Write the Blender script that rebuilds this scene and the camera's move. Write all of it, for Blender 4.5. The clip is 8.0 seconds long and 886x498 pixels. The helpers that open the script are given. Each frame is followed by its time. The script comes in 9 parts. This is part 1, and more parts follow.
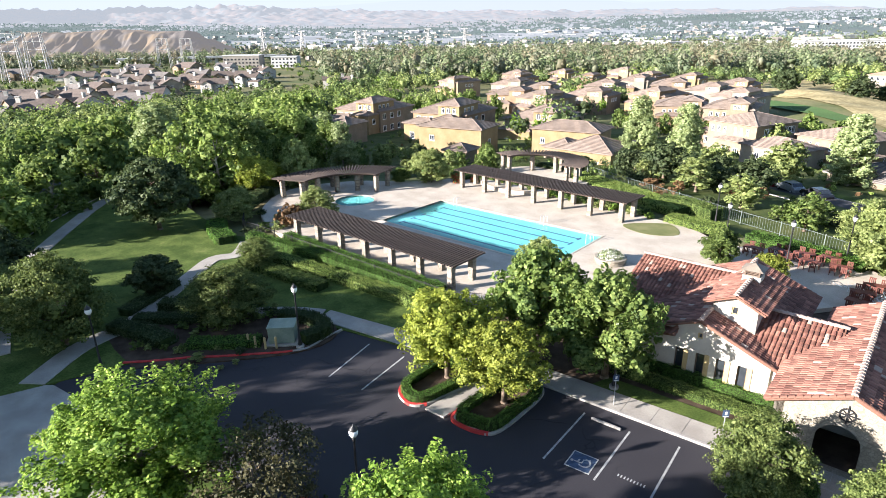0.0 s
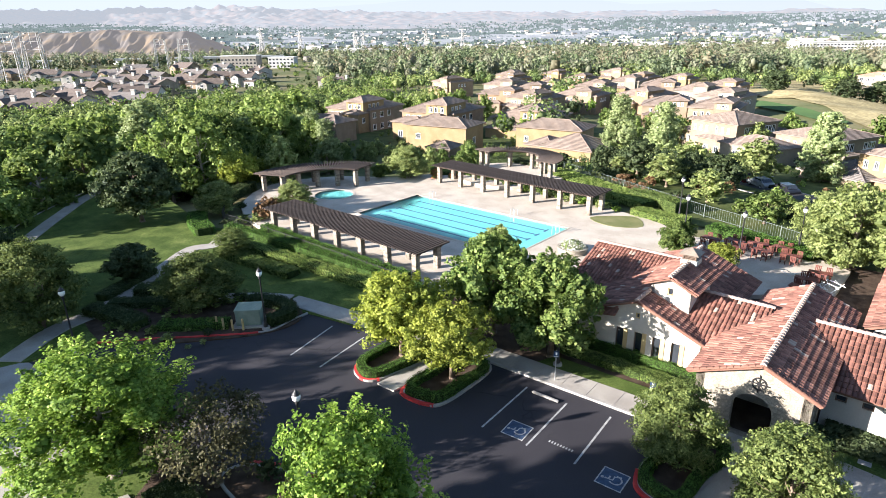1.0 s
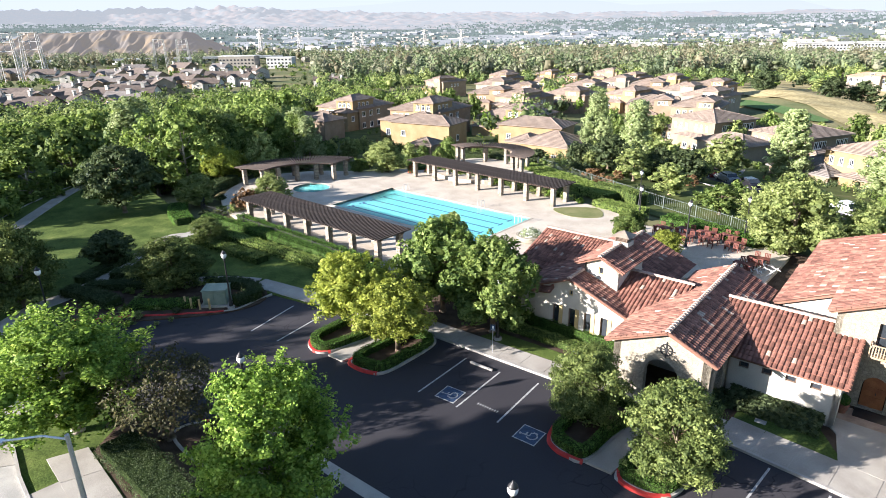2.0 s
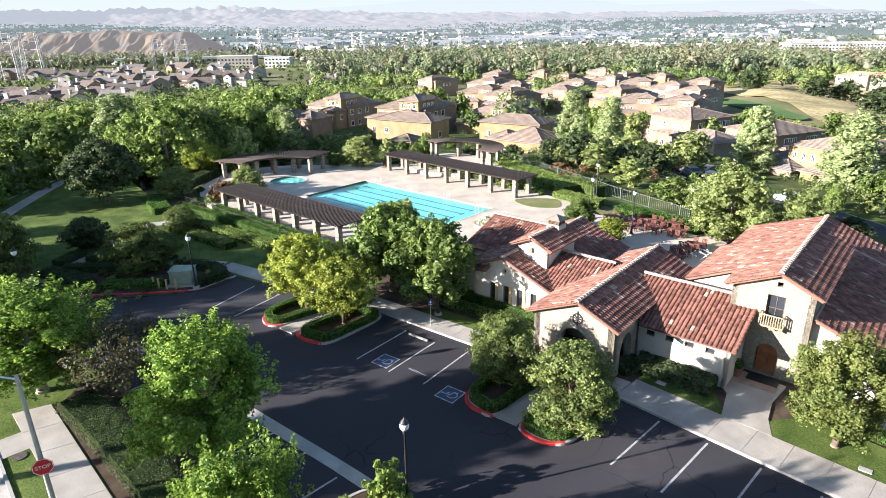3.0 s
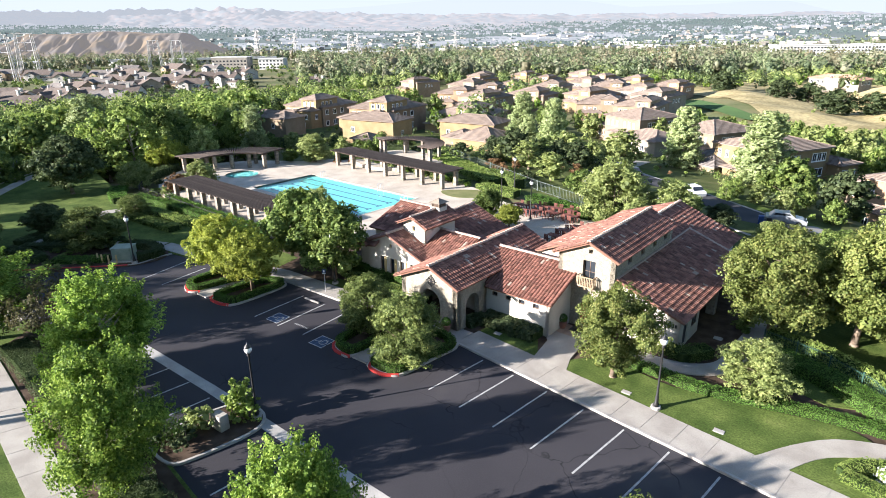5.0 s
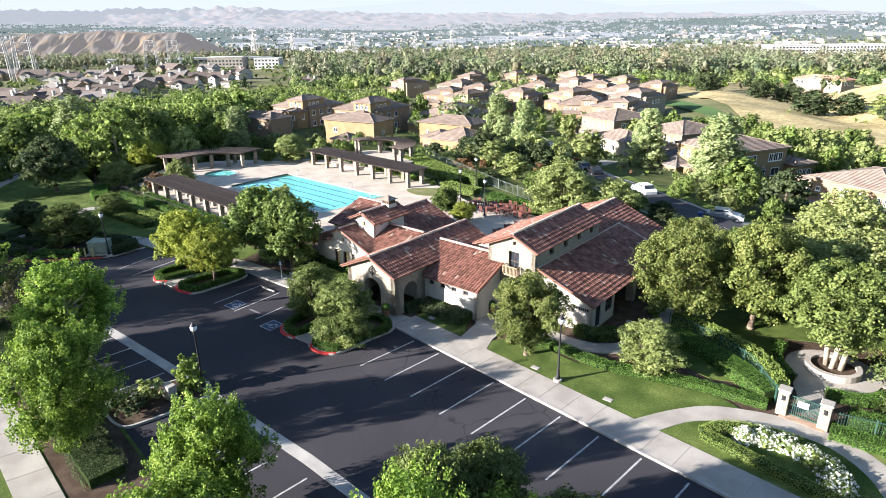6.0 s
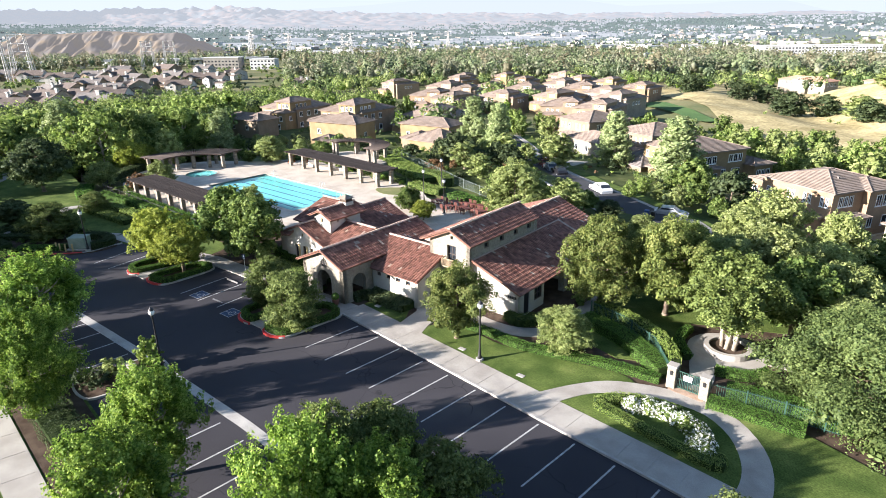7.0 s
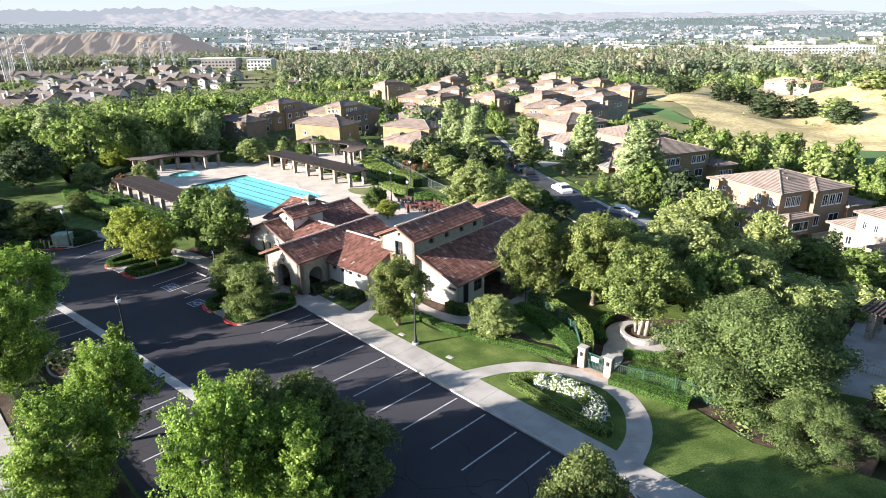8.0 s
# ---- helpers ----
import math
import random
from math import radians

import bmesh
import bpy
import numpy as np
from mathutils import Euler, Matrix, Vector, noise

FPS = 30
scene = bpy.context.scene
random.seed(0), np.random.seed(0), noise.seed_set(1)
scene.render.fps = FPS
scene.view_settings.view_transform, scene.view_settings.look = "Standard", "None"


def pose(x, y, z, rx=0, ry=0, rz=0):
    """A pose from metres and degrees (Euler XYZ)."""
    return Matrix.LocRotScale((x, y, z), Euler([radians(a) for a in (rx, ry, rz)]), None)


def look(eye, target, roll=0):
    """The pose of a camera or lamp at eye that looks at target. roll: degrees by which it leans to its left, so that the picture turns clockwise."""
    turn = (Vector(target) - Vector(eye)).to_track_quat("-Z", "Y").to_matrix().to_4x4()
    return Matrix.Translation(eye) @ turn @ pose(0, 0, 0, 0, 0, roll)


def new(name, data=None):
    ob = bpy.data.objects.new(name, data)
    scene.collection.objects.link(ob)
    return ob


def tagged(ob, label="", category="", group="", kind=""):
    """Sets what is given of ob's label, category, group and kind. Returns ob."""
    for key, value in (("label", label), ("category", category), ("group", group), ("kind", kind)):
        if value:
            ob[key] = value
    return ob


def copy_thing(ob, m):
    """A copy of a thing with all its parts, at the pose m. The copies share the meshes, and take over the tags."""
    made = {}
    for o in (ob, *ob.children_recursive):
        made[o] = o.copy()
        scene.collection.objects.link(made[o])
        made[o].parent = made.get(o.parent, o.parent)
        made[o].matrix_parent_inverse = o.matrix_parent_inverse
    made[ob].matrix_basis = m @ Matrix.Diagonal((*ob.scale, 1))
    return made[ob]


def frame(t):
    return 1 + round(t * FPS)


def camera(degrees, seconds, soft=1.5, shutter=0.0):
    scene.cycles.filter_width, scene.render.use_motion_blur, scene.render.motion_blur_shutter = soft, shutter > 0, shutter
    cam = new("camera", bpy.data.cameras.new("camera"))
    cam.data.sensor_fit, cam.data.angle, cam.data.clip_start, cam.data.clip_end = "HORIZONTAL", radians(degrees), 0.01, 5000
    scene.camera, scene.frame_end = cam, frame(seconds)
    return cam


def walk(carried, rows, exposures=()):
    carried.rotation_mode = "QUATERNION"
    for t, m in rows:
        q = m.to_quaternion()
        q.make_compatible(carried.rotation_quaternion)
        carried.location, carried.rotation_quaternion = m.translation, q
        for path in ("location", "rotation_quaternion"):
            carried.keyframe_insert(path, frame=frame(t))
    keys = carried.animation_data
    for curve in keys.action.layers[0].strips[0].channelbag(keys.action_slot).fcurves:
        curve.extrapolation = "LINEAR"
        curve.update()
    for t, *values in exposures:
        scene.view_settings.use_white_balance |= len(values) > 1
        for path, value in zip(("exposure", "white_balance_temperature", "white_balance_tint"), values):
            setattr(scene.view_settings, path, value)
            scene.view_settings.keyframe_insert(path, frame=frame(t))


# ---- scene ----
cam = camera(73.0, 8.0, soft=0.4)
PATH = [
    (0, (-2.518, -29.917, 21.701), (-3.872, -28.619, 21.008), -0.95),
    (0.5, (-0.615, -29.639, 21.563), (-1.97, -28.34, 20.871), -0.9),
    (1, (1.397, -29.444, 21.411), (0.044, -28.143, 20.721), -0.85),
    (2.5, (9.245, -28.817, 21.068), (7.889, -27.517, 20.38), -0.8),
    (3, (12.169, -28.534, 20.99), (10.812, -27.235, 20.302), -0.8),
    (3.5, (15.155, -28.299, 21.066), (13.798, -26.999, 20.38), -0.78),
    (4, (18.179, -28.01, 21.198), (16.823, -26.71, 20.512), -0.75),
    (4.5, (21.337, -27.678, 21.347), (19.979, -26.379, 20.663), -0.72),
    (6, (31.336, -26.973, 22.644), (29.982, -25.672, 21.957), -0.7),
    (6.5, (34.682, -26.768, 23.173), (33.329, -25.466, 22.484), -0.7),
    (7, (38.11, -26.613, 23.723), (36.758, -25.31, 23.035), -0.7),
    (7.5, (41.567, -26.47, 24.334), (40.216, -25.167, 23.644), -0.7),
    (8, (45.073, -26.268, 24.965), (43.721, -24.965, 24.276), -0.7),
]
walk(cam, [(t, look(eye, target, roll)) for t, eye, target, roll in PATH], exposures=[(0.0, 2.05, 6200, 15), (8.0, 2.06, 6200, 15)])

# ---- light: a low sun from the west, a clear hazy sky ----
SUN_FROM = Vector((-0.45, -0.89, 0.30)).normalized()
world = bpy.data.worlds.new("sky")
world.use_nodes = True
scene.world = world
sky = world.node_tree.nodes.new("ShaderNodeTexSky")
sky.sky_type = "NISHITA"
sky.sun_disc = False
sky.sun_elevation = math.asin(SUN_FROM.z)
sky.sun_rotation = math.atan2(SUN_FROM.x, SUN_FROM.y) % (2 * math.pi)
sky.dust_density = 0.6
sky.ozone_density = 2.5
sky.air_density = 1.2
background = world.node_tree.nodes["Background"]
background.inputs["Strength"].default_value = 0.06
world.node_tree.links.new(sky.outputs[0], background.inputs["Color"])
sun = new("sun", bpy.data.lights.new("sun", "SUN"))
sun.data.energy, sun.data.angle, sun.data.color = 5.0, radians(0.6), (1.0, 0.935, 0.83)
sun.matrix_world = look(SUN_FROM * 300, (0, 0, 0))

# ---- small tools ----
from mathutils.geometry import tessellate_polygon


def thing(name, label, category, x=0.0, y=0.0, z=0.0, rz=0.0, group="", kind=""):
    ob = new(name)
    ob.empty_display_size = 0.2
    ob.matrix_basis = pose(x, y, z, 0, 0, rz)
    return tagged(ob, label, category, group, kind)


def finish(name, mesh, material, parent=None, label="", smooth=False):
    if material is not None and not mesh.materials:
        for m in material if isinstance(material, (list, tuple)) else [material]:
            mesh.materials.append(m)
    if smooth:
        mesh.polygons.foreach_set("use_smooth", [True] * len(mesh.polygons))
    ob = new(name, mesh)
    if parent is not None:
        ob.parent = parent
    return tagged(ob, label)


def part(name, bm, material, parent=None, label="", smooth=False):
    """Links a bmesh as one mesh object under a thing or a part."""
    mesh = bpy.data.meshes.new(name)
    bmesh.ops.recalc_face_normals(bm, faces=bm.faces)
    bm.to_mesh(mesh)
    bm.free()
    return finish(name, mesh, material, parent, label, smooth)


def raw(name, verts, faces, material, parent=None, label="", smooth=False):
    mesh = bpy.data.meshes.new(name)
    mesh.from_pydata([tuple(v) for v in verts], [], [tuple(f) for f in faces])
    mesh.update()
    return finish(name, mesh, material, parent, label, smooth)


def box(bm, x0, x1, y0, y1, z0, z1, m=None):
    """A box from corner to corner, optionally moved by the matrix m."""
    vs = [Vector((x, y, z)) for z in (z0, z1) for x, y in ((x0, y0), (x1, y0), (x1, y1), (x0, y1))]
    vs = [bm.verts.new(m @ v if m else v) for v in vs]
    for f in ((3, 2, 1, 0), (4, 5, 6, 7), (0, 1, 5, 4), (1, 2, 6, 5), (2, 3, 7, 6), (3, 0, 4, 7)):
        bm.faces.new([vs[i] for i in f])
    return vs


def soft_box(bm, x0, x1, y0, y1, z0, z1, r=0.03):
    """A box with chamfered edges all round."""
    t = bmesh.new()
    box(t, x0, x1, y0, y1, z0, z1)
    bmesh.ops.bevel(t, geom=t.edges[:], offset=r, segments=1, affect="EDGES")
    join(bm, t)


def join(bm, other, m=None):
    other.verts.index_update()
    vs = [bm.verts.new(m @ v.co if m else v.co) for v in other.verts]
    for f in other.faces:
        try:
            bm.faces.new([vs[v.index] for v in f.verts])
        except ValueError:
            pass
    other.free()


def lathe(bm, profile, n=12, m=None):
    """A turned body from (radius, height) pairs."""
    rings = []
    for r, z in profile:
        ring = [Vector((r * math.cos(2 * math.pi * k / n), r * math.sin(2 * math.pi * k / n), z)) for k in range(n)]
        rings.append([bm.verts.new(m @ v if m else v) for v in ring])
    for a, b in zip(rings, rings[1:]):
        for k in range(n):
            bm.faces.new((a[k], a[(k + 1) % n], b[(k + 1) % n], b[k]))
    bm.faces.new(rings[0][::-1])
    bm.faces.new(rings[-1])


def tube(bm, a, b, r0, r1, n=6):
    a, b = Vector(a), Vector(b)
    q = (b - a).to_track_quat("Z", "Y").to_matrix()
    rings = []
    for p, r in ((a, r0), (b, r1)):
        rings.append([bm.verts.new(p + q @ Vector((r * math.cos(2 * math.pi * k / n), r * math.sin(2 * math.pi * k / n), 0))) for k in range(n)])
    for k in range(n):
        bm.faces.new((rings[0][k], rings[0][(k + 1) % n], rings[1][(k + 1) % n], rings[1][k]))
    bm.faces.new(rings[0][::-1])
    bm.faces.new(rings[1])


def curve(pts, closed=False, n=6):
    """A smooth line through the points."""
    pts = [Vector((*p, 0.0)) if len(p) == 2 else Vector(p) for p in pts]
    out, k = [], len(pts)
    for i in range(k if closed else k - 1):
        p = [pts[(i + d) % k] if closed else pts[min(max(i + d, 0), k - 1)] for d in (-1, 0, 1, 2)]
        for s in range(n):
            t = s / n
            out.append(0.5 * (2 * p[1] + (p[2] - p[0]) * t + (2 * p[0] - 5 * p[1] + 4 * p[2] - p[3]) * t * t + (3 * p[1] - p[0] - 3 * p[2] + p[3]) * t ** 3))
    if not closed:
        out.append(pts[-1])
    return [(v.x, v.y) for v in out]


def slab(bm, outline, z0, z1, holes=()):
    """A flat body with the outline, through which the holes go."""
    loops = [[Vector((p[0], p[1], 0)) for p in loop] for loop in (outline, *holes)]
    tris = tessellate_polygon(loops)
    flat = [p for loop in loops for p in loop]
    low = [bm.verts.new((p.x, p.y, z0)) for p in flat]
    top = [bm.verts.new((p.x, p.y, z1)) for p in flat]
    for t in tris:
        for vs in ((top[t[0]], top[t[1]], top[t[2]]), (low[t[2]], low[t[1]], low[t[0]])):
            try:
                bm.faces.new(vs)
            except ValueError:
                pass
    i = 0
    for loop in loops:
        k = len(loop)
        for j in range(k):
            a, b = i + j, i + (j + 1) % k
            bm.faces.new((low[a], low[b], top[b], top[a]))
        i += k


def ground_piece(name, outline, z0, z1, material, label, category, holes=()):
    bm = bmesh.new()
    slab(bm, outline, z0, z1, holes)
    ob = part(name, bm, material)
    return tagged(ob, label, category, kind="structure")


def ribbon(pts, width):
    """The outline of a strip of that width along a line."""
    pts = [Vector((p[0], p[1])) for p in pts]
    left, right = [], []
    for i, p in enumerate(pts):
        d = (pts[min(i + 1, len(pts) - 1)] - pts[max(i - 1, 0)]).normalized()
        nrm = Vector((-d.y, d.x)) * width / 2
        left.append(tuple(p + nrm))
        right.append(tuple(p - nrm))
    return left + right[::-1]


def resample(pts, step):
    """Points at even steps along a line, with its direction there."""
    pts = [Vector(p) for p in pts]
    out, rest = [], 0.0
    for a, b in zip(pts, pts[1:]):
        d = b - a
        length = d.length
        s = rest
        while s < length:
            out.append((a + d * (s / length), d.normalized()))
            s += step
        rest = s - length
    return out


# ---- materials ----
def surface(name, a, b, rough=0.8, scale=2.0, fine=30.0, bump=0.3, metallic=0.0, vary="", amount=0.25, spec=0.3, third=None, coords="Object", grain=0.35, odd=None):
    """A surface between two colours, mixed at two scales, with fine relief. vary: 'object' or 'island' for pieces that differ."""
    m = bpy.data.materials.new(name)
    m.use_nodes = True
    nodes, links = m.node_tree.nodes, m.node_tree.links
    shader = nodes["Principled BSDF"]
    shader.inputs["Roughness"].default_value = rough
    shader.inputs["Metallic"].default_value = metallic
    shader.inputs["Specular IOR Level"].default_value = spec
    place = nodes.new("ShaderNodeTexCoord")
    big, small = nodes.new("ShaderNodeTexNoise"), nodes.new("ShaderNodeTexNoise")
    big.inputs["Scale"].default_value, small.inputs["Scale"].default_value = scale, fine
    big.inputs["Detail"].default_value, small.inputs["Detail"].default_value = 4, 3
    for n in (big, small):
        links.new(place.outputs[coords], n.inputs["Vector"])
    ramp = nodes.new("ShaderNodeValToRGB")
    ramp.color_ramp.elements[0].position, ramp.color_ramp.elements[1].position = 0.35, 0.65
    ramp.color_ramp.elements[0].color, ramp.color_ramp.elements[1].color = (*a, 1), (*b, 1)
    if third:
        e = ramp.color_ramp.elements.new(0.78)
        e.color = (*third, 1)
    links.new(big.outputs["Fac"], ramp.inputs["Fac"])
    mix = nodes.new("ShaderNodeMix")
    mix.data_type, mix.blend_type = "RGBA", "OVERLAY"
    mix.inputs["Factor"].default_value = grain
    links.new(ramp.outputs["Color"], mix.inputs["A"])
    links.new(small.outputs["Fac"], mix.inputs["B"])
    colour = mix.outputs["Result"]
    if vary:
        rnd = nodes.new("ShaderNodeObjectInfo").outputs["Random"] if vary == "object" else nodes.new("ShaderNodeNewGeometry").outputs["Random Per Island"]
        span = nodes.new("ShaderNodeMapRange")
        span.inputs["To Min"].default_value, span.inputs["To Max"].default_value = 1 - amount, 1 + amount
        links.new(rnd, span.inputs["Value"])
        hue = nodes.new("ShaderNodeHueSaturation")
        links.new(span.outputs["Result"], hue.inputs["Value"])
        links.new(colour, hue.inputs["Color"])
        colour = hue.outputs["Color"]
        if odd:  # one piece in forty is of another colour
            rare, swap = nodes.new("ShaderNodeMath"), nodes.new("ShaderNodeMix")
            rare.operation = "GREATER_THAN"
            rare.inputs[1].default_value = 0.975
            links.new(rnd, rare.inputs[0])
            swap.data_type = "RGBA"
            swap.inputs["B"].default_value = (*odd, 1)
            links.new(rare.outputs[0], swap.inputs["Factor"])
            links.new(colour, swap.inputs["A"])
            colour = swap.outputs["Result"]
    links.new(colour, shader.inputs["Base Color"])
    relief = nodes.new("ShaderNodeBump")
    relief.inputs["Strength"].default_value, relief.inputs["Distance"].default_value = bump, 0.02
    links.new(small.outputs["Fac"], relief.inputs["Height"])
    links.new(relief.outputs["Normal"], shader.inputs["Normal"])
    return m


def foliage(name, a, b, c, through_light=0.35, scale=0.8):
    """Leaves: three greens from leaf to leaf and clump to clump, lit through from behind."""
    m = bpy.data.materials.new(name)
    m.use_nodes = True
    nodes, links = m.node_tree.nodes, m.node_tree.links
    nodes.remove(nodes["Principled BSDF"])
    geo, info = nodes.new("ShaderNodeNewGeometry"), nodes.new("ShaderNodeObjectInfo")
    place, noise_a = nodes.new("ShaderNodeTexCoord"), nodes.new("ShaderNodeTexNoise")
    noise_a.inputs["Scale"].default_value = scale
    links.new(place.outputs["Object"], noise_a.inputs["Vector"])
    mixer = nodes.new("ShaderNodeMath")
    mixer.operation = "MULTIPLY_ADD"
    mixer.inputs[1].default_value = 0.6
    links.new(geo.outputs["Random Per Island"], mixer.inputs[0])
    shift = nodes.new("ShaderNodeMapRange")
    shift.inputs["To Min"].default_value, shift.inputs["To Max"].default_value = -0.3, 0.7
    links.new(noise_a.outputs["Fac"], shift.inputs["Value"])
    links.new(shift.outputs["Result"], mixer.inputs[2])
    ramp = nodes.new("ShaderNodeValToRGB")
    ramp.color_ramp.elements[0].color, ramp.color_ramp.elements[1].color = (*a, 1), (*c, 1)
    ramp.color_ramp.elements[0].position, ramp.color_ramp.elements[1].position = 0.15, 0.95
    e = ramp.color_ramp.elements.new(0.55)
    e.color = (*b, 1)
    links.new(mixer.outputs[0], ramp.inputs["Fac"])
    hue = nodes.new("ShaderNodeHueSaturation")
    own = nodes.new("ShaderNodeMapRange")
    own.inputs["To Min"].default_value, own.inputs["To Max"].default_value = 0.95, 1.32
    links.new(info.outputs["Random"], own.inputs["Value"])
    links.new(own.outputs["Result"], hue.inputs["Value"])
    links.new(ramp.outputs["Color"], hue.inputs["Color"])
    diffuse, trans, gloss = nodes.new("ShaderNodeBsdfDiffuse"), nodes.new("ShaderNodeBsdfTranslucent"), nodes.new("ShaderNodeBsdfGlossy")
    gloss.inputs["Roughness"].default_value = 0.6
    gloss.inputs["Color"].default_value = (0.9, 0.95, 1, 1)
    for s in (diffuse, trans):
        links.new(hue.outputs["Color"], s.inputs["Color"])
    first, second = nodes.new("ShaderNodeMixShader"), nodes.new("ShaderNodeMixShader")
    first.inputs["Fac"].default_value, second.inputs["Fac"].default_value = through_light, 0.012
    links.new(diffuse.outputs[0], first.inputs[1])
    links.new(trans.outputs[0], first.inputs[2])
    links.new(first.outputs[0], second.inputs[1])
    links.new(gloss.outputs[0], second.inputs[2])
    links.new(second.outputs[0], nodes["Material Output"].inputs["Surface"])
    return m


ASPHALT = surface("asphalt", (0.028, 0.0265, 0.032), (0.043, 0.0405, 0.046), 0.88, 0.1, 14, 0.25, third=(0.072, 0.066, 0.064))


def cracked(m, colour=(0.014, 0.014, 0.016), scale=0.24, width=0.01, span=(0.47, 0.6), bend_scale=0.9, bend_by=1.6):
    """Adds a net of fine lines, cracks or joints, that comes and goes."""
    nodes, links = m.node_tree.nodes, m.node_tree.links
    shader = nodes["Principled BSDF"]
    old = shader.inputs["Base Color"].links[0].from_socket
    place, bend, net, where = nodes.new("ShaderNodeTexCoord"), nodes.new("ShaderNodeTexNoise"), nodes.new("ShaderNodeTexVoronoi"), nodes.new("ShaderNodeTexNoise")
    bend.inputs["Scale"].default_value, where.inputs["Scale"].default_value = bend_scale, 0.12
    push = nodes.new("ShaderNodeMix")
    push.data_type, push.blend_type = "RGBA", "ADD"
    push.inputs["Factor"].default_value = bend_by
    links.new(place.outputs["Object"], push.inputs["A"])
    links.new(place.outputs["Object"], bend.inputs["Vector"])
    links.new(bend.outputs["Color"], push.inputs["B"])
    net.feature = "DISTANCE_TO_EDGE"
    net.inputs["Scale"].default_value = scale
    links.new(push.outputs["Result"], net.inputs["Vector"])
    links.new(place.outputs["Object"], where.inputs["Vector"])
    thin, patchy, both, mix = nodes.new("ShaderNodeMapRange"), nodes.new("ShaderNodeMapRange"), nodes.new("ShaderNodeMath"), nodes.new("ShaderNodeMix")
    thin.inputs["From Min"].default_value, thin.inputs["From Max"].default_value = width * 0.2, width
    thin.inputs["To Min"].default_value, thin.inputs["To Max"].default_value = 1.0, 0.0
    patchy.inputs["From Min"].default_value, patchy.inputs["From Max"].default_value = span
    both.operation = "MULTIPLY"
    links.new(net.outputs["Distance"], thin.inputs["Value"])
    links.new(where.outputs["Fac"], patchy.inputs["Value"])
    links.new(thin.outputs["Result"], both.inputs[0])
    links.new(patchy.outputs["Result"], both.inputs[1])
    mix.data_type = "RGBA"
    mix.inputs["B"].default_value = (*colour, 1)
    links.new(both.outputs[0], mix.inputs["Factor"])
    links.new(old, mix.inputs["A"])
    links.new(mix.outputs["Result"], shader.inputs["Base Color"])


cracked(ASPHALT)
STREET = surface("street asphalt", (0.07, 0.07, 0.075), (0.1, 0.1, 0.1), 0.9, 0.3, 18, 0.25)
CONCRETE = surface("pavement concrete", (0.28, 0.255, 0.225), (0.37, 0.345, 0.305), 0.9, 0.6, 25, 0.2)
GUTTER = surface("gutter concrete", (0.3, 0.29, 0.27), (0.42, 0.4, 0.37), 0.9, 0.8, 30, 0.25)
KERB = surface("kerb concrete", (0.3, 0.28, 0.26), (0.4, 0.38, 0.35), 0.9, 1.0, 30, 0.2)
RED_KERB = surface("red kerb paint", (0.42, 0.03, 0.03), (0.55, 0.06, 0.05), 0.7, 2.0, 30, 0.25)
DECK = surface("pool deck concrete", (0.4, 0.345, 0.28), (0.5, 0.44, 0.365), 0.85, 0.5, 22, 0.15)
LAWN = surface("mown grass", (0.05, 0.08, 0.018), (0.1, 0.135, 0.034), 0.95, 0.5, 9, 1.0, third=(0.165, 0.185, 0.06), spec=0.1, grain=0.8)
EARTH = surface("mulch", (0.055, 0.037, 0.026), (0.095, 0.068, 0.05), 0.95, 1.2, 35, 0.9, spec=0.1)
DRY = surface("dry hill grass", (0.27, 0.222, 0.11), (0.44, 0.365, 0.195), 0.95, 0.11, 0.9, 1.0, third=(0.22, 0.198, 0.1), spec=0.1, grain=0.7)
LAND = surface("land", (0.1, 0.12, 0.05), (0.19, 0.17, 0.09), 0.95, 0.03, 0.6, 0.5, third=(0.24, 0.19, 0.12), spec=0.1)
GOLF = surface("fairway grass", (0.06, 0.11, 0.04), (0.085, 0.145, 0.05), 0.95, 0.1, 3, 0.4, spec=0.1)
PAINT = surface("road paint", (0.26, 0.26, 0.26), (0.44, 0.44, 0.43), 0.8, 3.0, 40, 0.2)
BLUE_PAINT = surface("blue road paint", (0.035, 0.055, 0.1), (0.05, 0.09, 0.16), 0.8, 3.0, 40, 0.2)
STUCCO = surface("white stucco", (0.46, 0.425, 0.365), (0.54, 0.505, 0.445), 0.9, 0.8, 25, 0.3)
STONE = surface("pale limestone", (0.24, 0.212, 0.165), (0.33, 0.298, 0.24), 0.9, 3.5, 18, 0.8, third=(0.2, 0.168, 0.125))
cracked(STONE, (0.2, 0.172, 0.132), 5.2, 0.09, (0.0, 0.1), 3.0, 0.12)
PIER = surface("rubble stone", (0.24, 0.21, 0.18), (0.38, 0.34, 0.29), 0.9, 5.0, 25, 0.9)
TERRACOTTA = surface("terracotta tile", (0.16, 0.07, 0.052), (0.255, 0.124, 0.09), 0.75, 1.5, 20, 0.3, vary="island", amount=0.4, odd=(0.38, 0.3, 0.24))
TERRACOTTA_PIECE = surface("terracotta roof tile", (0.16, 0.07, 0.052), (0.255, 0.124, 0.09), 0.75, 1.5, 20, 0.3, vary="object", amount=0.4, odd=(0.38, 0.3, 0.24))
PAN = surface("terracotta pan", (0.16, 0.078, 0.055), (0.235, 0.12, 0.085), 0.85, 1.5, 20, 0.3)
MORTAR = surface("ridge mortar tile", (0.36, 0.26, 0.21), (0.46, 0.36, 0.3), 0.85, 1.5, 20, 0.3, vary="island", amount=0.2)
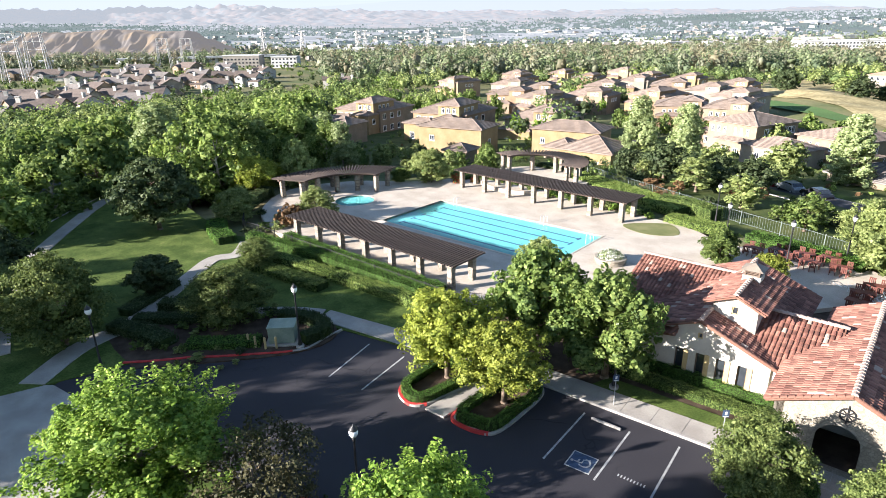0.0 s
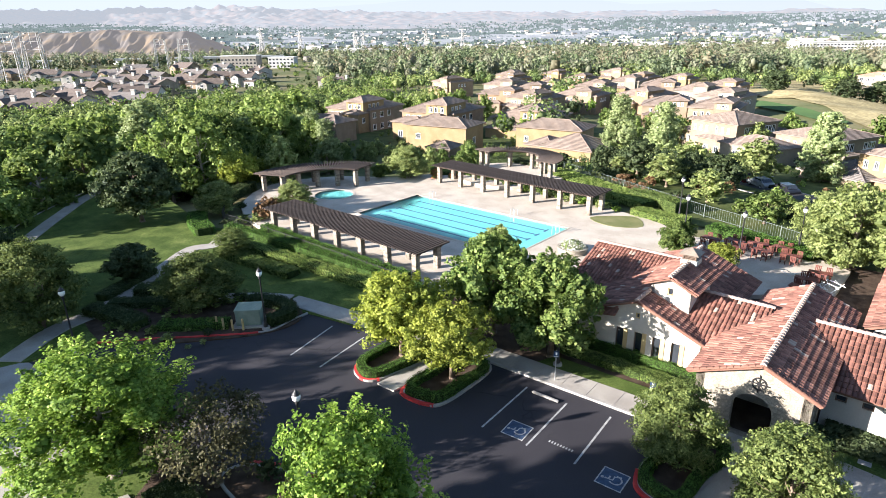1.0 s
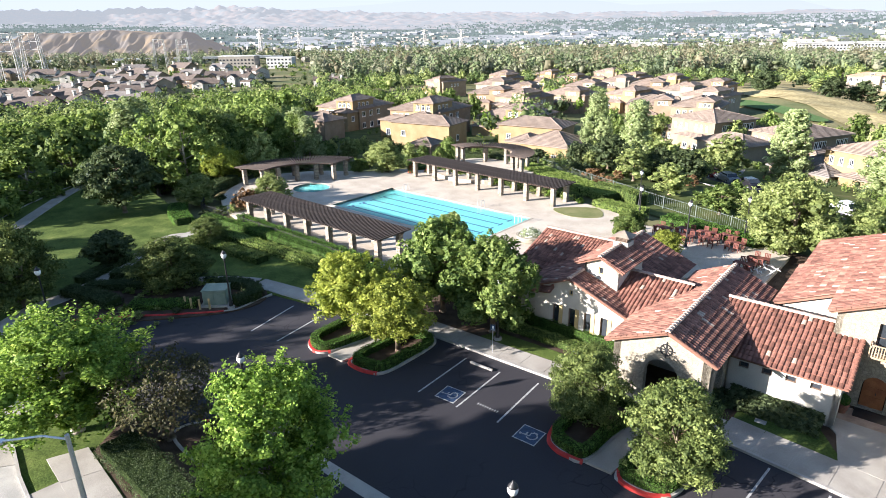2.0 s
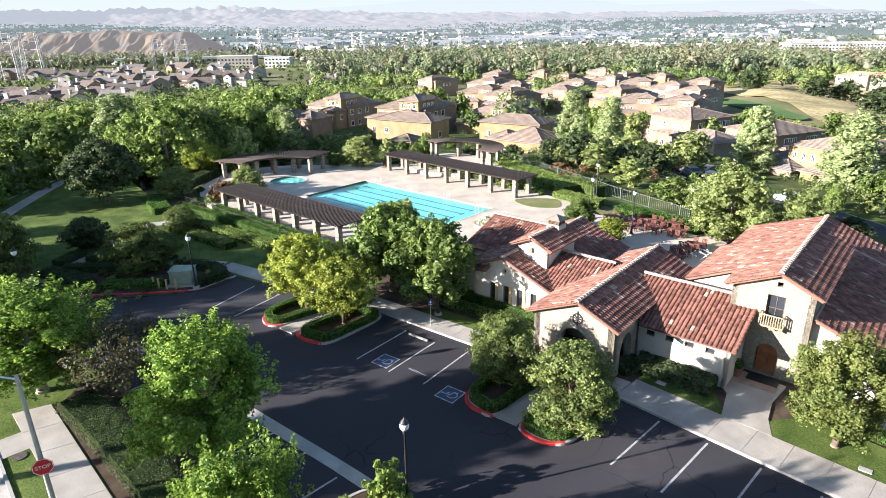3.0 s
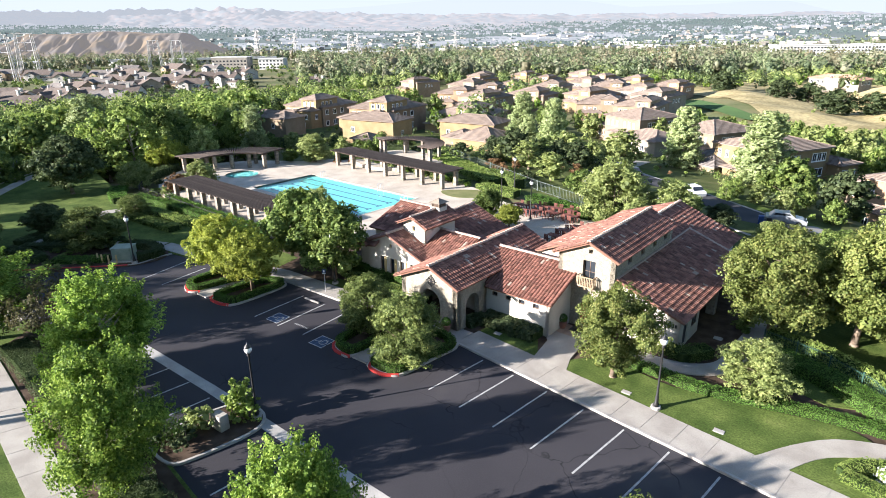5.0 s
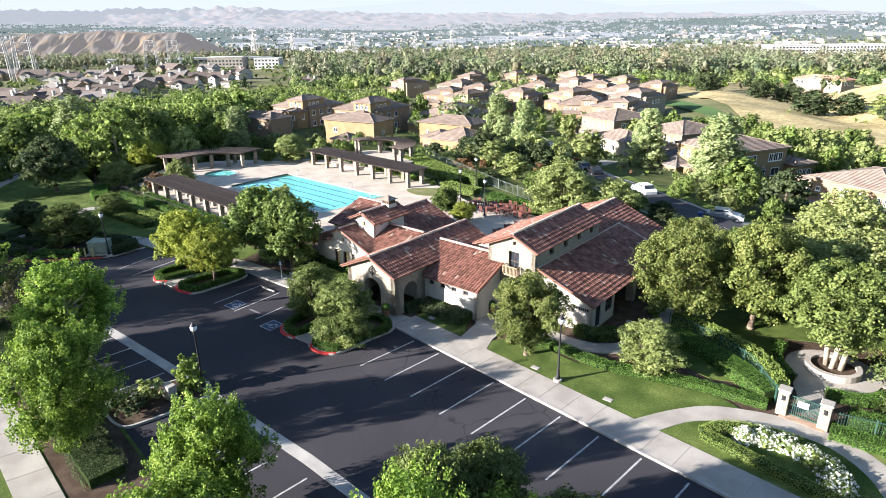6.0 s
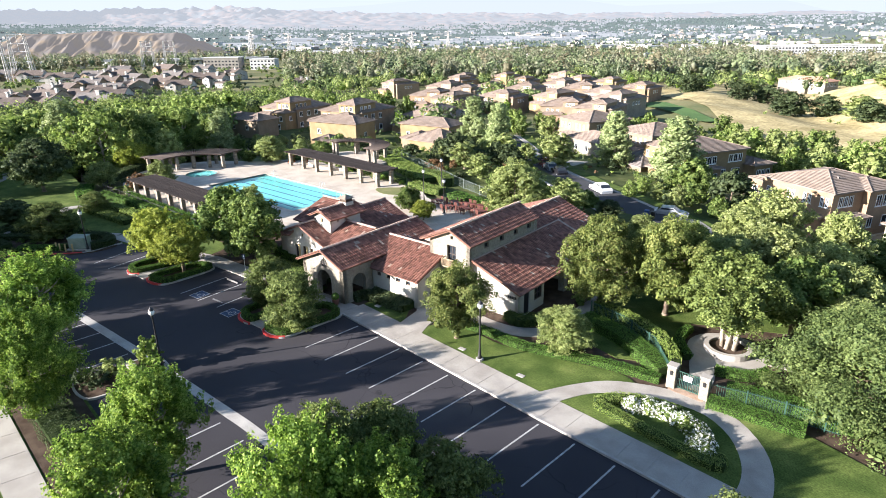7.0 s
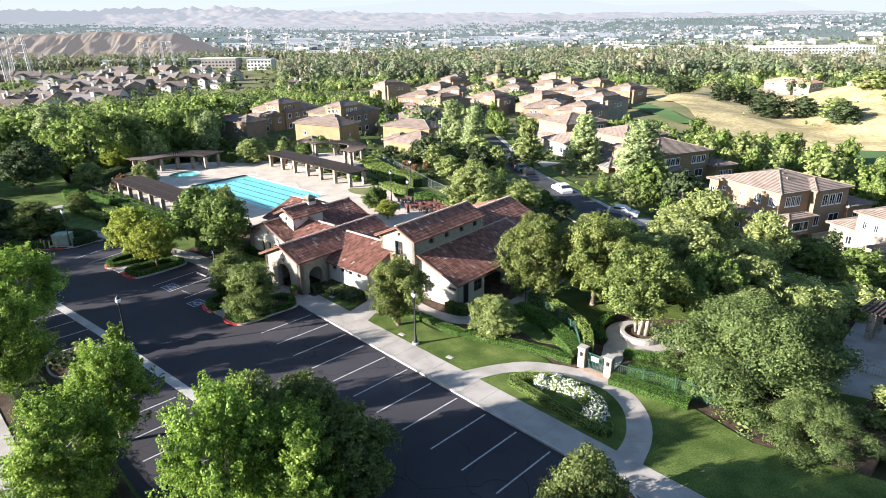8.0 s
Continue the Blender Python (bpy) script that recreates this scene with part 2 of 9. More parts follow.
MORTAR_PIECE = surface("ridge tile in mortar", (0.36, 0.26, 0.21), (0.46, 0.36, 0.3), 0.85, 1.5, 20, 0.3, vary="object", amount=0.2)
WOOD = surface("brown stained wood", (0.09, 0.06, 0.045), (0.14, 0.1, 0.075), 0.8, 1.5, 30, 0.4)
LATTICE = surface("weathered pergola timber", (0.05, 0.037, 0.031), (0.085, 0.064, 0.054), 0.85, 1.0, 30, 0.4, vary="island", amount=0.2)
DOOR = surface("red-brown door wood", (0.2, 0.07, 0.03), (0.3, 0.12, 0.05), 0.6, 2.0, 30, 0.3)
REDWOOD = surface("red-stained furniture wood", (0.1, 0.032, 0.024), (0.16, 0.055, 0.038), 0.6, 2.0, 30, 0.2)
IRON = surface("black painted iron", (0.012, 0.012, 0.013), (0.022, 0.022, 0.024), 0.5, 3, 40, 0.1, spec=0.5)
GREEN_IRON = surface("green painted iron", (0.02, 0.06, 0.045), (0.035, 0.085, 0.065), 0.5, 3, 40, 0.1)
STEEL = surface("galvanised steel", (0.5, 0.51, 0.53), (0.6, 0.61, 0.63), 0.4, 3, 40, 0.1, metallic=0.7)
GLOBE = surface("milk glass", (0.8, 0.8, 0.78), (0.86, 0.86, 0.84), 0.25, 3, 40, 0.0, spec=0.5)
GLASS = surface("window glass", (0.02, 0.025, 0.03), (0.035, 0.04, 0.05), 0.06, 0.6, 3, 0.0, spec=0.8)
TAN = surface("tan shutter paint", (0.42, 0.32, 0.15), (0.5, 0.38, 0.19), 0.8, 2, 30, 0.2)
WHITE = surface("white paint", (0.72, 0.72, 0.7), (0.8, 0.8, 0.78), 0.6, 2, 30, 0.1)
BARK = surface("bark", (0.12, 0.085, 0.06), (0.24, 0.19, 0.14), 0.95, 2, 14, 0.9)
PALE_BARK = surface("pale bark", (0.3, 0.25, 0.19), (0.5, 0.45, 0.37), 0.95, 2, 14, 0.7)
BOX_GREEN = surface("green utility enamel", (0.19, 0.24, 0.19), (0.25, 0.3, 0.24), 0.6, 1.5, 30, 0.1)
POOL_SHELL = surface("pool plaster", (0.125, 0.365, 0.36), (0.15, 0.41, 0.405), 0.7, 0.5, 12, 0.1)
POOL_LINE = surface("dark lane tile", (0.02, 0.05, 0.12), (0.03, 0.07, 0.16), 0.5, 2, 30, 0.0)


def water_material():
    m = bpy.data.materials.new("pool water")
    m.use_nodes = True
    s = m.node_tree.nodes["Principled BSDF"]
    s.inputs["Base Color"].default_value = (0.6, 0.93, 0.98, 1)
    s.inputs["Roughness"].default_value = 0.1
    s.inputs["IOR"].default_value = 1.33
    s.inputs["Transmission Weight"].default_value = 1.0
    n, b = m.node_tree.nodes.new("ShaderNodeTexNoise"), m.node_tree.nodes.new("ShaderNodeBump")
    n.inputs["Scale"].default_value = 1.4
    b.inputs["Strength"].default_value, b.inputs["Distance"].default_value = 0.3, 0.06
    m.node_tree.links.new(n.outputs["Fac"], b.inputs["Height"])
    m.node_tree.links.new(b.outputs["Normal"], s.inputs["Normal"])
    return m


WATER = water_material()
LEAF_SYCAMORE = foliage("sycamore leaves", (0.066, 0.122, 0.017), (0.175, 0.275, 0.04), (0.42, 0.52, 0.12), 0.43)
LEAF_YELLOW = foliage("turning leaves", (0.11, 0.14, 0.02), (0.24, 0.275, 0.042), (0.38, 0.4, 0.08), 0.38)
LEAF_DARK = foliage("dark oak leaves", (0.028, 0.044, 0.018), (0.058, 0.08, 0.032), (0.105, 0.13, 0.058), 0.28)
LEAF_GREEN = foliage("green leaves", (0.052, 0.088, 0.02), (0.125, 0.178, 0.042), (0.25, 0.3, 0.09), 0.36)
LEAF_OLIVE = foliage("grey-green leaves", (0.115, 0.15, 0.047), (0.23, 0.275, 0.09), (0.38, 0.415, 0.165), 0.42)
LEAF_SILVER = foliage("silvery leaves", (0.15, 0.195, 0.08), (0.3, 0.36, 0.155), (0.48, 0.53, 0.28), 0.42)
LEAF_WOOD = foliage("woodland leaves", (0.05, 0.085, 0.026), (0.12, 0.165, 0.055), (0.22, 0.26, 0.1), 0.25, 0.05)
LEAF_HEDGE = foliage("hedge leaves", (0.04, 0.09, 0.015), (0.08, 0.16, 0.025), (0.14, 0.23, 0.05), 0.3, 1.5)
LEAF_LIME = foliage("lime hedge leaves", (0.1, 0.16, 0.03), (0.2, 0.27, 0.06), (0.32, 0.37, 0.12), 0.35, 1.5)
LEAF_RUST = foliage("rust-brown leaves", (0.12, 0.07, 0.03), (0.2, 0.12, 0.06), (0.28, 0.17, 0.09), 0.3, 1.5)
LEAF_ISLAND = foliage("dense island tree leaves", (0.05, 0.073, 0.02), (0.112, 0.145, 0.04), (0.21, 0.245, 0.077), 0.3)
LEAF_MYRTLE = foliage("flowering tree leaves", (0.075, 0.102, 0.024), (0.145, 0.178, 0.045), (0.27, 0.275, 0.09), 0.38)
LEAF_BRIGHT_OLIVE = foliage("yellowish grey-green leaves", (0.075, 0.105, 0.027), (0.155, 0.2, 0.052), (0.25, 0.3, 0.09), 0.35)
LEAF_STREET = foliage("street tree leaves", (0.075, 0.12, 0.028), (0.185, 0.25, 0.06), (0.34, 0.4, 0.125), 0.44)
LEAF_TWIG = foliage("sparse reddish leaves", (0.05, 0.05, 0.024), (0.09, 0.085, 0.04), (0.15, 0.14, 0.06), 0.3)
LEAF_PALE = foliage("pale yellowish leaves", (0.14, 0.175, 0.05), (0.29, 0.33, 0.115), (0.45, 0.48, 0.21), 0.46)
LEAF_BIG = foliage("pepper tree leaves", (0.05, 0.078, 0.024), (0.105, 0.145, 0.043), (0.18, 0.225, 0.075), 0.33)
PETAL = foliage("white petals", (0.6, 0.6, 0.52), (0.75, 0.75, 0.68), (0.85, 0.85, 0.8), 0.3, 2.0)
PETAL_RED = foliage("red petals", (0.35, 0.05, 0.03), (0.45, 0.08, 0.04), (0.5, 0.14, 0.06), 0.3, 2.0)

# ---- the ground, one sheet to the horizon ----
def land(x, y):
    """The height of the open land: a plateau under the club, lower ground beyond."""
    r = math.hypot(x + 25, y - 5)
    if r < 48:
        return -0.12
    z = float(np.interp(r, (48, 60, 100, 130, 250, 500, 1200, 1800, 2400, 3000, 3400, 5000), (-0.12, -1.8, -5.6, -7.6, -10.5, -14, -24, -11, 15, 46, 62, 62)))
    w = min(1.0, (r - 48) / 120)
    z += w * 1.2 * (noise.noise((x * 0.012, y * 0.012, 3.0)) + 0.4 * noise.noise((x * 0.04, y * 0.04, 7.0)))
    hill = math.exp(-(((x - 8) / 95) ** 2 + ((y - 258) / 72) ** 2))
    d = math.hypot((x - 25) / 22, (y - 80) / 18)
    court = min(1.0, max(0.0, (1.2 - d) / 0.45))  # the sunken court before the garages
    z += (-9.3 - z) * court * court * (3 - 2 * court)
    z += hill * (8.0 + 9.0 * noise.noise((x * 0.024 + y * 0.01, y * 0.012 - x * 0.006, 5.0)) + 3.0 * noise.noise((x * 0.05, y * 0.05, 1.0)))
    return z


def polar_sheet(name, radii, n, height, material, label, category, centre=(-25, 5), a0=0.0, a1=2 * math.pi):
    verts, faces = [], []
    for r in radii:
        for k in range(n):
            a = a0 + (a1 - a0) * k / (n if a1 - a0 > 6.28 else n - 1)
            x, y = centre[0] + r * math.cos(a), centre[1] + r * math.sin(a)
            verts.append((x, y, height(x, y)))
    closed = a1 - a0 > 6.28
    for i in range(len(radii) - 1):
        for k in range(n if closed else n - 1):
            a, b = i * n + k, i * n + (k + 1) % n
            faces.append((a, a + n, b + n, b))
    if closed:  # the middle
        verts.append((*centre, height(*centre)))
        faces += [(len(verts) - 1, k, (k + 1) % n) for k in range(n)]
    ob = raw(name, verts, faces, material, smooth=True)
    return tagged(ob, label, category, kind="structure")


polar_sheet("ground", [40 * 1.042 ** k for k in range(118)], 200, land, LAND, "broad valley floor of scrub and dry earth", "ground")


def patch(name, outline, lift, material, label, category, step=6.0):
    """A patch of ground cover that follows the land."""
    xs, ys = [p[0] for p in outline], [p[1] for p in outline]
    bm = bmesh.new()
    slab(bm, outline, 0, 1)
    bm.normal_update()
    bmesh.ops.delete(bm, geom=[f for f in bm.faces if abs(f.normal.z) < 0.5 or all(v.co.z < 0.5 for v in f.verts)], context="FACES")
    for k in range(int(max(xs) - min(xs)) // int(step) + 1):
        bmesh.ops.bisect_plane(bm, geom=bm.faces[:] + bm.edges[:] + bm.verts[:], plane_co=(min(xs) + k * step, 0, 0), plane_no=(1, 0, 0))
    for k in range(int(max(ys) - min(ys)) // int(step) + 1):
        bmesh.ops.bisect_plane(bm, geom=bm.faces[:] + bm.edges[:] + bm.verts[:], plane_co=(0, min(ys) + k * step, 0), plane_no=(0, 1, 0))
    for v in bm.verts:
        v.co.z = land(v.co.x, v.co.y) + lift
    ob = part(name, bm, material, smooth=True)
    return tagged(ob, label, category, kind="structure")


patch("hillside", curve([(-170, 340), (-110, 262), (-62, 208), (-30, 165), (15, 135), (90, 130), (170, 200), (190, 360), (60, 430), (-90, 420)], True, 5), 0.35, DRY, "dry golden grass on the open hillside", "hillside", 5)
patch("fairway", curve([(-90, 216), (-74, 197), (-58, 182), (-46, 173), (-43, 177), (-54, 188), (-70, 204), (-85, 221)], True, 5), 0.6, GOLF, "green golf fairway below the hillside", "fairway", 8)
patch("fairway", curve([(4, 160), (22, 134), (60, 118), (110, 130), (90, 160), (40, 168)], True, 5), 0.65, GOLF, "green golf fairway beyond the houses", "fairway", 8)

# ---- car park ----
ground_piece("road", [(-47, -20.5), (-44.5, -26), (-30, -21.5), (-13, -20.2), (70, -20.2), (70, 0.4), (-3, 0.4), (-13, -1.0), (-22, -2.2), (-31, -4.8), (-37.5, -6.8), (-37.8, -11.5), (-43.5, -18.8)],
             -0.3, 0.0, ASPHALT, "dark asphalt car park with faded patches", "car park")
ground_piece("gutter", ribbon([(-22.5, -16.9), (-10, -15.2), (6, -13.4), (14, -12.9), (70, -12.6)], 0.75), -0.05, 0.012, GUTTER, "concrete drainage gutter across the asphalt", "gutter")
ground_piece("road", ribbon(curve([(-156, 60), (-127, 20), (-107, -8), (-90, -24), (-70, -33), (-47, -36), (-20, -34.2), (20, -34.8), (80, -35.5)], False, 5), 12), -0.3, -0.04, STREET, "grey asphalt street beside the club", "road")
ground_piece("driveway", [(-50, -31), (-45, -25), (-30, -21.5), (-27, -26), (-30, -31.5)], -0.2, 0.03, CONCRETE, "pale concrete driveway apron", "driveway")

PARK_X = 2.74
for k in range(16):  # stall lines along the kerb
    bm = bmesh.new()
    x = k * PARK_X
    slab(bm, [(x - 0.055, -5.25), (x + 0.055, -5.25), (x + 0.055, -0.1), (x - 0.055, -0.1)], -0.02, 0.006)
    tagged(part("parking_line", bm, PAINT), "worn white parking line on the asphalt", "parking line", "parking lines", "structure")
for k in range(18):  # stall lines beyond the gutter
    x = -20 + k * PARK_X
    y = -15.2 + (0.1 * max(0, x + 10) if x < 6 else 1.7) * 0.9
    if -7.6 < x < -2.5 or 18 < x < 23:
        continue
    bm = bmesh.new()
    slab(bm, [(x - 0.055, y - 5.0), (x + 0.055, y - 5.0), (x - 0.045, y - 0.6), (x - 0.155, y - 0.6)], -0.02, 0.006)
    tagged(part("parking_line", bm, PAINT), "worn white parking line on the asphalt", "parking line", "parking lines", "structure")
for (ax, ay), (bx, by) in (((-32.8, -11.6), (-34.4, -7.0)), ((-30, -11), (-31.2, -6.4)), ((-17.8, -8.1), (-18.5, -3.1)), ((-15.0, -7.6), (-15.7, -2.8)), ((-12.3, -7.0), (-13.1, -2.1))):
    bm = bmesh.new()
    slab(bm, ribbon([(ax, ay), (bx, by)], 0.11), -0.02, 0.006)
    tagged(part("parking_line", bm, PAINT), "worn white parking line on the asphalt", "parking line", "parking lines", "structure")


def bay_sign(x, y, rz):
    """A blue square with a white border and a wheelchair figure made of bars."""
    ob = thing("parking_symbol", "blue and white painted wheelchair parking symbol on asphalt", "parking symbol", x, y, 0, rz, "parking symbols", "structure")
    ob.scale = (0.82, 0.82, 1)
    bm = bmesh.new()
    box(bm, -0.85, 0.85, -0.85, 0.85, -0.01, 0.007)
    part("ground_square", bm, BLUE_PAINT, ob)
    bm = bmesh.new()
    for a, b, c, d in ((-0.85, 0.85, 0.77, 0.85), (-0.85, 0.85, -0.85, -0.77), (-0.85, -0.77, -0.77, 0.77), (0.77, 0.85, -0.77, 0.77)):
        box(bm, a, b, c, d, -0.01, 0.012)
    part("border", bm, PAINT, ob)
    bm = bmesh.new()
    ring = [(0.38 * math.cos(a), -0.2 + 0.38 * math.sin(a)) for a in [math.pi * (0.75 + 1.3 * k / 12) for k in range(13)]]
    slab(bm, ribbon(ring, 0.11), -0.01, 0.012)
    for line in ([(-0.12, 0.45), (-0.08, -0.05), (0.25, -0.05), (0.42, -0.45)], [(-0.1, 0.22), (0.2, 0.2)]):
        slab(bm, ribbon(line, 0.11), -0.01, 0.013)
    slab(bm, [(-0.14 + 0.11 * math.cos(k), 0.6 + 0.11 * math.sin(k)) for k in [2 * math.pi * j / 10 for j in range(10)]], -0.01, 0.012)
    part("wheelchair_mark", bm, PAINT, ob)


bay_sign(-16.2, -6.9, 100)
bay_sign(-10.3, -6.6, 98)
bm = bmesh.new()
for k in range(9):
    box(bm, -0.75 + k * 0.17, -0.69 + k * 0.17, -0.1, 0.1, -0.01, 0.006, pose(-13.6, -6.3, 0, 0, 0, 8))
tagged(part("road_marking", bm, PAINT), "faded white lettering bars on the asphalt", "road marking", kind="structure")
for x, y in ((-17.0, -3.2),):
    bm = bmesh.new()
    soft_box(bm, -0.9, 0.9, -0.09, 0.09, 0.0, 0.13, 0.03)
    ob = tagged(part("wheel_stop", bm, KERB), "concrete wheel stop at the head of a stall", "wheel stop", "wheel stops")
    ob.matrix_basis = pose(x, y, 0, 0, 0, 8)


def kerb(pts, material, label, width=0.16, height=0.15):
    bm = bmesh.new()
    slab(bm, ribbon(pts, width), -0.1, height)
    return tagged(part("kerb", bm, material), label, "kerb", kind="structure")


# pavement in separate poured panels along the car park
def panels(name, inner, outer, z1, label, material=CONCRETE, gap=0.02):
    """Concrete panels between two lines of equal count."""
    road_ob = thing(name, label, "pavement", kind="structure")
    for i in range(len(inner) - 1):
        quad = [Vector(inner[i]), Vector(inner[i + 1]), Vector(outer[i + 1]), Vector(outer[i])]
        c = sum(quad, Vector((0, 0))) / 4
        bm = bmesh.new()
        slab(bm, [tuple(p + (c - p).normalized() * gap) for p in quad], -0.1, z1)
        part("panel", bm, material, road_ob)
    bm = bmesh.new()
    slab(bm, [tuple(p) for p in inner] + [tuple(p) for p in outer[::-1]], -0.12, z1 - 0.015)
    part("joint_bed", bm, GUTTER, road_ob)
    return road_ob


def along(a, b, n):
    return [(a[0] + (b[0] - a[0]) * k / n, a[1] + (b[1] - a[1]) * k / n) for k in range(n + 1)]


panels("pavement", along((-3, 0.35), (70, 0.35), 40), along((-3, 2.75), (70, 2.75), 40), 0.14, "pale concrete pavement along the car park")
panels("pavement", along((-24, -2.7), (-3, 0.35), 12), along((-24.3, -1.0), (-3.1, 2.2), 12), 0.14, "pale concrete pavement along the car park")
panels("pavement", along((-40.5, -7.6), (-30, -4.9), 6) , along((-41, -5.9), (-31, -3.2), 6), 0.135, "pale concrete pavement beside the lawn")
panels("pavement", along((-31, -4.85), (-24, -2.7), 4), along((-31.4, -3.2), (-24.3, -1.0), 4), 0.14, "pale concrete pavement beside the lawn")
kerb([(-24, -2.78), (-3, 0.27), (70, 0.27)], KERB, "pale concrete kerb edge")

# path round the rose bed to the gate
outer_path = curve([(17.1, 2.6), (18.2, 5.0), (19.7, 7.2), (21.8, 8.6), (23.6, 9.3), (25.8, 9.5), (28.1, 9.0), (30.2, 7.3), (31.5, 5.1), (32.2, 2.5)], False, 3)
inner_path = curve([(18.7, 2.6), (19.5, 4.6), (20.5, 5.9), (22.2, 7.2), (24.0, 7.9), (26.3, 8.1), (28.3, 7.0), (29.6, 5.3), (30.2, 3.8), (30.4, 2.5)], False, 3)
panels("footpath", inner_path, outer_path, 0.15, "curved concrete footpath to the garden gate", gap=0.004)
ground_piece("footpath", [(23.2, 9.2), (25.6, 9.3), (25.4, 10.4), (23.2, 10.4)], 0, 0.16, surface("brick paving", (0.3, 0.2, 0.14), (0.42, 0.3, 0.22), 0.9, 3, 20, 0.5), "brown paved threshold at the gate", "paving")
# walk to the hall door
ground_piece("footpath", [(2.3, 2.7), (5.0, 2.7), (4.3, 4.2), (3.9, 6.0), (3.9, 8.4), (-0.3, 8.4), (0.2, 6.6), (1.6, 5.2)], -0.1, 0.148, CONCRETE, "concrete walk to the hall door", "footpath")
ground_piece("footpath", [(-0.5, 6.6), (3.7, 7.0), (3.6, 8.4), (-0.5, 8.4)], -0.1, 0.153, surface("entry paving", (0.26, 0.19, 0.15), (0.36, 0.27, 0.21), 0.9, 2, 20, 0.4), "brown stone paving at the hall door", "paving")
ground_piece("footpath", ribbon(curve([(5.2, 8.0), (8.0, 7.9), (10.5, 8.6), (12.2, 10.5), (12.2, 14), (11.6, 24)], False, 5), 1.5), -0.1, 0.12, CONCRETE, "concrete walk beside the hall wing", "footpath")
# planting ground and lawns by the building
ground_piece("garden_bed", [(-26, -1.2), (-3, 2.1), (-3, 2.7), (42, 2.7), (42, 34), (-12, 34), (-30, 12), (-40, 6), (-41, 0), (-34, -3)], -0.2, 0.06, EARTH, "brown mulch planting ground round the clubhouse", "garden bed")
ground_piece("lawn", curve([(-2.6, 2.65), (2.4, 2.65), (1.9, 3.6), (0.6, 5.2), (-0.6, 5.4), (-2.5, 4.2)], True, 4), 0, 0.13, LAWN, "small mown lawn before the link wall", "lawn")
ground_piece("lawn", curve([(4.4, 2.65), (10, 2.65), (17.6, 2.65), (18.4, 4.4), (19.8, 6.4), (21.4, 8.0), (20.0, 8.7), (17.6, 8.0), (14.5, 6.9), (11, 5.9), (8, 5.9), (5.6, 5.4), (4.5, 4.2)], True, 4), 0, 0.13, LAWN, "mown lawn along the pavement", "lawn")
ground_piece("lawn", curve([(18.6, 2.65), (20.0, 5.5), (22.1, 7.3), (24.2, 8.1), (26.4, 8.2), (28.5, 7.0), (29.8, 5.2), (30.5, 2.65)], True, 4), 0, 0.12, LAWN, "mown grass round the rose bed", "lawn")
ground_piece("lawn", [(31.8, 2.6), (31.2, 5.0), (29.9, 7.2), (27.9, 9.0), (29.5, 11), (36, 9.5), (60, 16), (75, 12), (75, 2.8)], 0, 0.13, LAWN, "wide shaded lawn beside the footpath", "lawn")
ground_piece("lawn", [(-20, -0.9), (-8.2, 1.0), (-8.6, 2.6), (-19.4, 1.2)], 0, 0.11, LAWN, "narrow grass strip behind the pavement", "lawn")
ground_piece("lawn", [(13, 11.5), (18.5, 10.5), (21, 12), (20, 20), (27, 24), (29, 16), (40, 18), (40, 30), (12.5, 30)], 0, 0.1, LAWN, "garden lawn under trees", "lawn")
# garden circle
ring_c = (24.0, 17.4)
ground_piece("footpath", [(ring_c[0] + 2.9 * math.cos(2 * math.pi * k / 28), ring_c[1] + 2.9 * math.sin(2 * math.pi * k / 28)) for k in range(28)], 0, 0.13, CONCRETE, "round concrete path about the tree ring", "footpath")
ground_piece("footpath", ribbon(curve([(24.4, 10.2), (24.2, 12.4), (23.4, 14.2), (23.2, 15.5)], False, 5), 1.7), 0, 0.126, CONCRETE, "concrete path from the gate to the tree ring", "footpath")
ground_piece("footpath", ribbon(curve([(26.5, 18.0), (29.0, 18.5), (32, 18.2), (40, 21)], False, 5), 1.4), 0, 0.126, CONCRETE, "concrete garden path", "footpath")

# the lawns to the west, with their paths
ground_piece("lawn", [(-40.5, -8), (-30.2, -5), (-26, -1.5), (-27, 1.5), (-36, 0.9), (-62, -1.0), (-66, -3), (-95, 0), (-104, -8), (-86, -22), (-68, -27), (-46, -28), (-44, -20), (-38, -11)], -0.2, 0.07, LAWN, "broad mown lawn with long tree shadows", "lawn")
ground_piece("garden_bed", curve([(-44, -20.5), (-42.6, -19.6), (-37.3, -12), (-37.2, -8), (-41, -7.2), (-47, -11), (-51, -15), (-50, -20)], True, 4), 0, 0.09, EARTH, "mulch bed with scattered shrubs", "garden bed")
for line, w, lab in (([(-41, -6.7), (-43.5, -8.5), (-46, -11.4), (-49, -15.5), (-50, -19.2)], 1.5, "winding concrete path by the lawn"),
                     ([(-50, -19.2), (-53, -15.2), (-57, -10.7), (-59.5, -7.5), (-59, -5.2), (-62, -2.5)], 1.6, "winding concrete path across the lawn"),
                     ([(-50, -19.2), (-49, -22.5), (-46, -26)], 1.8, "winding concrete path to the drive"),
                     ([(-52, -27), (-62, -25), (-71, -21.8), (-76, -19), (-84, -14), (-93, -7.5), (-105, 6), (-120, 28)], 1.7, "concrete pavement along the street")):
    ground_piece("footpath", ribbon(curve(line, False, 5), w), 0, 0.13, CONCRETE, lab, "footpath")
kerb(curve([(-58, -28.3), (-70, -25.0), (-84, -18.0), (-98, -4.5), (-116, 19)], False, 5), KERB, "pale concrete street kerb")

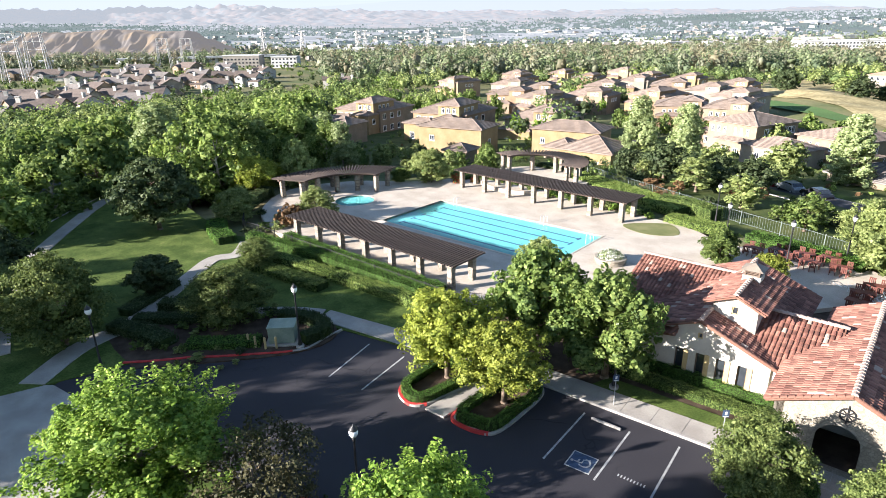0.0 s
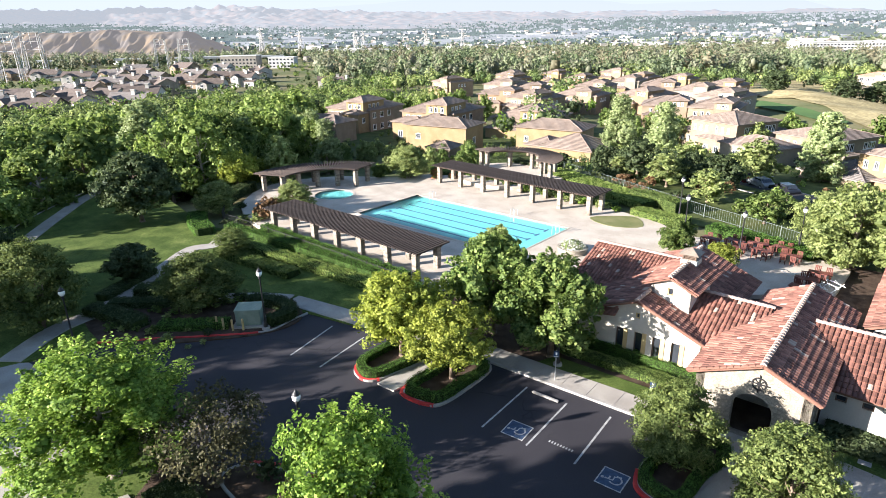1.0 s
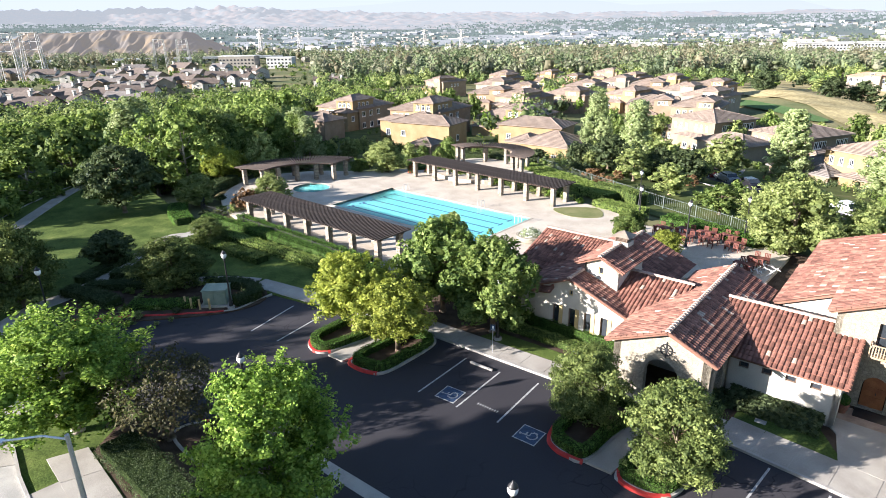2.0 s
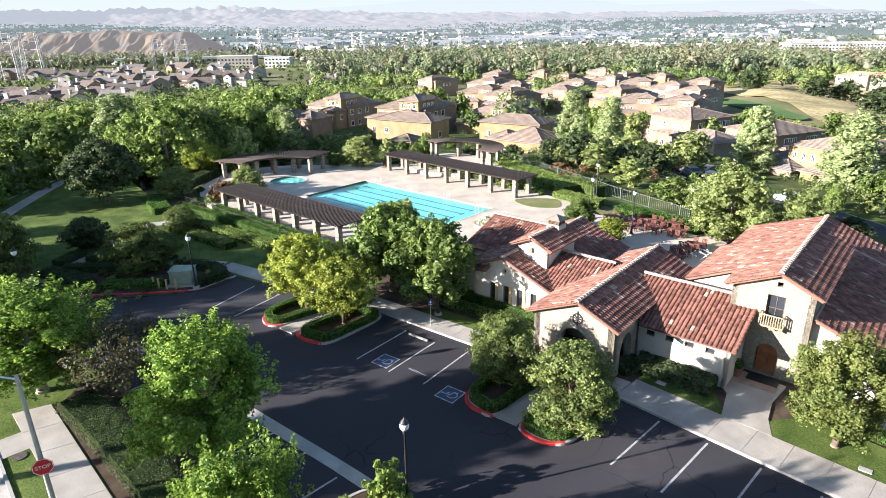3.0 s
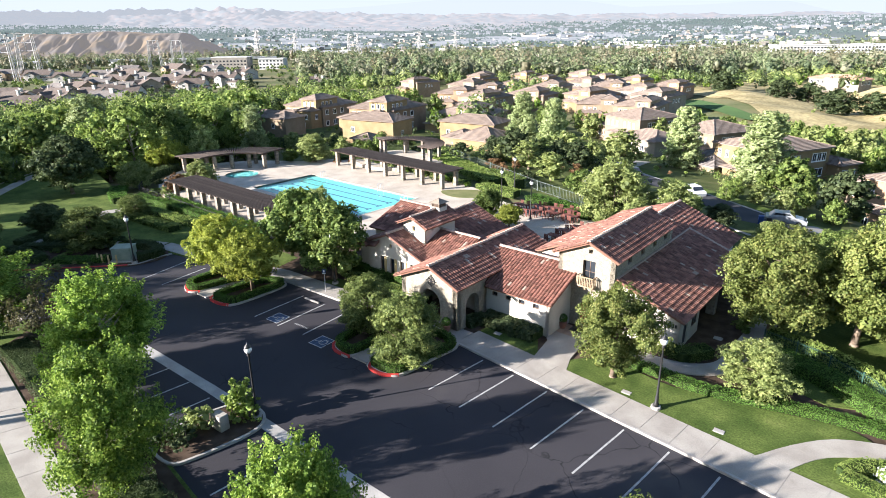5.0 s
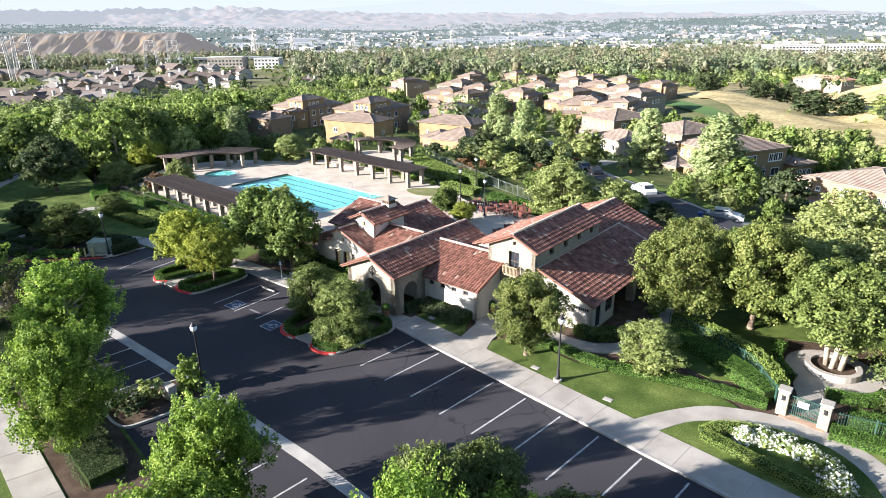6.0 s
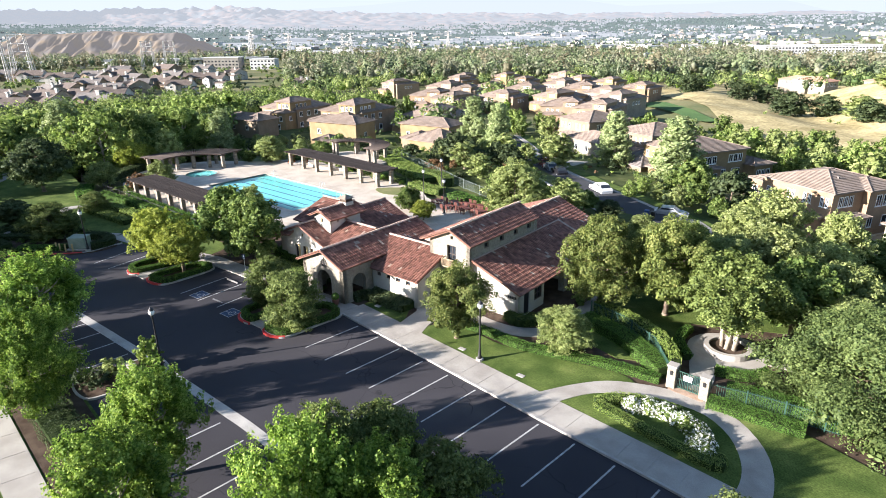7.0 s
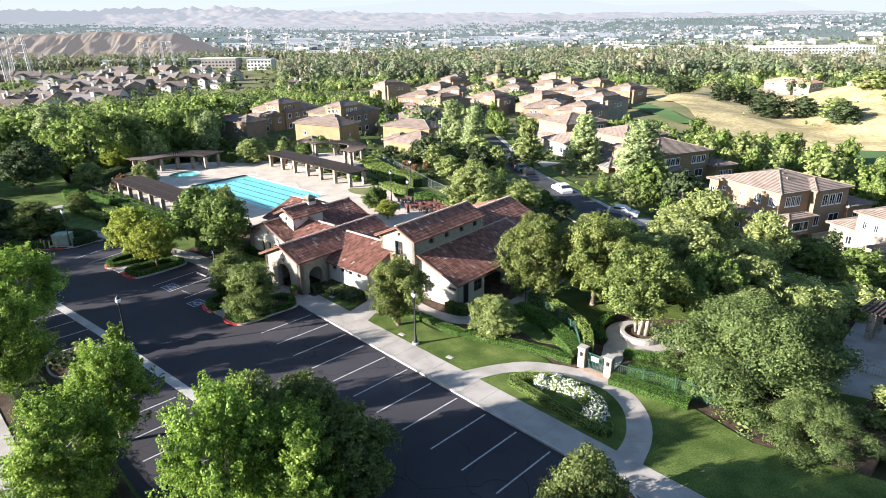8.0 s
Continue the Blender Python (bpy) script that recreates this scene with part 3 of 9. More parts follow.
# street corner in the south-west
ground_piece("lawn", [(-31, -27.5), (12, -27.95), (72, -28.3), (72, -19.9), (-13, -19.9), (-24, -20.3), (-30.5, -21.4)], -0.1, 0.05, LAWN, "grass and planting ground beside the street", "lawn")
ground_piece("gutter", [(-31, -28.6), (72, -29.6), (72, -28.2), (-31, -27.3)], -0.1, -0.01, GUTTER, "concrete gutter along the street kerb", "gutter")
ground_piece("lawn", [(-26.5, -27.2), (-16, -27.4), (10, -27.8), (10, -25.2), (-13.4, -25.1), (-25.5, -26.1)], -0.1, 0.1, LAWN, "grass verge beside the street", "lawn")
panels("pavement", along((-27, -26.3), (40, -25.4), 26), along((-26.5, -24.4), (40, -23.4), 26), 0.13, "concrete street pavement behind a grass verge")
ground_piece("pavement", [(-24.6, -27.6), (-22.6, -27.7), (-22.6, -26.2), (-24.6, -26.2)], -0.1, 0.12, CONCRETE, "concrete ramp across the verge", "pavement")
kerb([(-30, -27.3), (-26.5, -27.6), (40, -28.2)], KERB, "pale concrete street kerb")
ground_piece("garden_bed", [(-26, -24.3), (40, -23.3), (40, -20.1), (-13, -20.1), (-24, -20.6), (-28, -22)], -0.1, 0.08, EARTH, "mulch bed between street and car park", "garden bed")

# red kerb round the far end of the car park
kerb(curve([(-44.5, -20.8), (-43.2, -19.2), (-41.8, -17.2), (-40.4, -15.6), (-39, -13.8), (-37.9, -12.4), (-37.4, -11.6)], False, 4), RED_KERB, "red-painted kerb at the end of the car park", 0.2, 0.16)
kerb(curve([(-37.4, -11.6), (-37.0, -10.6), (-37.4, -8.6), (-37.6, -7.2)], False, 4), KERB, "pale concrete kerb edge")

# planted islands with kerbs
def island(outline, label, red=(), lab2="red-painted island kerb"):
    loop = curve(outline, True, 5)
    ground_piece("garden_bed", loop, -0.1, 0.12, EARTH, label, "island bed")
    kerb(loop + loop[:1], KERB, "pale concrete island kerb", 0.16, 0.16)
    if red:
        kerb(curve(red, False, 5), RED_KERB, lab2, 0.2, 0.175)


island([(-28.6, -5.2), (-28.6, -8.2), (-27.8, -9.7), (-26.2, -9.8), (-25.6, -8.0), (-25.5, -4.8), (-26.8, -4.2)], "mulch bed of a kerbed parking island", [(-28.6, -8.4), (-28.0, -9.5), (-26.6, -9.95), (-25.8, -9.2)])
island([(-24.0, -4.4), (-24.0, -7.8), (-23.4, -9.2), (-22.0, -9.0), (-21.0, -8.4), (-21.0, -6.0), (-21.5, -3.2), (-22.8, -3.0)], "mulch bed of a kerbed parking island", [(-24.0, -8.2), (-23.6, -9.2), (-22.2, -9.15), (-21.2, -8.7)])
ground_piece("footpath", [(-25.5, -9.6), (-24.1, -9.4), (-23.9, -2.8), (-25.4, -3.0)], -0.1, 0.13, CONCRETE, "concrete path between two islands", "footpath")
island([(-9.6, -0.6), (-9.7, -4.6), (-9.2, -6.2), (-8.0, -6.6), (-6.9, -6.3), (-6.8, -3), (-6.9, -0.4)], "mulch bed of a kerbed parking island", [(-9.7, -5.2), (-9.2, -6.3), (-8.2, -6.7), (-6.9, -6.5)])
island([(-5.4, 0.0), (-5.3, -5.6), (-4.6, -6.3), (-3.2, -6.1), (-2.5, -5.3), (-2.5, -2.5), (-2.7, 0.1)], "mulch bed of a kerbed parking island", [(-5.3, -5.7), (-4.7, -6.4), (-3.4, -6.3), (-2.6, -5.6)])
ground_piece("footpath", [(-6.8, -6.4), (-5.4, -6.2), (-5.4, 0.5), (-6.9, 0.4)], -0.1, 0.13, CONCRETE, "concrete path between two islands", "footpath")
island([(-7.4, -15.6), (-6.6, -14.4), (-4.9, -14.2), (-3.9, -15.4), (-4.0, -18.5), (-4.6, -20), (-7.2, -20), (-7.5, -18)], "mulch bed of a kerbed parking island")
island([(30.4, -0.2), (30.4, -4.6), (31.4, -5.8), (33.0, -5.6), (33.6, -4.4), (33.5, -0.2)], "mulch bed of a kerbed parking island")
island([(18.6, -14.0), (20, -13.4), (22, -13.4), (22.6, -15), (22.5, -20), (18.5, -20)], "mulch bed of a kerbed parking island")
island([(-24.5, -19.5), (-22.8, -18.2), (-20.6, -17.4), (-19.6, -18.4), (-20, -20.4), (-24, -20.8)], "mulch bed of a kerbed parking island", [(-24.4, -19.0), (-22.8, -17.9), (-20.6, -17.2), (-19.5, -18.0)])

# ---- the clubhouse ----
club = thing("clubhouse", "white stucco and limestone clubhouse with terracotta tile roofs", "building", 2.4, 8.6, 0, 6)


def wall(name, a, b, outline, holes, thick, material, parent, label=""):
    """An upright wall from plan point a towards b; outline and holes in (distance, height)."""
    a, b = Vector(a), Vector(b)
    d = (b - a).normalized()
    back = Vector((-d.y, d.x)) * thick
    bm = bmesh.new()
    slab(bm, outline, 0, 1, holes)
    for v in bm.verts:
        p = a + d * v.co.x + back * v.co.z
        v.co = Vector((p.x, p.y, v.co.y))
    return part(name, bm, material, parent, label)


def arch(c, w, z0, spring, n=8):
    r = w / 2
    return [(c - r, z0), (c + r, z0)] + [(c + r * math.cos(math.pi * k / n), spring + r * math.sin(math.pi * k / n)) for k in range(n + 1)]


def rect(x0, x1, z0, z1):
    return [(x0, z0), (x1, z0), (x1, z1), (x0, z1)]


def window(parent, a, b, x0, x1, z0, z1, frame_mat=WOOD, depth=0.14, bars=1, name="window"):
    """A framed pane set back in a wall that runs from a towards b."""
    a, b = Vector(a), Vector(b)
    d = (b - a).normalized()
    m = Matrix(((d.x, -d.y, 0, a.x), (d.y, d.x, 0, a.y), (0, 0, 1, 0), (0, 0, 0, 1)))
    bm = bmesh.new()
    t = 0.07
    for u0, u1, w0, w1 in ((x0, x1, z0, z0 + t), (x0, x1, z1 - t, z1), (x0, x0 + t, z0, z1), (x1 - t, x1, z0, z1)):
        box(bm, u0, u1, depth - 0.05, depth + 0.03, w0, w1, m)
    for k in range(bars):
        c = x0 + (x1 - x0) * (k + 1) / (bars + 1)
        box(bm, c - 0.02, c + 0.02, depth - 0.03, depth + 0.01, z0, z1, m)
    if bars:
        c = (z0 + z1) / 2
        box(bm, x0, x1, depth - 0.03, depth + 0.01, c - 0.02, c + 0.02, m)
    w = part(name, bm, frame_mat, parent)
    bm = bmesh.new()
    box(bm, x0 + t, x1 - t, depth, depth + 0.015, z0 + t, z1 - t, m)
    part("pane", bm, GLASS, w)
    return w


TILE_W, TILE_L = 0.27, 0.40


def tile_points(rows=5):
    """One barrel tile, its low end at the origin, running up along +y."""
    vs, fs = [], []
    for y, r, lift in ((0.0, 0.126, 0.045), (TILE_L * 1.12, 0.108, 0.012)):
        for k in range(rows):
            a = math.pi * k / (rows - 1)
            vs.append((-r * math.cos(a), y, lift + r * 0.58 * math.sin(a)))
    for k in range(rows - 1):
        fs.append((k, k + 1, rows + k + 1, rows + k))
    fs.append(tuple(range(rows))[::-1])
    return np.array(vs), fs


TILE_V, TILE_F = tile_points()
tile_mesh = bpy.data.meshes.new("tile")
tile_mesh.from_pydata([tuple(v) for v in TILE_V], [], TILE_F)
tile_mesh.materials.append(TERRACOTTA_PIECE)


def inside(p, poly):
    x, y, hit = p[0], p[1], False
    for (x0, y0), (x1, y1) in zip(poly, poly[1:] + poly[:1]):
        if (y0 > y) != (y1 > y) and x < (x1 - x0) * (y - y0) / (y1 - y0) + x0:
            hit = not hit
    return hit


def roof_plane(corners, parent, rng, pieces=0, thick=0.13, name="roof"):
    """A sloping roof slab covered in rows of barrel tiles; the first tiles may be pieces of their own."""
    c = [Vector(p) for p in corners]
    nrm = Vector((0, 0, 0))
    for p, q in zip(c, c[1:] + c[:1]):
        nrm += p.cross(q)
    nrm.normalize()
    if nrm.z < 0:
        nrm = -nrm
    up = (Vector((0, 0, 1)) - nrm * nrm.z).normalized()
    across = up.cross(nrm)
    flat = [((p - c[0]).dot(across), (p - c[0]).dot(up)) for p in c]
    bm = bmesh.new()
    slab(bm, flat, -thick, 0)
    basis = Matrix((across, up, nrm)).transposed()
    for v in bm.verts:
        v.co = c[0] + basis @ v.co
    roof = part(name, bm, PAN, parent)
    lo_a, hi_a = min(p[0] for p in flat), max(p[0] for p in flat)
    lo_s, hi_s = min(p[1] for p in flat), max(p[1] for p in flat)
    spots = []
    s = lo_s - 0.06
    while s < hi_s - 0.1:
        a = lo_a + TILE_W / 2
        while a < hi_a:
            if inside((a, s + TILE_L * 0.55), flat):
                spots.append((a, s))
            a += TILE_W
        s += TILE_L
    verts, faces = [], []
    left = pieces
    for a, s in spots:
        j = rng.uniform(-0.012, 0.012)
        twist = rng.uniform(-0.03, 0.03)
        if left > 0:
            left -= 1
            ob = new("tile", tile_mesh)
            ob.parent = roof
            m = basis.to_4x4()
            m.translation = c[0] + basis @ Vector((a + j, s, 0))
            ob.matrix_basis = m @ Matrix.Rotation(twist, 4, "Z")
            continue
        n = len(verts)
        co, si = math.cos(twist), math.sin(twist)
        for x, y, z in TILE_V:
            verts.append(c[0] + basis @ Vector((a + j + x * co - y * si, s + x * si + y * co, z + rng.uniform(0, 0.006))))
        faces += [tuple(n + i for i in f) for f in TILE_F]
    if faces:
        tagged(raw("tiles", verts, faces, TERRACOTTA, roof), kind="stuff")
    # a few pale mortar-smeared tiles
    return roof


def ridge(a, b, parent, material=MORTAR_PIECE, r=0.15):
    """A row of cap tiles bedded in mortar along a ridge or rake."""
    a, b = Vector(a), Vector(b)
    d = b - a
    k = max(1, round(d.length / 0.36))
    y = d.normalized()
    x = y.cross(Vector((0, 0, 1))).normalized()
    z = x.cross(y)
    verts = []
    for t, rr, lift in ((0, r * 1.1, 0.05), (1.12 * d.length / k, r * 0.92, 0.02)):
        for j in range(7):
            an = math.pi * j / 6
            verts.append((-rr * math.cos(an), t, rr * math.sin(an) * 0.9 + lift - 0.03))
    faces = [(j, j + 1, 8 + j, 7 + j) for j in range(6)] + [tuple(range(7))[::-1]]
    turn = Matrix((x, y, z)).transposed().to_4x4()
    tile = raw("ridge_tile", verts, faces, material, parent)
    for i in range(k):
        o = tile if i == 0 else new("ridge_tile", tile.data)
        o.parent = parent
        o.matrix_basis = Matrix.Translation(a + d * (i / k)) @ turn


tile_rng = random.Random(5)
S = 0.46
# main hall: tall front gable, clerestory on its east side, long western slope
wall("front_wall", (-2.6, 0.35), (2.0, 0.35), [(0, 0), (4.6, 0), (4.6, 6.05), (2.6, 6.95), (0, 5.75)], [arch(2.55, 1.25, 0.15, 1.62), rect(2.05, 3.05, 3.75, 5.55), rect(2.45, 2.75, 6.15, 6.45)], 0.4, STONE, club, "pale limestone front gable wall")
wall("side_wall", (2.0, 0.35), (2.0, 15.4), [(0, 0), (15.05, 0), (15.05, 4.6), (11.2, 4.6), (11.2, 6.05), (0, 6.05)], [rect(c, c + 0.7, 5.05, 5.6) for c in (2.2, 4.6, 7.0, 9.3)], 0.35, STONE, club, "pale limestone clerestory wall")
wall("side_wall", (-2.6, 3.0), (-2.6, 0.35), [(0, 0), (2.65, 0), (2.65, 5.75), (0, 5.75)], [], 0.35, STONE, club, "pale limestone side wall")
for c in (2.2, 4.6, 7.0, 9.3):
    window(club, (2.0, 0.35), (2.0, 15.4), c, c + 0.7, 5.05, 5.6, WOOD, 0.2, 0)
window(club, (-2.6, 0.35), (2.0, 0.35), 2.05, 3.05, 3.75, 5.55, WOOD, 0.22, 1, "balcony_window")
hall_r = roof_plane([(0, -0.05, 7.1), (0, 11.4, 7.1), (2.4, 11.4, 7.1 - 2.4 * S), (2.4, -0.05, 7.1 - 2.4 * S)], club, tile_rng)
hall_l = roof_plane([(0, -0.05, 7.1), (-2.95, -0.05, 7.1 - 2.95 * S), (-2.95, 2.9, 7.1 - 2.95 * S), (-6.3, 2.9, 7.1 - 6.3 * S), (-6.3, 11.4, 7.1 - 6.3 * S), (0, 11.4, 7.1)], club, tile_rng)
ridge((0, -0.08, 7.16), (0, 11.4, 7.16), club)
ridge((0, -0.06, 7.12), (2.42, -0.06, 7.12 - 2.42 * S), club, PAN, 0.1)
ridge((0, -0.06, 7.12), (-2.97, -0.06, 7.12 - 2.97 * S), club, PAN, 0.1)
# door of the hall, in its arch
bm = bmesh.new()
slab(bm, arch(0, 1.15, 0.15, 1.6), 0, 0.09)
for v in bm.verts:
    v.co = Vector((v.co.x - 0.05, 0.62 + v.co.z, v.co.y))
door = part("door", bm, DOOR, club, "red-brown panelled double door")
bm = bmesh.new()
for x0 in (-0.52, 0.0):
    for z0 in (0.35, 0.95):
        box(bm, x0, x0 + 0.42, 0.59, 0.63, z0, z0 + 0.5)
box(bm, -0.08, -0.02, 0.58, 0.63, 0.15, 2.1)
part("door_panel", bm, DOOR, door)
bm = bmesh.new()
box(bm, 0.03, 0.07, 0.54, 0.6, 1.0, 1.15)
part("handle", bm, IRON, door)
# balcony under the tall window
BALCONY = surface("balcony timber", (0.26, 0.19, 0.12), (0.36, 0.27, 0.18), 0.8, 2, 30, 0.3)
bm = bmesh.new()
soft_box(bm, -1.2, 0.2, -0.25, 0.35, 3.6, 3.72, 0.02)
for x in (-1.0, -0.5, 0.0):
    box(bm, x - 0.06, x + 0.06, -0.15, 0.35, 3.42, 3.6)
balcony = part("balcony", bm, BALCONY, club, "small brown timber balcony on brackets")
bm = bmesh.new()
box(bm, -1.2, 0.2, -0.25, -0.19, 4.38, 4.45)
box(bm, -1.2, -1.14, -0.25, 0.35, 4.38, 4.45)
box(bm, 0.14, 0.2, -0.25, 0.35, 4.38, 4.45)
for k in range(11):
    x = -1.17 + k * 0.134
    box(bm, x - 0.025, x + 0.025, -0.24, -0.2, 3.72, 4.4)
for y in (-0.05, 0.15):
    box(bm, -1.2, -1.15, y, y + 0.05, 3.72, 4.4)
    box(bm, 0.15, 0.2, y, y + 0.05, 3.72, 4.4)
part("railing", bm, BALCONY, balcony)
for o in (balcony, balcony.children[0]):
    o.data.transform(Matrix.Translation((0.45, 0, 0)))

# east wing under a long shed roof, open as a porch towards the back
Z0, Z1 = 4.5, 2.55
wall("wing_wall", (2.0, 0.95), (6.8, 0.95), [(0, 0), (4.8, 0), (4.8, 2.65), (0, 4.4)], [rect(0.7, 1.6, 0.9, 2.1)], 0.3, STUCCO, club, "white stucco gable wall")
window(club, (2.0, 0.95), (6.8, 0.95), 0.7, 1.6, 0.9, 2.1, WOOD, 0.12)
wall("wing_wall", (6.8, 0.95), (6.8, 5.2), [(0, 0), (4.25, 0), (4.25, 2.6), (0, 2.6)], [rect(0.9, 1.8, 0.15, 2.2), rect(2.6, 3.9, 0.9, 2.1)], 0.3, STUCCO, club, "white stucco wing wall")
window(club, (6.8, 0.95), (6.8, 5.2), 2.6, 3.9, 0.9, 2.1, WOOD, 0.12)
bm = bmesh.new()
box(bm, 6.62, 6.7, 1.85, 2.75, 0.15, 2.2)
part("wing_door", bm, IRON, club, "dark wing door")
wall("wing_wall", (4.2, 5.2), (4.2, 15.2), [(0, 0), (10, 0), (10, 3.5), (0, 3.5)], [rect(1, 2.4, 0.15, 2.3), rect(4, 6, 0.15, 2.3)], 0.3, STUCCO, club, "white stucco porch wall")
for x0, x1 in ((1, 2.4), (4, 6)):
    window(club, (4.2, 5.2), (4.2, 15.2), x0, x1, 0.15, 2.3, WOOD, 0.12)
for y in (9.0, 14.6):
    bm = bmesh.new()
    soft_box(bm, 6.3, 6.95, y - 0.32, y + 0.32, 0, 2.5, 0.03)
    part("porch_pier", bm, PIER, club, "stone porch pier")
bm = bmesh.new()
box(bm, 6.45, 6.8, 5.2, 15.2, 2.3, 2.55)
part("porch_beam", bm, WOOD, club)
shed = roof_plane([(2.0, 0.6, Z0), (2.0, 15.8, Z0), (7.2, 15.8, Z1), (7.2, 0.6, Z1)], club, tile_rng)
ridge((2.08, 0.6, Z0 + 0.05), (2.08, 15.7, Z0 + 0.05), club, MORTAR, 0.09)
ridge((2.0, 15.75, Z0 + 0.05), (7.2, 15.75, Z1 + 0.05), club)
ridge((2.0, 0.6, Z0 + 0.03), (7.2, 0.6, Z1 + 0.03), club, PAN, 0.1)
# rear hall
roof_plane([(-0.6, 11.2, 5.6), (-0.6, 20.6, 5.6), (5.4, 20.6, 5.6 - 6 * 0.42), (5.4, 15.6, 5.6 - 6 * 0.42), (2.0, 11.2, 5.6 - 2.6 * 0.42)], club, tile_rng)
roof_plane([(-0.6, 11.2, 5.6), (-6.3, 11.2, 5.6 - 5.7 * 0.36), (-6.3, 20.6, 5.6 - 5.7 * 0.36), (-0.6, 20.6, 5.6)], club, tile_rng)
ridge((-0.6, 11.3, 5.66), (-0.6, 20.6, 5.66), club)
bm = bmesh.new()
box(bm, -5.8, 4.9, 11.0, 20.2, 0, 3.0)
part("rear_wall", bm, STUCCO, club, "white stucco rear block")
wall("rear_gable", (4.9, 20.2), (-5.8, 20.2), [(0, 2.9), (10.7, 2.9), (10.7, 3.4), (5.4, 5.4), (0, 3.1)], [], 0.25, STUCCO, club)
wall("hall_back", (2.0, 11.3), (-5.8, 11.3), [(0, 3.0), (7.8, 3.0), (7.8, 4.2), (2.0, 6.95), (0, 6.0)], [], 0.25, STUCCO, club)
wall("west_wall", (-5.8, 11.2), (-5.8, 3.2), [(0, 0), (8, 0), (8, 4.1), (0, 4.1)], [rect(1, 2.4, 1, 2.4), rect(5, 6.4, 1, 2.4)], 0.3, STUCCO, club, "white stucco side wall")
wall("west_return", (-5.8, 3.2), (-2.6, 3.2), [(0, 0), (3.2, 0), (3.2, 5.6), (0, 4.1)], [], 0.3, STUCCO, club)

# link with a front slope
L0, L1 = 4.6, 2.85
link = roof_plane([(-8.6, 1.2, L0), (-2.6, 1.2, L0), (-2.6, 0.35, L0 - 0.85 * 0.393), (-1.05, 0.35, L0 - 0.85 * 0.393), (-1.05, -3.25, L1), (-7.0, -3.25, L1)], club, tile_rng, 300)
roof_plane([(-8.6, 1.2, L0), (-2.6, 1.2, L0), (-2.6, 3.4, L0 - 0.85), (-8.6, 3.4, L0 - 0.85)], club, tile_rng)
ridge((-8.6, 1.2, L0 + 0.05), (-2.6, 1.2, L0 + 0.05), club)
ridge((-1.1, -3.25, L1 + 0.04), (-1.1, 0.35, 4.3), club, TERRACOTTA, 0.12)
wall("link_wall", (-7.1, -2.8), (-1.4, -2.8), [(0, 0), (5.7, 0), (5.7, 2.95), (0, 2.95)], [rect(c, c + 0.55, 2.05, 2.45) for c in (0.5, 1.75, 3.0, 4.25)], 0.3, STUCCO, club, "white stucco link wall")
for c in (0.5, 1.75, 3.0, 4.25):
    window(club, (-7.1, -2.8), (-1.4, -2.8), c, c + 0.55, 2.05, 2.45, WOOD, 0.15, 0)
wall("link_end", (-1.4, -2.8), (-1.4, 0.35), [(0, 0), (3.15, 0), (3.15, 4.05), (0, 2.85)], [], 0.3, STUCCO, club)

# entry pavilion with arches
E0 = 4.95
wall("entry_wall", (-12.9, -6.4), (-7.2, -6.4), [(0, 0), (5.7, 0), (5.7, 3.75), (3.2, 4.85), (0, 3.4)], [arch(3.0, 2.0, 0.15, 1.9)], 0.5, STONE, club, "pale limestone entry gable with an arch")
wall("entry_side", (-7.2, -6.4), (-7.2, -2.8), [(0, 0), (3.6, 0), (3.6, 3.75), (0, 3.75)], [arch(1.9, 1.7, 0.15, 1.8)], 0.45, STONE, club, "pale limestone side wall with an arch")
wall("entry_side", (-12.9, -2.4), (-12.9, -6.4), [(0, 0), (4.0, 0), (4.0, 3.4), (0, 3.4)], [], 0.45, STONE, club)
bm = bmesh.new()
box(bm, -12.6, -7.5, -2.5, -2.2, 0, 3.4)
part("entry_back", bm, STUCCO, club)
roof_plane([(-9.65, -6.85, E0), (-9.65, 6.4, E0), (-6.8, 6.4, E0 - 2.85 * 0.44), (-6.8, -6.85, E0 - 2.85 * 0.44)], club, tile_rng)
roof_plane([(-9.65, -6.85, E0), (-13.3, -6.85, E0 - 3.65 * 0.44), (-13.3, -2.3, E0 - 3.65 * 0.44), (-12.2, 0.4, E0 - 2.55 * 0.44), (-12.2, 6.4, E0 - 2.55 * 0.44), (-9.65, 6.4, E0)], club, tile_rng)
ridge((-9.65, -6.9, E0 + 0.06), (-9.65, 6.4, E0 + 0.06), club)
ridge((-9.65, -6.85, E0 + 0.02), (-6.8, -6.85, E0 - 2.85 * 0.44 + 0.02), club, PAN, 0.1)
ridge((-9.65, -6.85, E0 + 0.02), (-13.3, -6.85, E0 - 3.65 * 0.44 + 0.02), club, PAN, 0.1)
wall("entry_gable_back", (-7.2, 6.1), (-12.0, 6.1), [(0, 0), (4.8, 0), (4.8, 3.8), (2.45, 4.85), (0, 3.75)], [], 0.3, STUCCO, club)
bm = bmesh.new()
box(bm, -12.0, -7.2, -2.2, 6.1, 0, 3.5)
part("entry_body", bm, STUCCO, club)
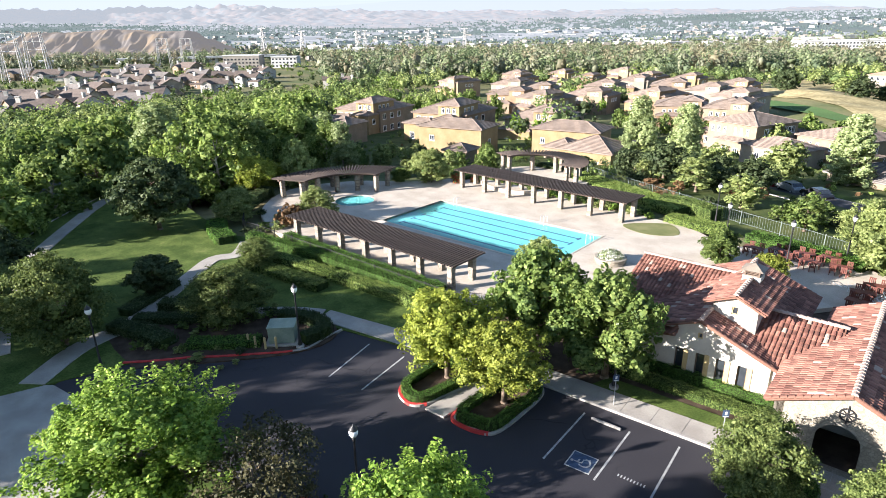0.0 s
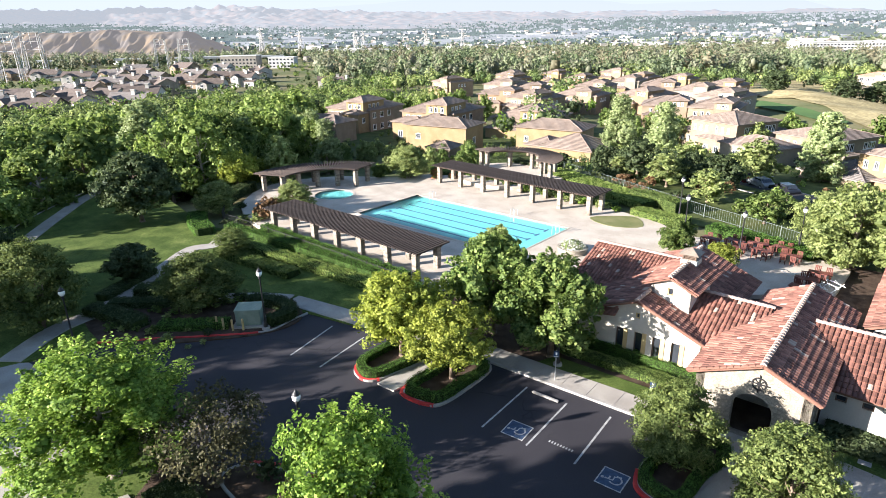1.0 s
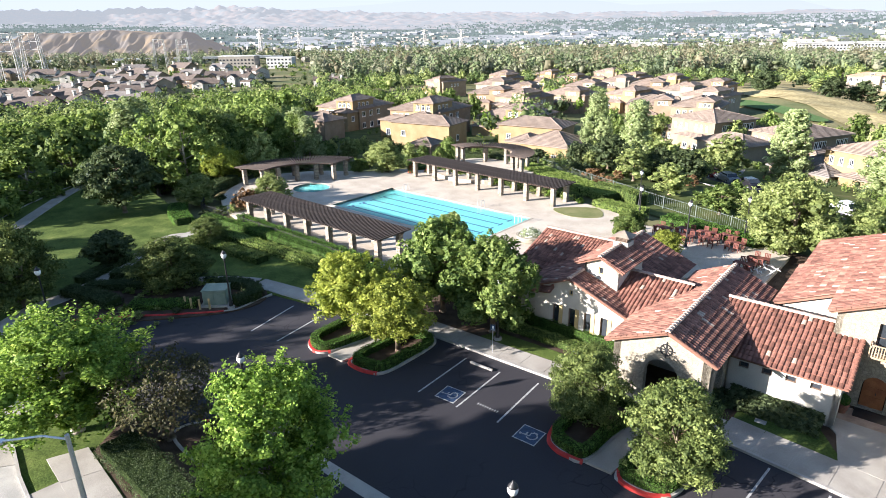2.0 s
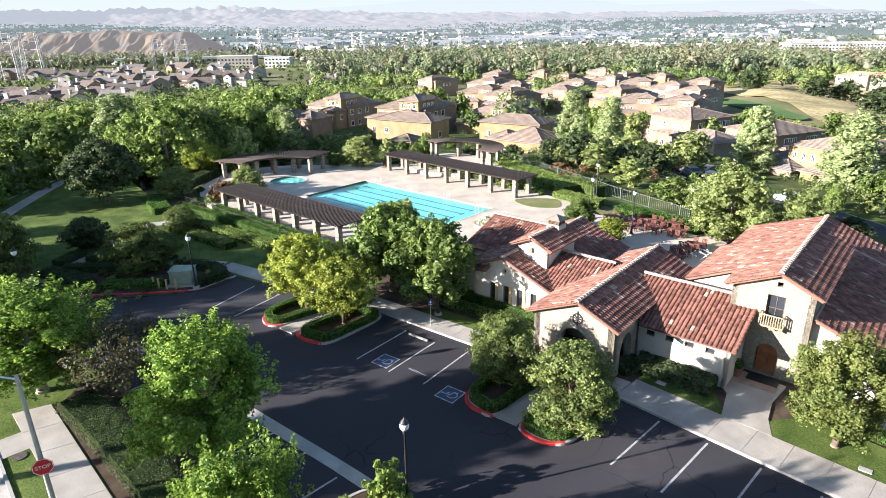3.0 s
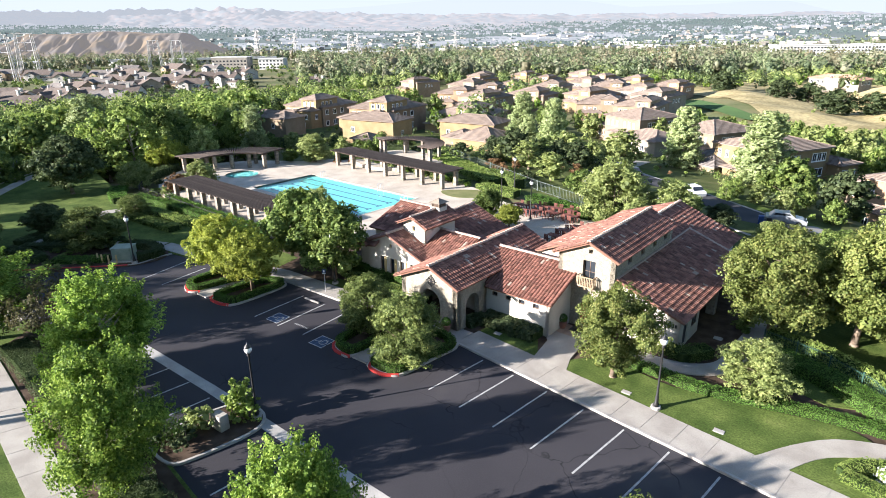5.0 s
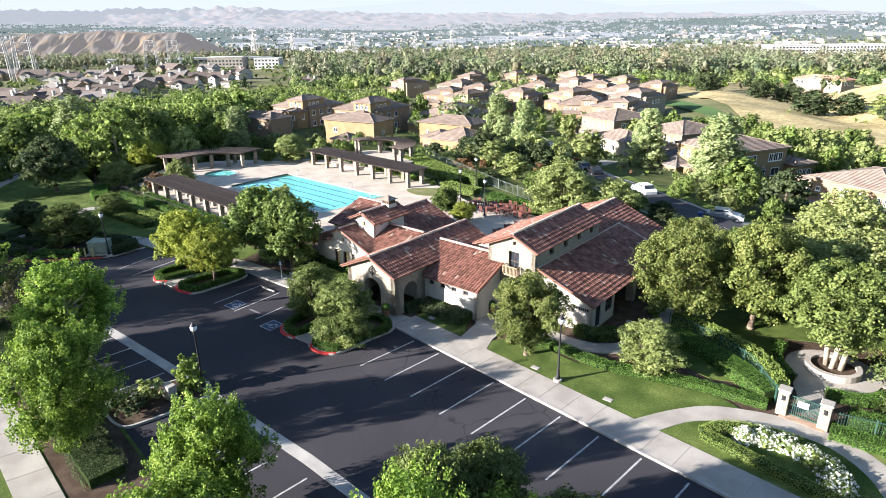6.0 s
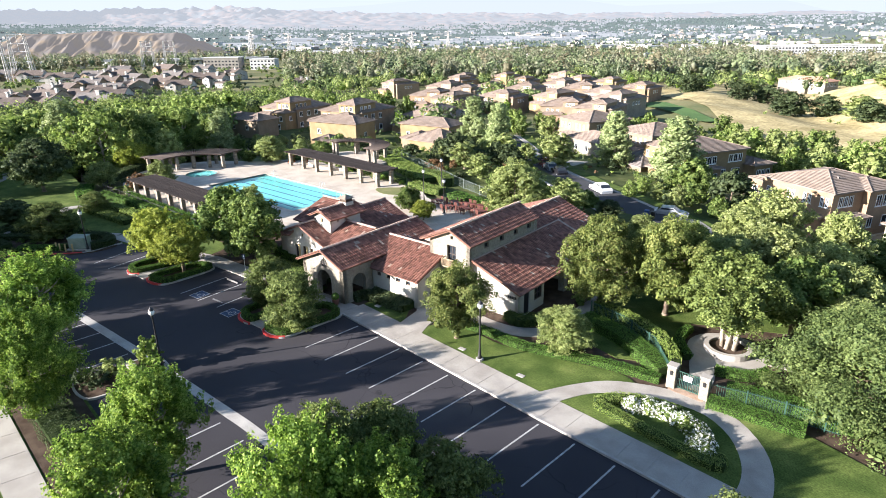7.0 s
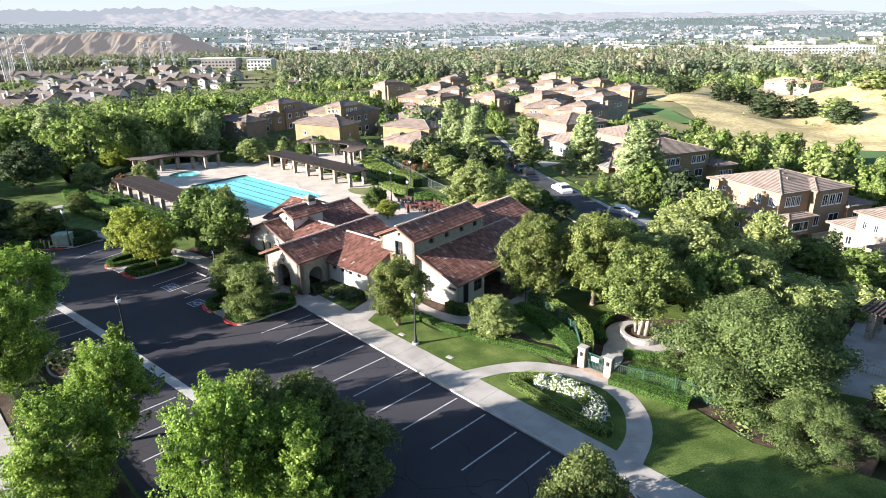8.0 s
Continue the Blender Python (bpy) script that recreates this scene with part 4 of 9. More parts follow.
# iron emblem on the entry gable
bm = bmesh.new()
ring = [(0.34 * math.cos(2 * math.pi * k / 20), 0.34 * math.sin(2 * math.pi * k / 20)) for k in range(21)]
slab(bm, ribbon(ring, 0.06), 0, 0.05)
for a in (0, 90):
    co, si = math.cos(radians(a)), math.sin(radians(a))
    slab(bm, ribbon([(-0.52 * co, -0.52 * si), (0.52 * co, 0.52 * si)], 0.05), 0, 0.06)
for a in (45, 135):
    co, si = math.cos(radians(a)), math.sin(radians(a))
    slab(bm, ribbon([(-0.3 * co, -0.3 * si), (0.3 * co, 0.3 * si)], 0.035), 0, 0.055)
for v in bm.verts:
    v.co = Vector((v.co.x - 9.75, -6.41 - v.co.z, v.co.y + 3.65))
part("emblem", bm, IRON, club, "black iron ring emblem")

# west wing: gable with four windows, cross roof, tall dormer with a cupola
W0 = 4.75
wall("wing_wall", (-20.9, -2.5), (-13.9, -2.5), [(0, 0), (7.0, 0), (7.0, 3.1), (2.9, 4.65), (0, 3.55)], [rect(c, c + 0.55, 0.75, 2.35) for c in (1.5, 2.78, 4.0, 5.25)] + [rect(2.75, 3.05, 3.35, 3.75)], 0.3, STUCCO, club, "white stucco gable wall with four narrow windows")
for c in (1.5, 2.78, 4.0, 5.25):
    window(club, (-20.9, -2.5), (-13.9, -2.5), c, c + 0.55, 0.75, 2.35, WOOD, 0.16, 0)
    bm = bmesh.new()
    box(bm, -20.9 + c + 0.55, -20.9 + c + 0.83, -2.55, -2.5, 0.7, 2.4)
    part("shutter", bm, TAN, club, "tan wooden shutter")
window(club, (-20.9, -2.5), (-13.9, -2.5), 2.75, 3.05, 3.35, 3.75, TAN, 0.1, 0)
bm = bmesh.new()
box(bm, -22.3, -13.9, -2.2, 9.0, 0, 2.8)
part("wing_body", bm, STUCCO, club, "white stucco wing")
roof_plane([(-18.0, -2.95, W0), (-18.0, 5.0, W0), (-13.5, 5.0, W0 - 4.5 * 0.4), (-13.5, -2.95, W0 - 4.5 * 0.4)], club, tile_rng)
roof_plane([(-18.0, -2.95, W0), (-18.0, 5.0, W0), (-22.6, 5.0, W0 - 4.6 * 0.4), (-22.6, -1.6, W0 - 4.6 * 0.4), (-20.4, -1.6, W0 - 2.4 * 0.4), (-20.4, -2.95, W0 - 2.4 * 0.4)], club, tile_rng)
ridge((-18.0, -3.0, W0 + 0.05), (-18.0, 5.0, W0 + 0.05), club)
ridge((-18.0, -2.95, W0 + 0.02), (-13.5, -2.95, W0 - 1.8 + 0.02), club, PAN, 0.1)
# shelf eave at the west corner
roof_plane([(-21.9, -2.6, 3.35), (-19.3, -2.6, 3.75), (-19.3, -3.2, 3.45), (-21.9, -3.2, 3.05)], club, tile_rng, 0, 0.08, "shelf_roof")
# cross roof to the entry pavilion
roof_plane([(-16.8, 1.45, 4.65), (-11.0, 1.45, 4.65), (-11.0, -2.6, 2.95), (-13.4, -2.9, 2.83), (-13.9, -2.6, 2.95)], club, tile_rng)
roof_plane([(-16.8, 1.45, 4.65), (-11.0, 1.45, 4.65), (-11.0, 5.2, 3.2), (-16.8, 5.2, 3.2)], club, tile_rng)
ridge((-16.8, 1.45, 4.71), (-10.9, 1.45, 4.71), club)
wall("cross_wall", (-13.9, -2.3), (-12.0, -2.3), [(0, 0), (1.9, 0), (1.9, 3.0), (0, 3.0)], [], 0.3, STUCCO, club)
# dormer
D0 = 6.15
wall("dormer_wall", (-17.95, -0.8), (-15.35, -0.8), [(0, 3.6), (2.6, 3.6), (2.6, 5.4), (1.3, 5.95), (0, 5.4)], [rect(1.1, 1.5, 4.75, 5.3)], 0.25, STUCCO, club, "white stucco dormer")
wall("dormer_wall", (-15.35, -0.8), (-15.35, 3.4), [(0, 3.4), (4.2, 3.4), (4.2, 5.45), (0, 5.45)], [rect(0.9, 1.2, 4.85, 5.2), rect(2.0, 2.3, 4.85, 5.2)], 0.25, STUCCO, club)
wall("dormer_wall", (-17.95, 3.4), (-17.95, -0.8), [(0, 3.6), (4.2, 3.6), (4.2, 5.45), (0, 5.45)], [], 0.25, STUCCO, club)
window(club, (-17.95, -0.8), (-15.35, -0.8), 1.1, 1.5, 4.75, 5.3, TAN, 0.1, 0)
roof_plane([(-16.65, -1.2, D0), (-16.65, 3.8, D0), (-14.85, 3.8, D0 - 1.8 * 0.44), (-14.85, -1.2, D0 - 1.8 * 0.44)], club, tile_rng)
roof_plane([(-16.65, -1.2, D0), (-16.65, 3.8, D0), (-18.45, 3.8, D0 - 1.8 * 0.44), (-18.45, -1.2, D0 - 1.8 * 0.44)], club, tile_rng)
ridge((-16.65, -1.25, D0 + 0.05), (-16.65, 3.8, D0 + 0.05), club)
# cupola
CAP = surface("weathered brown metal", (0.17, 0.14, 0.11), (0.24, 0.2, 0.16), 0.6, 2, 20, 0.2)
bm = bmesh.new()
box(bm, -17.2, -16.1, 2.1, 3.2, 5.5, 6.35)
cupola = part("cupola", bm, STUCCO, club, "white cupola with dark louvres and a brown cap")
bm = bmesh.new()
for x in (-17.12, -16.28):
    for y in (2.18, 3.02):
        box(bm, x, x + 0.1, y, y + 0.1, 6.35, 6.75)
for k in range(4):
    box(bm, -17.1, -16.2, 2.2, 3.1, 6.38 + 0.1 * k, 6.42 + 0.1 * k)
part("louvre", bm, WOOD, cupola)
bm = bmesh.new()
vs = [bm.verts.new(p) for p in ((-17.35, 1.95, 6.75), (-15.95, 1.95, 6.75), (-15.95, 3.35, 6.75), (-17.35, 3.35, 6.75), (-16.65, 2.65, 7.15))]
for f in ((3, 2, 1, 0), (0, 1, 4), (1, 2, 4), (2, 3, 4), (3, 0, 4)):
    bm.faces.new([vs[i] for i in f])
part("cap", bm, CAP, cupola)
# pool-side wing
roof_plane([(-25.4, 6.6, 4.6), (-18.0, 6.6, 4.6), (-18.0, 1.8, 2.85), (-25.4, 1.8, 2.85)], club, tile_rng)
roof_plane([(-25.4, 6.6, 4.6), (-18.0, 6.6, 4.6), (-18.0, 10.5, 3.2), (-25.4, 10.5, 3.2)], club, tile_rng)
ridge((-25.4, 6.6, 4.66), (-18.0, 6.6, 4.66), club)
roof_plane([(-18.0, 3.4, 4.85), (-18.0, 9.8, 4.85), (-13.4, 9.8, 2.95), (-13.4, 3.4, 2.95)], club, tile_rng)
roof_plane([(-18.0, 3.4, 4.85), (-18.0, 9.8, 4.85), (-21.0, 9.8, 3.6), (-21.0, 3.4, 3.6)], club, tile_rng)
ridge((-18.0, 3.4, 4.9), (-18.0, 9.85, 4.9), club)
bm = bmesh.new()
box(bm, -25.0, -17.9, 2.3, 10.0, 0, 2.9)
part("pool_wing_body", bm, STUCCO, club, "white stucco pool-side wing")
wall("pool_gable", (-25.0, 10.0), (-25.0, 2.3), [(0, 2.8), (7.7, 2.8), (7.7, 2.95), (3.5, 4.5), (0, 3.3)], [], 0.25, STUCCO, club)
wall("wing_gable", (-13.7, 9.5), (-20.6, 9.5), [(0, 2.8), (6.9, 2.8), (6.9, 3.6), (4.3, 4.75), (0, 2.95)], [], 0.25, STUCCO, club)

# ---- pool terrace ----
DZ = 0.42
POOL = pose(-45.5, 18.15, 0, 0, 0, 5)


def turned(pts, m):
    return [tuple((m @ Vector((x, y, 0))).xy) for x, y in pts]


pool_hole = turned([(-11.6, -5.55), (11.6, -5.55), (11.6, 5.55), (-11.6, 5.55)], POOL)
spa_c = (-65.9, 14.8)
spa_hole = [(spa_c[0] + 2.75 * math.cos(2 * math.pi * k / 24), spa_c[1] + 2.75 * math.sin(2 * math.pi * k / 24)) for k in range(24)]
deck_line = curve([(-61, 1.0), (-48, 1.6), (-34.5, 2.6), (-27, 7.5), (-22.5, 13.5), (-13, 20.5), (-11.5, 27), (-16, 33), (-24, 31.0), (-30, 33.6), (-47, 35.4), (-62, 35.4), (-68, 27), (-75, 21), (-77.5, 12), (-71, 4)], True, 4)
ground_piece("pool_deck", deck_line, -0.2, DZ, DECK, "warm pale concrete pool deck", "pool deck", [pool_hole, spa_hole])


def basin(name, loop, depth, label):
    bm = bmesh.new()
    n = len(loop)
    top = [bm.verts.new((x, y, DZ - 0.02)) for x, y in loop]
    low = [bm.verts.new((x, y, DZ - depth)) for x, y in loop]
    for k in range(n):
        bm.faces.new((top[k], low[k], low[(k + 1) % n], top[(k + 1) % n]))
    bm.faces.new(low)
    ob = tagged(part(name, bm, POOL_SHELL), label, "pool", kind="structure")
    surface_line = [(x, y, DZ - 0.12) for x, y in loop]
    w = tagged(raw("water", surface_line, [range(n)], WATER), "clear turquoise pool water", "water", kind="structure")
    w.visible_shadow = False
    return ob


lap = basin("swimming_pool", pool_hole, 0.5, "rectangular lap pool with dark lane lines")
basin("spa_pool", spa_hole, 0.4, "round wading pool")
for k in range(5):
    y = -5.55 + 1.85 * (k + 1)
    bm = bmesh.new()
    box(bm, -9.8, 9.8, y - 0.13, y + 0.13, DZ - 0.52, DZ - 0.49, POOL)
    for x in (-9.8, 9.55):
        box(bm, x, x + 0.25, y - 0.5, y + 0.5, DZ - 0.52, DZ - 0.488, POOL)
    part("lane_line", bm, POOL_LINE, lap)
bm = bmesh.new()
ring = turned([(-11.6, -5.55), (11.6, -5.55), (11.6, 5.55), (-11.6, 5.55), (-11.6, -5.5)], POOL)
slab(bm, ribbon(ring, 0.35), DZ, DZ + 0.03)
part("coping", bm, DECK, lap, "pale coping stones")
bm = bmesh.new()
slab(bm, ribbon(spa_hole + spa_hole[:1], 0.35), DZ, DZ + 0.03)
tagged(part("coping", bm, DECK), "pale coping round the wading pool", "coping", kind="structure")
for x, s in ((11.6, 3.2), (4.0, 5.55), (-9.0, 5.55)):  # grab rails
    ob = thing("pool_ladder", "stainless steel pool ladder rails", "pool ladder", group="pool ladders")
    p = POOL @ Vector((x - (0.5 if s < 5 else 0), s, 0))
    ob.matrix_basis = pose(p.x, p.y, DZ, 0, 0, 5)
    for d in (-0.25, 0.25):
        bm = bmesh.new()
        pts = [(d, 0.45, 0), (d, 0.4, 0.7), (d, 0.1, 0.85), (d, -0.25, 0.7), (d, -0.3, -0.5)]
        for a, b in zip(pts, pts[1:]):
            tube(bm, a, b, 0.025, 0.025)
        part("rail", bm, STEEL, ob)


PIER_STONE = surface("pier stones", (0.18, 0.15, 0.12), (0.28, 0.24, 0.19), 0.9, 4.0, 25, 0.8, vary="object", amount=0.3)


def stone_set(h=2.3, w=0.5):
    """Uneven stones that clad one pier, as meshes to share."""
    rng, out, zz = random.Random(77), [], 0.0
    while zz < h - 0.1:
        hh = min(rng.uniform(0.15, 0.24), h - zz)
        cut = rng.uniform(-0.12, 0.12)
        for a, b in ((-w / 2 - rng.uniform(0.01, 0.035), cut - 0.012), (cut + 0.012, w / 2 + rng.uniform(0.01, 0.035))):
            bm = bmesh.new()
            soft_box(bm, a, b, -w / 2 - rng.uniform(0.01, 0.035), w / 2 + rng.uniform(0.01, 0.035), zz + 0.012, zz + hh - 0.012, 0.018)
            mesh = bpy.data.meshes.new("stone")
            bm.to_mesh(mesh)
            bm.free()
            mesh.materials.append(PIER_STONE)
            out.append(mesh)
        zz += hh
    return out


STONES = stone_set()


def pier(parent, x, y, z, h, w=0.5):
    """A rubble-stone pier of uneven stones round a mortar core."""
    bm = bmesh.new()
    soft_box(bm, -w / 2, w / 2, -w / 2, w / 2, 0, h, 0.025)
    p = part("pier", bm, PIER, parent)
    p.matrix_basis = pose(x, y, z, 0, 0, 90 * (int(abs(x * 3 + y)) % 4))
    for mesh in STONES:
        o = new("stone", mesh)
        o.parent = p
    return p




def pergola(x, y, rz, length, width, n, label):
    """A straight pergola: two rows of stone piers, beams, and a close lattice of battens."""
    ob = thing("pergola", label, "pergola", x, y, DZ, rz, "pergolas")
    h = 2.2
    for k in range(n):
        u = -length / 2 + 0.9 + (length - 1.8) * k / (n - 1)
        for v in (-width / 2 + 0.7, width / 2 - 0.7):
            pier(ob, u, v, 0, h)
    for v in (-width / 2 + 0.7, width / 2 - 0.7):
        bm = bmesh.new()
        soft_box(bm, -length / 2 + 0.3, length / 2 - 0.3, v - 0.12, v + 0.12, h, h + 0.26, 0.02)
        part("beam", bm, WOOD, ob)
    for v in (-width * 0.25, 0, width * 0.25):
        bm = bmesh.new()
        box(bm, -length / 2 + 0.1, length / 2 - 0.1, v - 0.04, v + 0.04, h + 0.16, h + 0.26)
        part("purlin", bm, WOOD, ob)
    bm = bmesh.new()
    box(bm, -0.085, 0.085, -width / 2 - 0.1, width / 2 + 0.1, h + 0.26, h + 0.4)
    slat = part("slat", bm, LATTICE, ob)
    k = int(length / 0.33)
    for j in range(k):
        u = -length / 2 + 0.1 + (length - 0.2) * j / (k - 1)
        o = slat if j == 0 else new("slat", slat.data)
        o.parent = ob
        o.matrix_basis = pose(u, 0.03 * math.sin(j * 2.3), 0)
    return ob


pergola(-47.3, 3.9, 5, 23.6, 4.3, 7, "long dark timber pergola on stone piers beside the pool")
pergola(-48.0, 31.3, 2, 26.4, 4.3, 7, "long dark timber pergola on stone piers across the pool")


def round_pergola(x, y, z, r0, r1, a0, a1, posts, label):
    ob = thing("curved_pergola", label, "pergola", x, y, z, 0, "pergolas")
    h = 2.3
    for k in range(posts):
        a = radians(a0 + 4 + (a1 - a0 - 8) * k / (posts - 1))
        for r in (r0 + 0.7, r1 - 0.7):
            pier(ob, r * math.cos(a), r * math.sin(a), 0, h)
    for r in (r0 + 0.7, r1 - 0.7):
        bm = bmesh.new()
        slab(bm, ribbon([(r * math.cos(radians(a)), r * math.sin(radians(a))) for a in np.linspace(a0, a1, 24)], 0.25), h, h + 0.26)
        part("beam", bm, WOOD, ob)
    n = int((a1 - a0) / (2.2 if r1 > 8 else 3.6))
    bm = bmesh.new()
    box(bm, r0 - 0.2, r1 + 0.3, -0.08, 0.08, h + 0.26, h + 0.42)
    rafter = part("rafter", bm, LATTICE, ob)
    for k in range(n):
        o = rafter if k == 0 else new("rafter", rafter.data)
        o.parent = ob
        o.matrix_basis = Matrix.Rotation(radians(a0 + (a1 - a0) * k / (n - 1)), 4, "Z")


round_pergola(-64.6, 13.0, DZ, 6.6, 11.3, 109, 205, 5, "curved dark timber pergola on stone piers round the wading pool")
round_pergola(-55.0, 38.6, 0.9, 4.7, 7.6, 4, 172, 5, "curved timber pergola on a raised round terrace")
ground_piece("terrace", [(-55.0 + 7.9 * math.cos(2 * math.pi * k / 30), 39.0 + 7.9 * math.sin(2 * math.pi * k / 30)) for k in range(30)], -0.2, 0.9, DECK, "raised round concrete terrace", "terrace")
# round planter on the deck
bm = bmesh.new()
lathe(bm, [(1.45, 0), (1.5, 0.1), (1.42, 0.15), (1.42, 0.42), (1.52, 0.46), (1.52, 0.56), (1.3, 0.58), (1.25, 0.5)], 24)
planter = tagged(part("planter", bm, STONE), "round stone planter with white flowers on the pool deck", "planter")
planter.matrix_basis = pose(-29.9, 18.5, DZ)
# tree ring in the garden
bm = bmesh.new()
slab(bm, ribbon([(1.55 * math.cos(2 * math.pi * k / 28), 1.55 * math.sin(2 * math.pi * k / 28)) for k in range(29)], 0.35), 0.0, 0.5)
ob = thing("tree_ring", "round cream stone seat wall round a tree", "tree ring", ring_c[0], ring_c[1], 0.1)
part("seat_wall", bm, CONCRETE, ob)
bm = bmesh.new()
slab(bm, [(1.4 * math.cos(2 * math.pi * k / 24), 1.4 * math.sin(2 * math.pi * k / 24)) for k in range(24)], 0, 0.3)
part("soil", bm, EARTH, ob)


# ---- lamps, gate, fences ----
def lamp(x, y, z=0.1, h=4.35, first=[]):
    if first:
        return copy_thing(first[0], pose(x, y, z, 0, 0, random.uniform(0, 90)))
    ob = thing("lamp_post", "black iron lamp post with a white acorn globe", "street lamp", x, y, z, group="lamp posts")
    bm = bmesh.new()
    lathe(bm, [(0.3, -0.1), (0.3, 0.18), (0.27, 0.2)], 12)
    part("footing", bm, KERB, ob, "round concrete footing")
    bm = bmesh.new()
    lathe(bm, [(0.16, 0.2), (0.17, 0.35), (0.12, 0.45), (0.11, 0.8), (0.075, 0.95), (0.06, 2.5), (0.05, h - 0.25), (0.09, h - 0.2), (0.1, h - 0.1), (0.06, h - 0.05), (0.13, h)], 10)
    part("pole", bm, IRON, ob, smooth=True)
    bm = bmesh.new()
    lathe(bm, [(0.12, h), (0.2, h + 0.12), (0.22, h + 0.25), (0.19, h + 0.38)], 12)
    part("globe", bm, GLOBE, ob, "white glass globe", smooth=True)
    bm = bmesh.new()
    lathe(bm, [(0.21, h + 0.38), (0.2, h + 0.42), (0.13, h + 0.52), (0.05, h + 0.58), (0.03, h + 0.68)], 12)
    part("cap", bm, IRON, ob, smooth=True)
    first.append(ob)
    return ob


for p in ((-5.0, -14.6), (11.3, 2.95), (-37.5, -10.9), (-18.6, 0.3), (-44.2, -22.2), (-21.6, -17.4), (-23.5, 29.1, DZ), (-27.5, 36.5, 0.3), (-17.2, 27.0, DZ), (29.5, 28.0), (16.2, 27.5), (-14.0, 33.5)):
    lamp(*p)


def fence(pts, h, label, material=GREEN_IRON, step=0.14, post_every=16):
    """An iron railing fence: rails, pickets and posts."""
    ob = thing("iron_fence", label, "fence", group="iron fences")
    pts3 = [Vector((p[0], p[1], p[2] if len(p) > 2 else 0.1)) for p in pts]
    for zz in (0.12, h - 0.12):
        for a, b in zip(pts3, pts3[1:]):
            bm = bmesh.new()
            tube(bm, a + Vector((0, 0, zz)), b + Vector((0, 0, zz)), 0.025, 0.025, 4)
            part("rail", bm, material, ob)
    bm = bmesh.new()
    for i, (p, d) in enumerate(resample(pts3, step)):
        if i % post_every == 0:
            pb = bmesh.new()
            box(pb, p.x - 0.04, p.x + 0.04, p.y - 0.04, p.y + 0.04, p.z - 0.1, p.z + h + 0.05)
            part("post", pb, material, ob)
        else:
            box(bm, p.x - 0.009, p.x + 0.009, p.y - 0.009, p.y + 0.009, p.z, p.z + h)
    tagged(part("picket_row", bm, material, ob), kind="stuff")


fence([(13.0, 15.5), (16.5, 15.0), (20.0, 13.4), (23.0, 10.0)], 1.3, "dark green iron fence by the garden gate")
fence([(25.7, 10.0), (28.5, 10.9), (33, 11.8)], 1.3, "dark green iron fence by the garden gate")
GREY_IRON = surface("weathered grey-green iron", (0.1, 0.125, 0.11), (0.15, 0.175, 0.155), 0.6, 3, 40, 0.1)
fence([(-53, 50, -0.2), (-44, 46.6, -0.1), (-33.7, 42.8, 0), (-26.4, 40, 0.1), (-18, 37.7, 0.1), (-10, 34.5, 0.1)], 1.5, "thin grey-green iron fence on the slope behind the pool", GREY_IRON, 0.3)
fence([(-63, -0.6), (-48, 0.6), (-35, 1.6), (-28, 6.0)], 1.3, "dark iron fence between lawn and pool", IRON, 0.2)
fence([(-71, 2), (-66, -1.0), (-63, -0.6)], 1.3, "dark iron fence at the pool gate", IRON, 0.2)
for x, y in ((23.2, 9.75), (25.45, 9.85)):
    ob = thing("gate_pier", "pale stone gate pier with a cap", "gate pier", x, y, 0.1, 6, "gate piers")
    bm = bmesh.new()
    soft_box(bm, -0.3, 0.3, -0.3, 0.3, 0, 1.65, 0.03)
    part("shaft", bm, STONE, ob)
    bm = bmesh.new()
    soft_box(bm, -0.36, 0.36, -0.36, 0.36, 1.65, 1.78, 0.03)
    part("cap", bm, CONCRETE, ob)
    bm = bmesh.new()
    box(bm, -0.08, 0.08, -0.38, -0.3, 1.1, 1.4)
    part("lantern", bm, IRON, ob)
gate = thing("garden_gate", "green iron double gate with a white notice", "gate", 24.32, 9.8, 0.15, 3)
for s in (-1, 1):
    bm = bmesh.new()
    x0, x1 = (-0.8, -0.02) if s < 0 else (0.02, 0.8)
    for z in (0.1, 0.75, 1.35):
        box(bm, x0, x1, -0.025, 0.025, z, z + 0.05)
    for k in range(8):
        x = x0 + (x1 - x0) * k / 7
        box(bm, x - 0.014, x + 0.014, -0.015, 0.015, 0.05, 1.4)
    part("leaf", bm, GREEN_IRON, gate)
bm = bmesh.new()
box(bm, -0.35, 0.25, -0.06, -0.03, 0.8, 1.2)
part("notice", bm, WHITE, gate, "white notice board")


def post_sign(x, y, rz=0):
    ob = thing("parking_sign", "small blue wheelchair sign on a steel post", "sign", x, y, 0.1, rz, "parking signs")
    bm = bmesh.new()
    tube(bm, (0, 0, 0), (0, 0, 2.2), 0.03, 0.03)
    part("post", bm, STEEL, ob)
    bm = bmesh.new()
    box(bm, -0.17, 0.17, -0.05, -0.03, 1.75, 2.2)
    plate = part("plate", bm, BLUE_PAINT, ob, "blue plate")
    bm = bmesh.new()
    box(bm, -0.05, 0.06, -0.056, -0.05, 1.9, 2.1)
    box(bm, -0.14, 0.14, -0.056, -0.05, 1.78, 1.82)
    part("mark", bm, WHITE, plate)


post_sign(-17.6, -1.4, 40)
post_sign(-11.6, -0.4, 40)

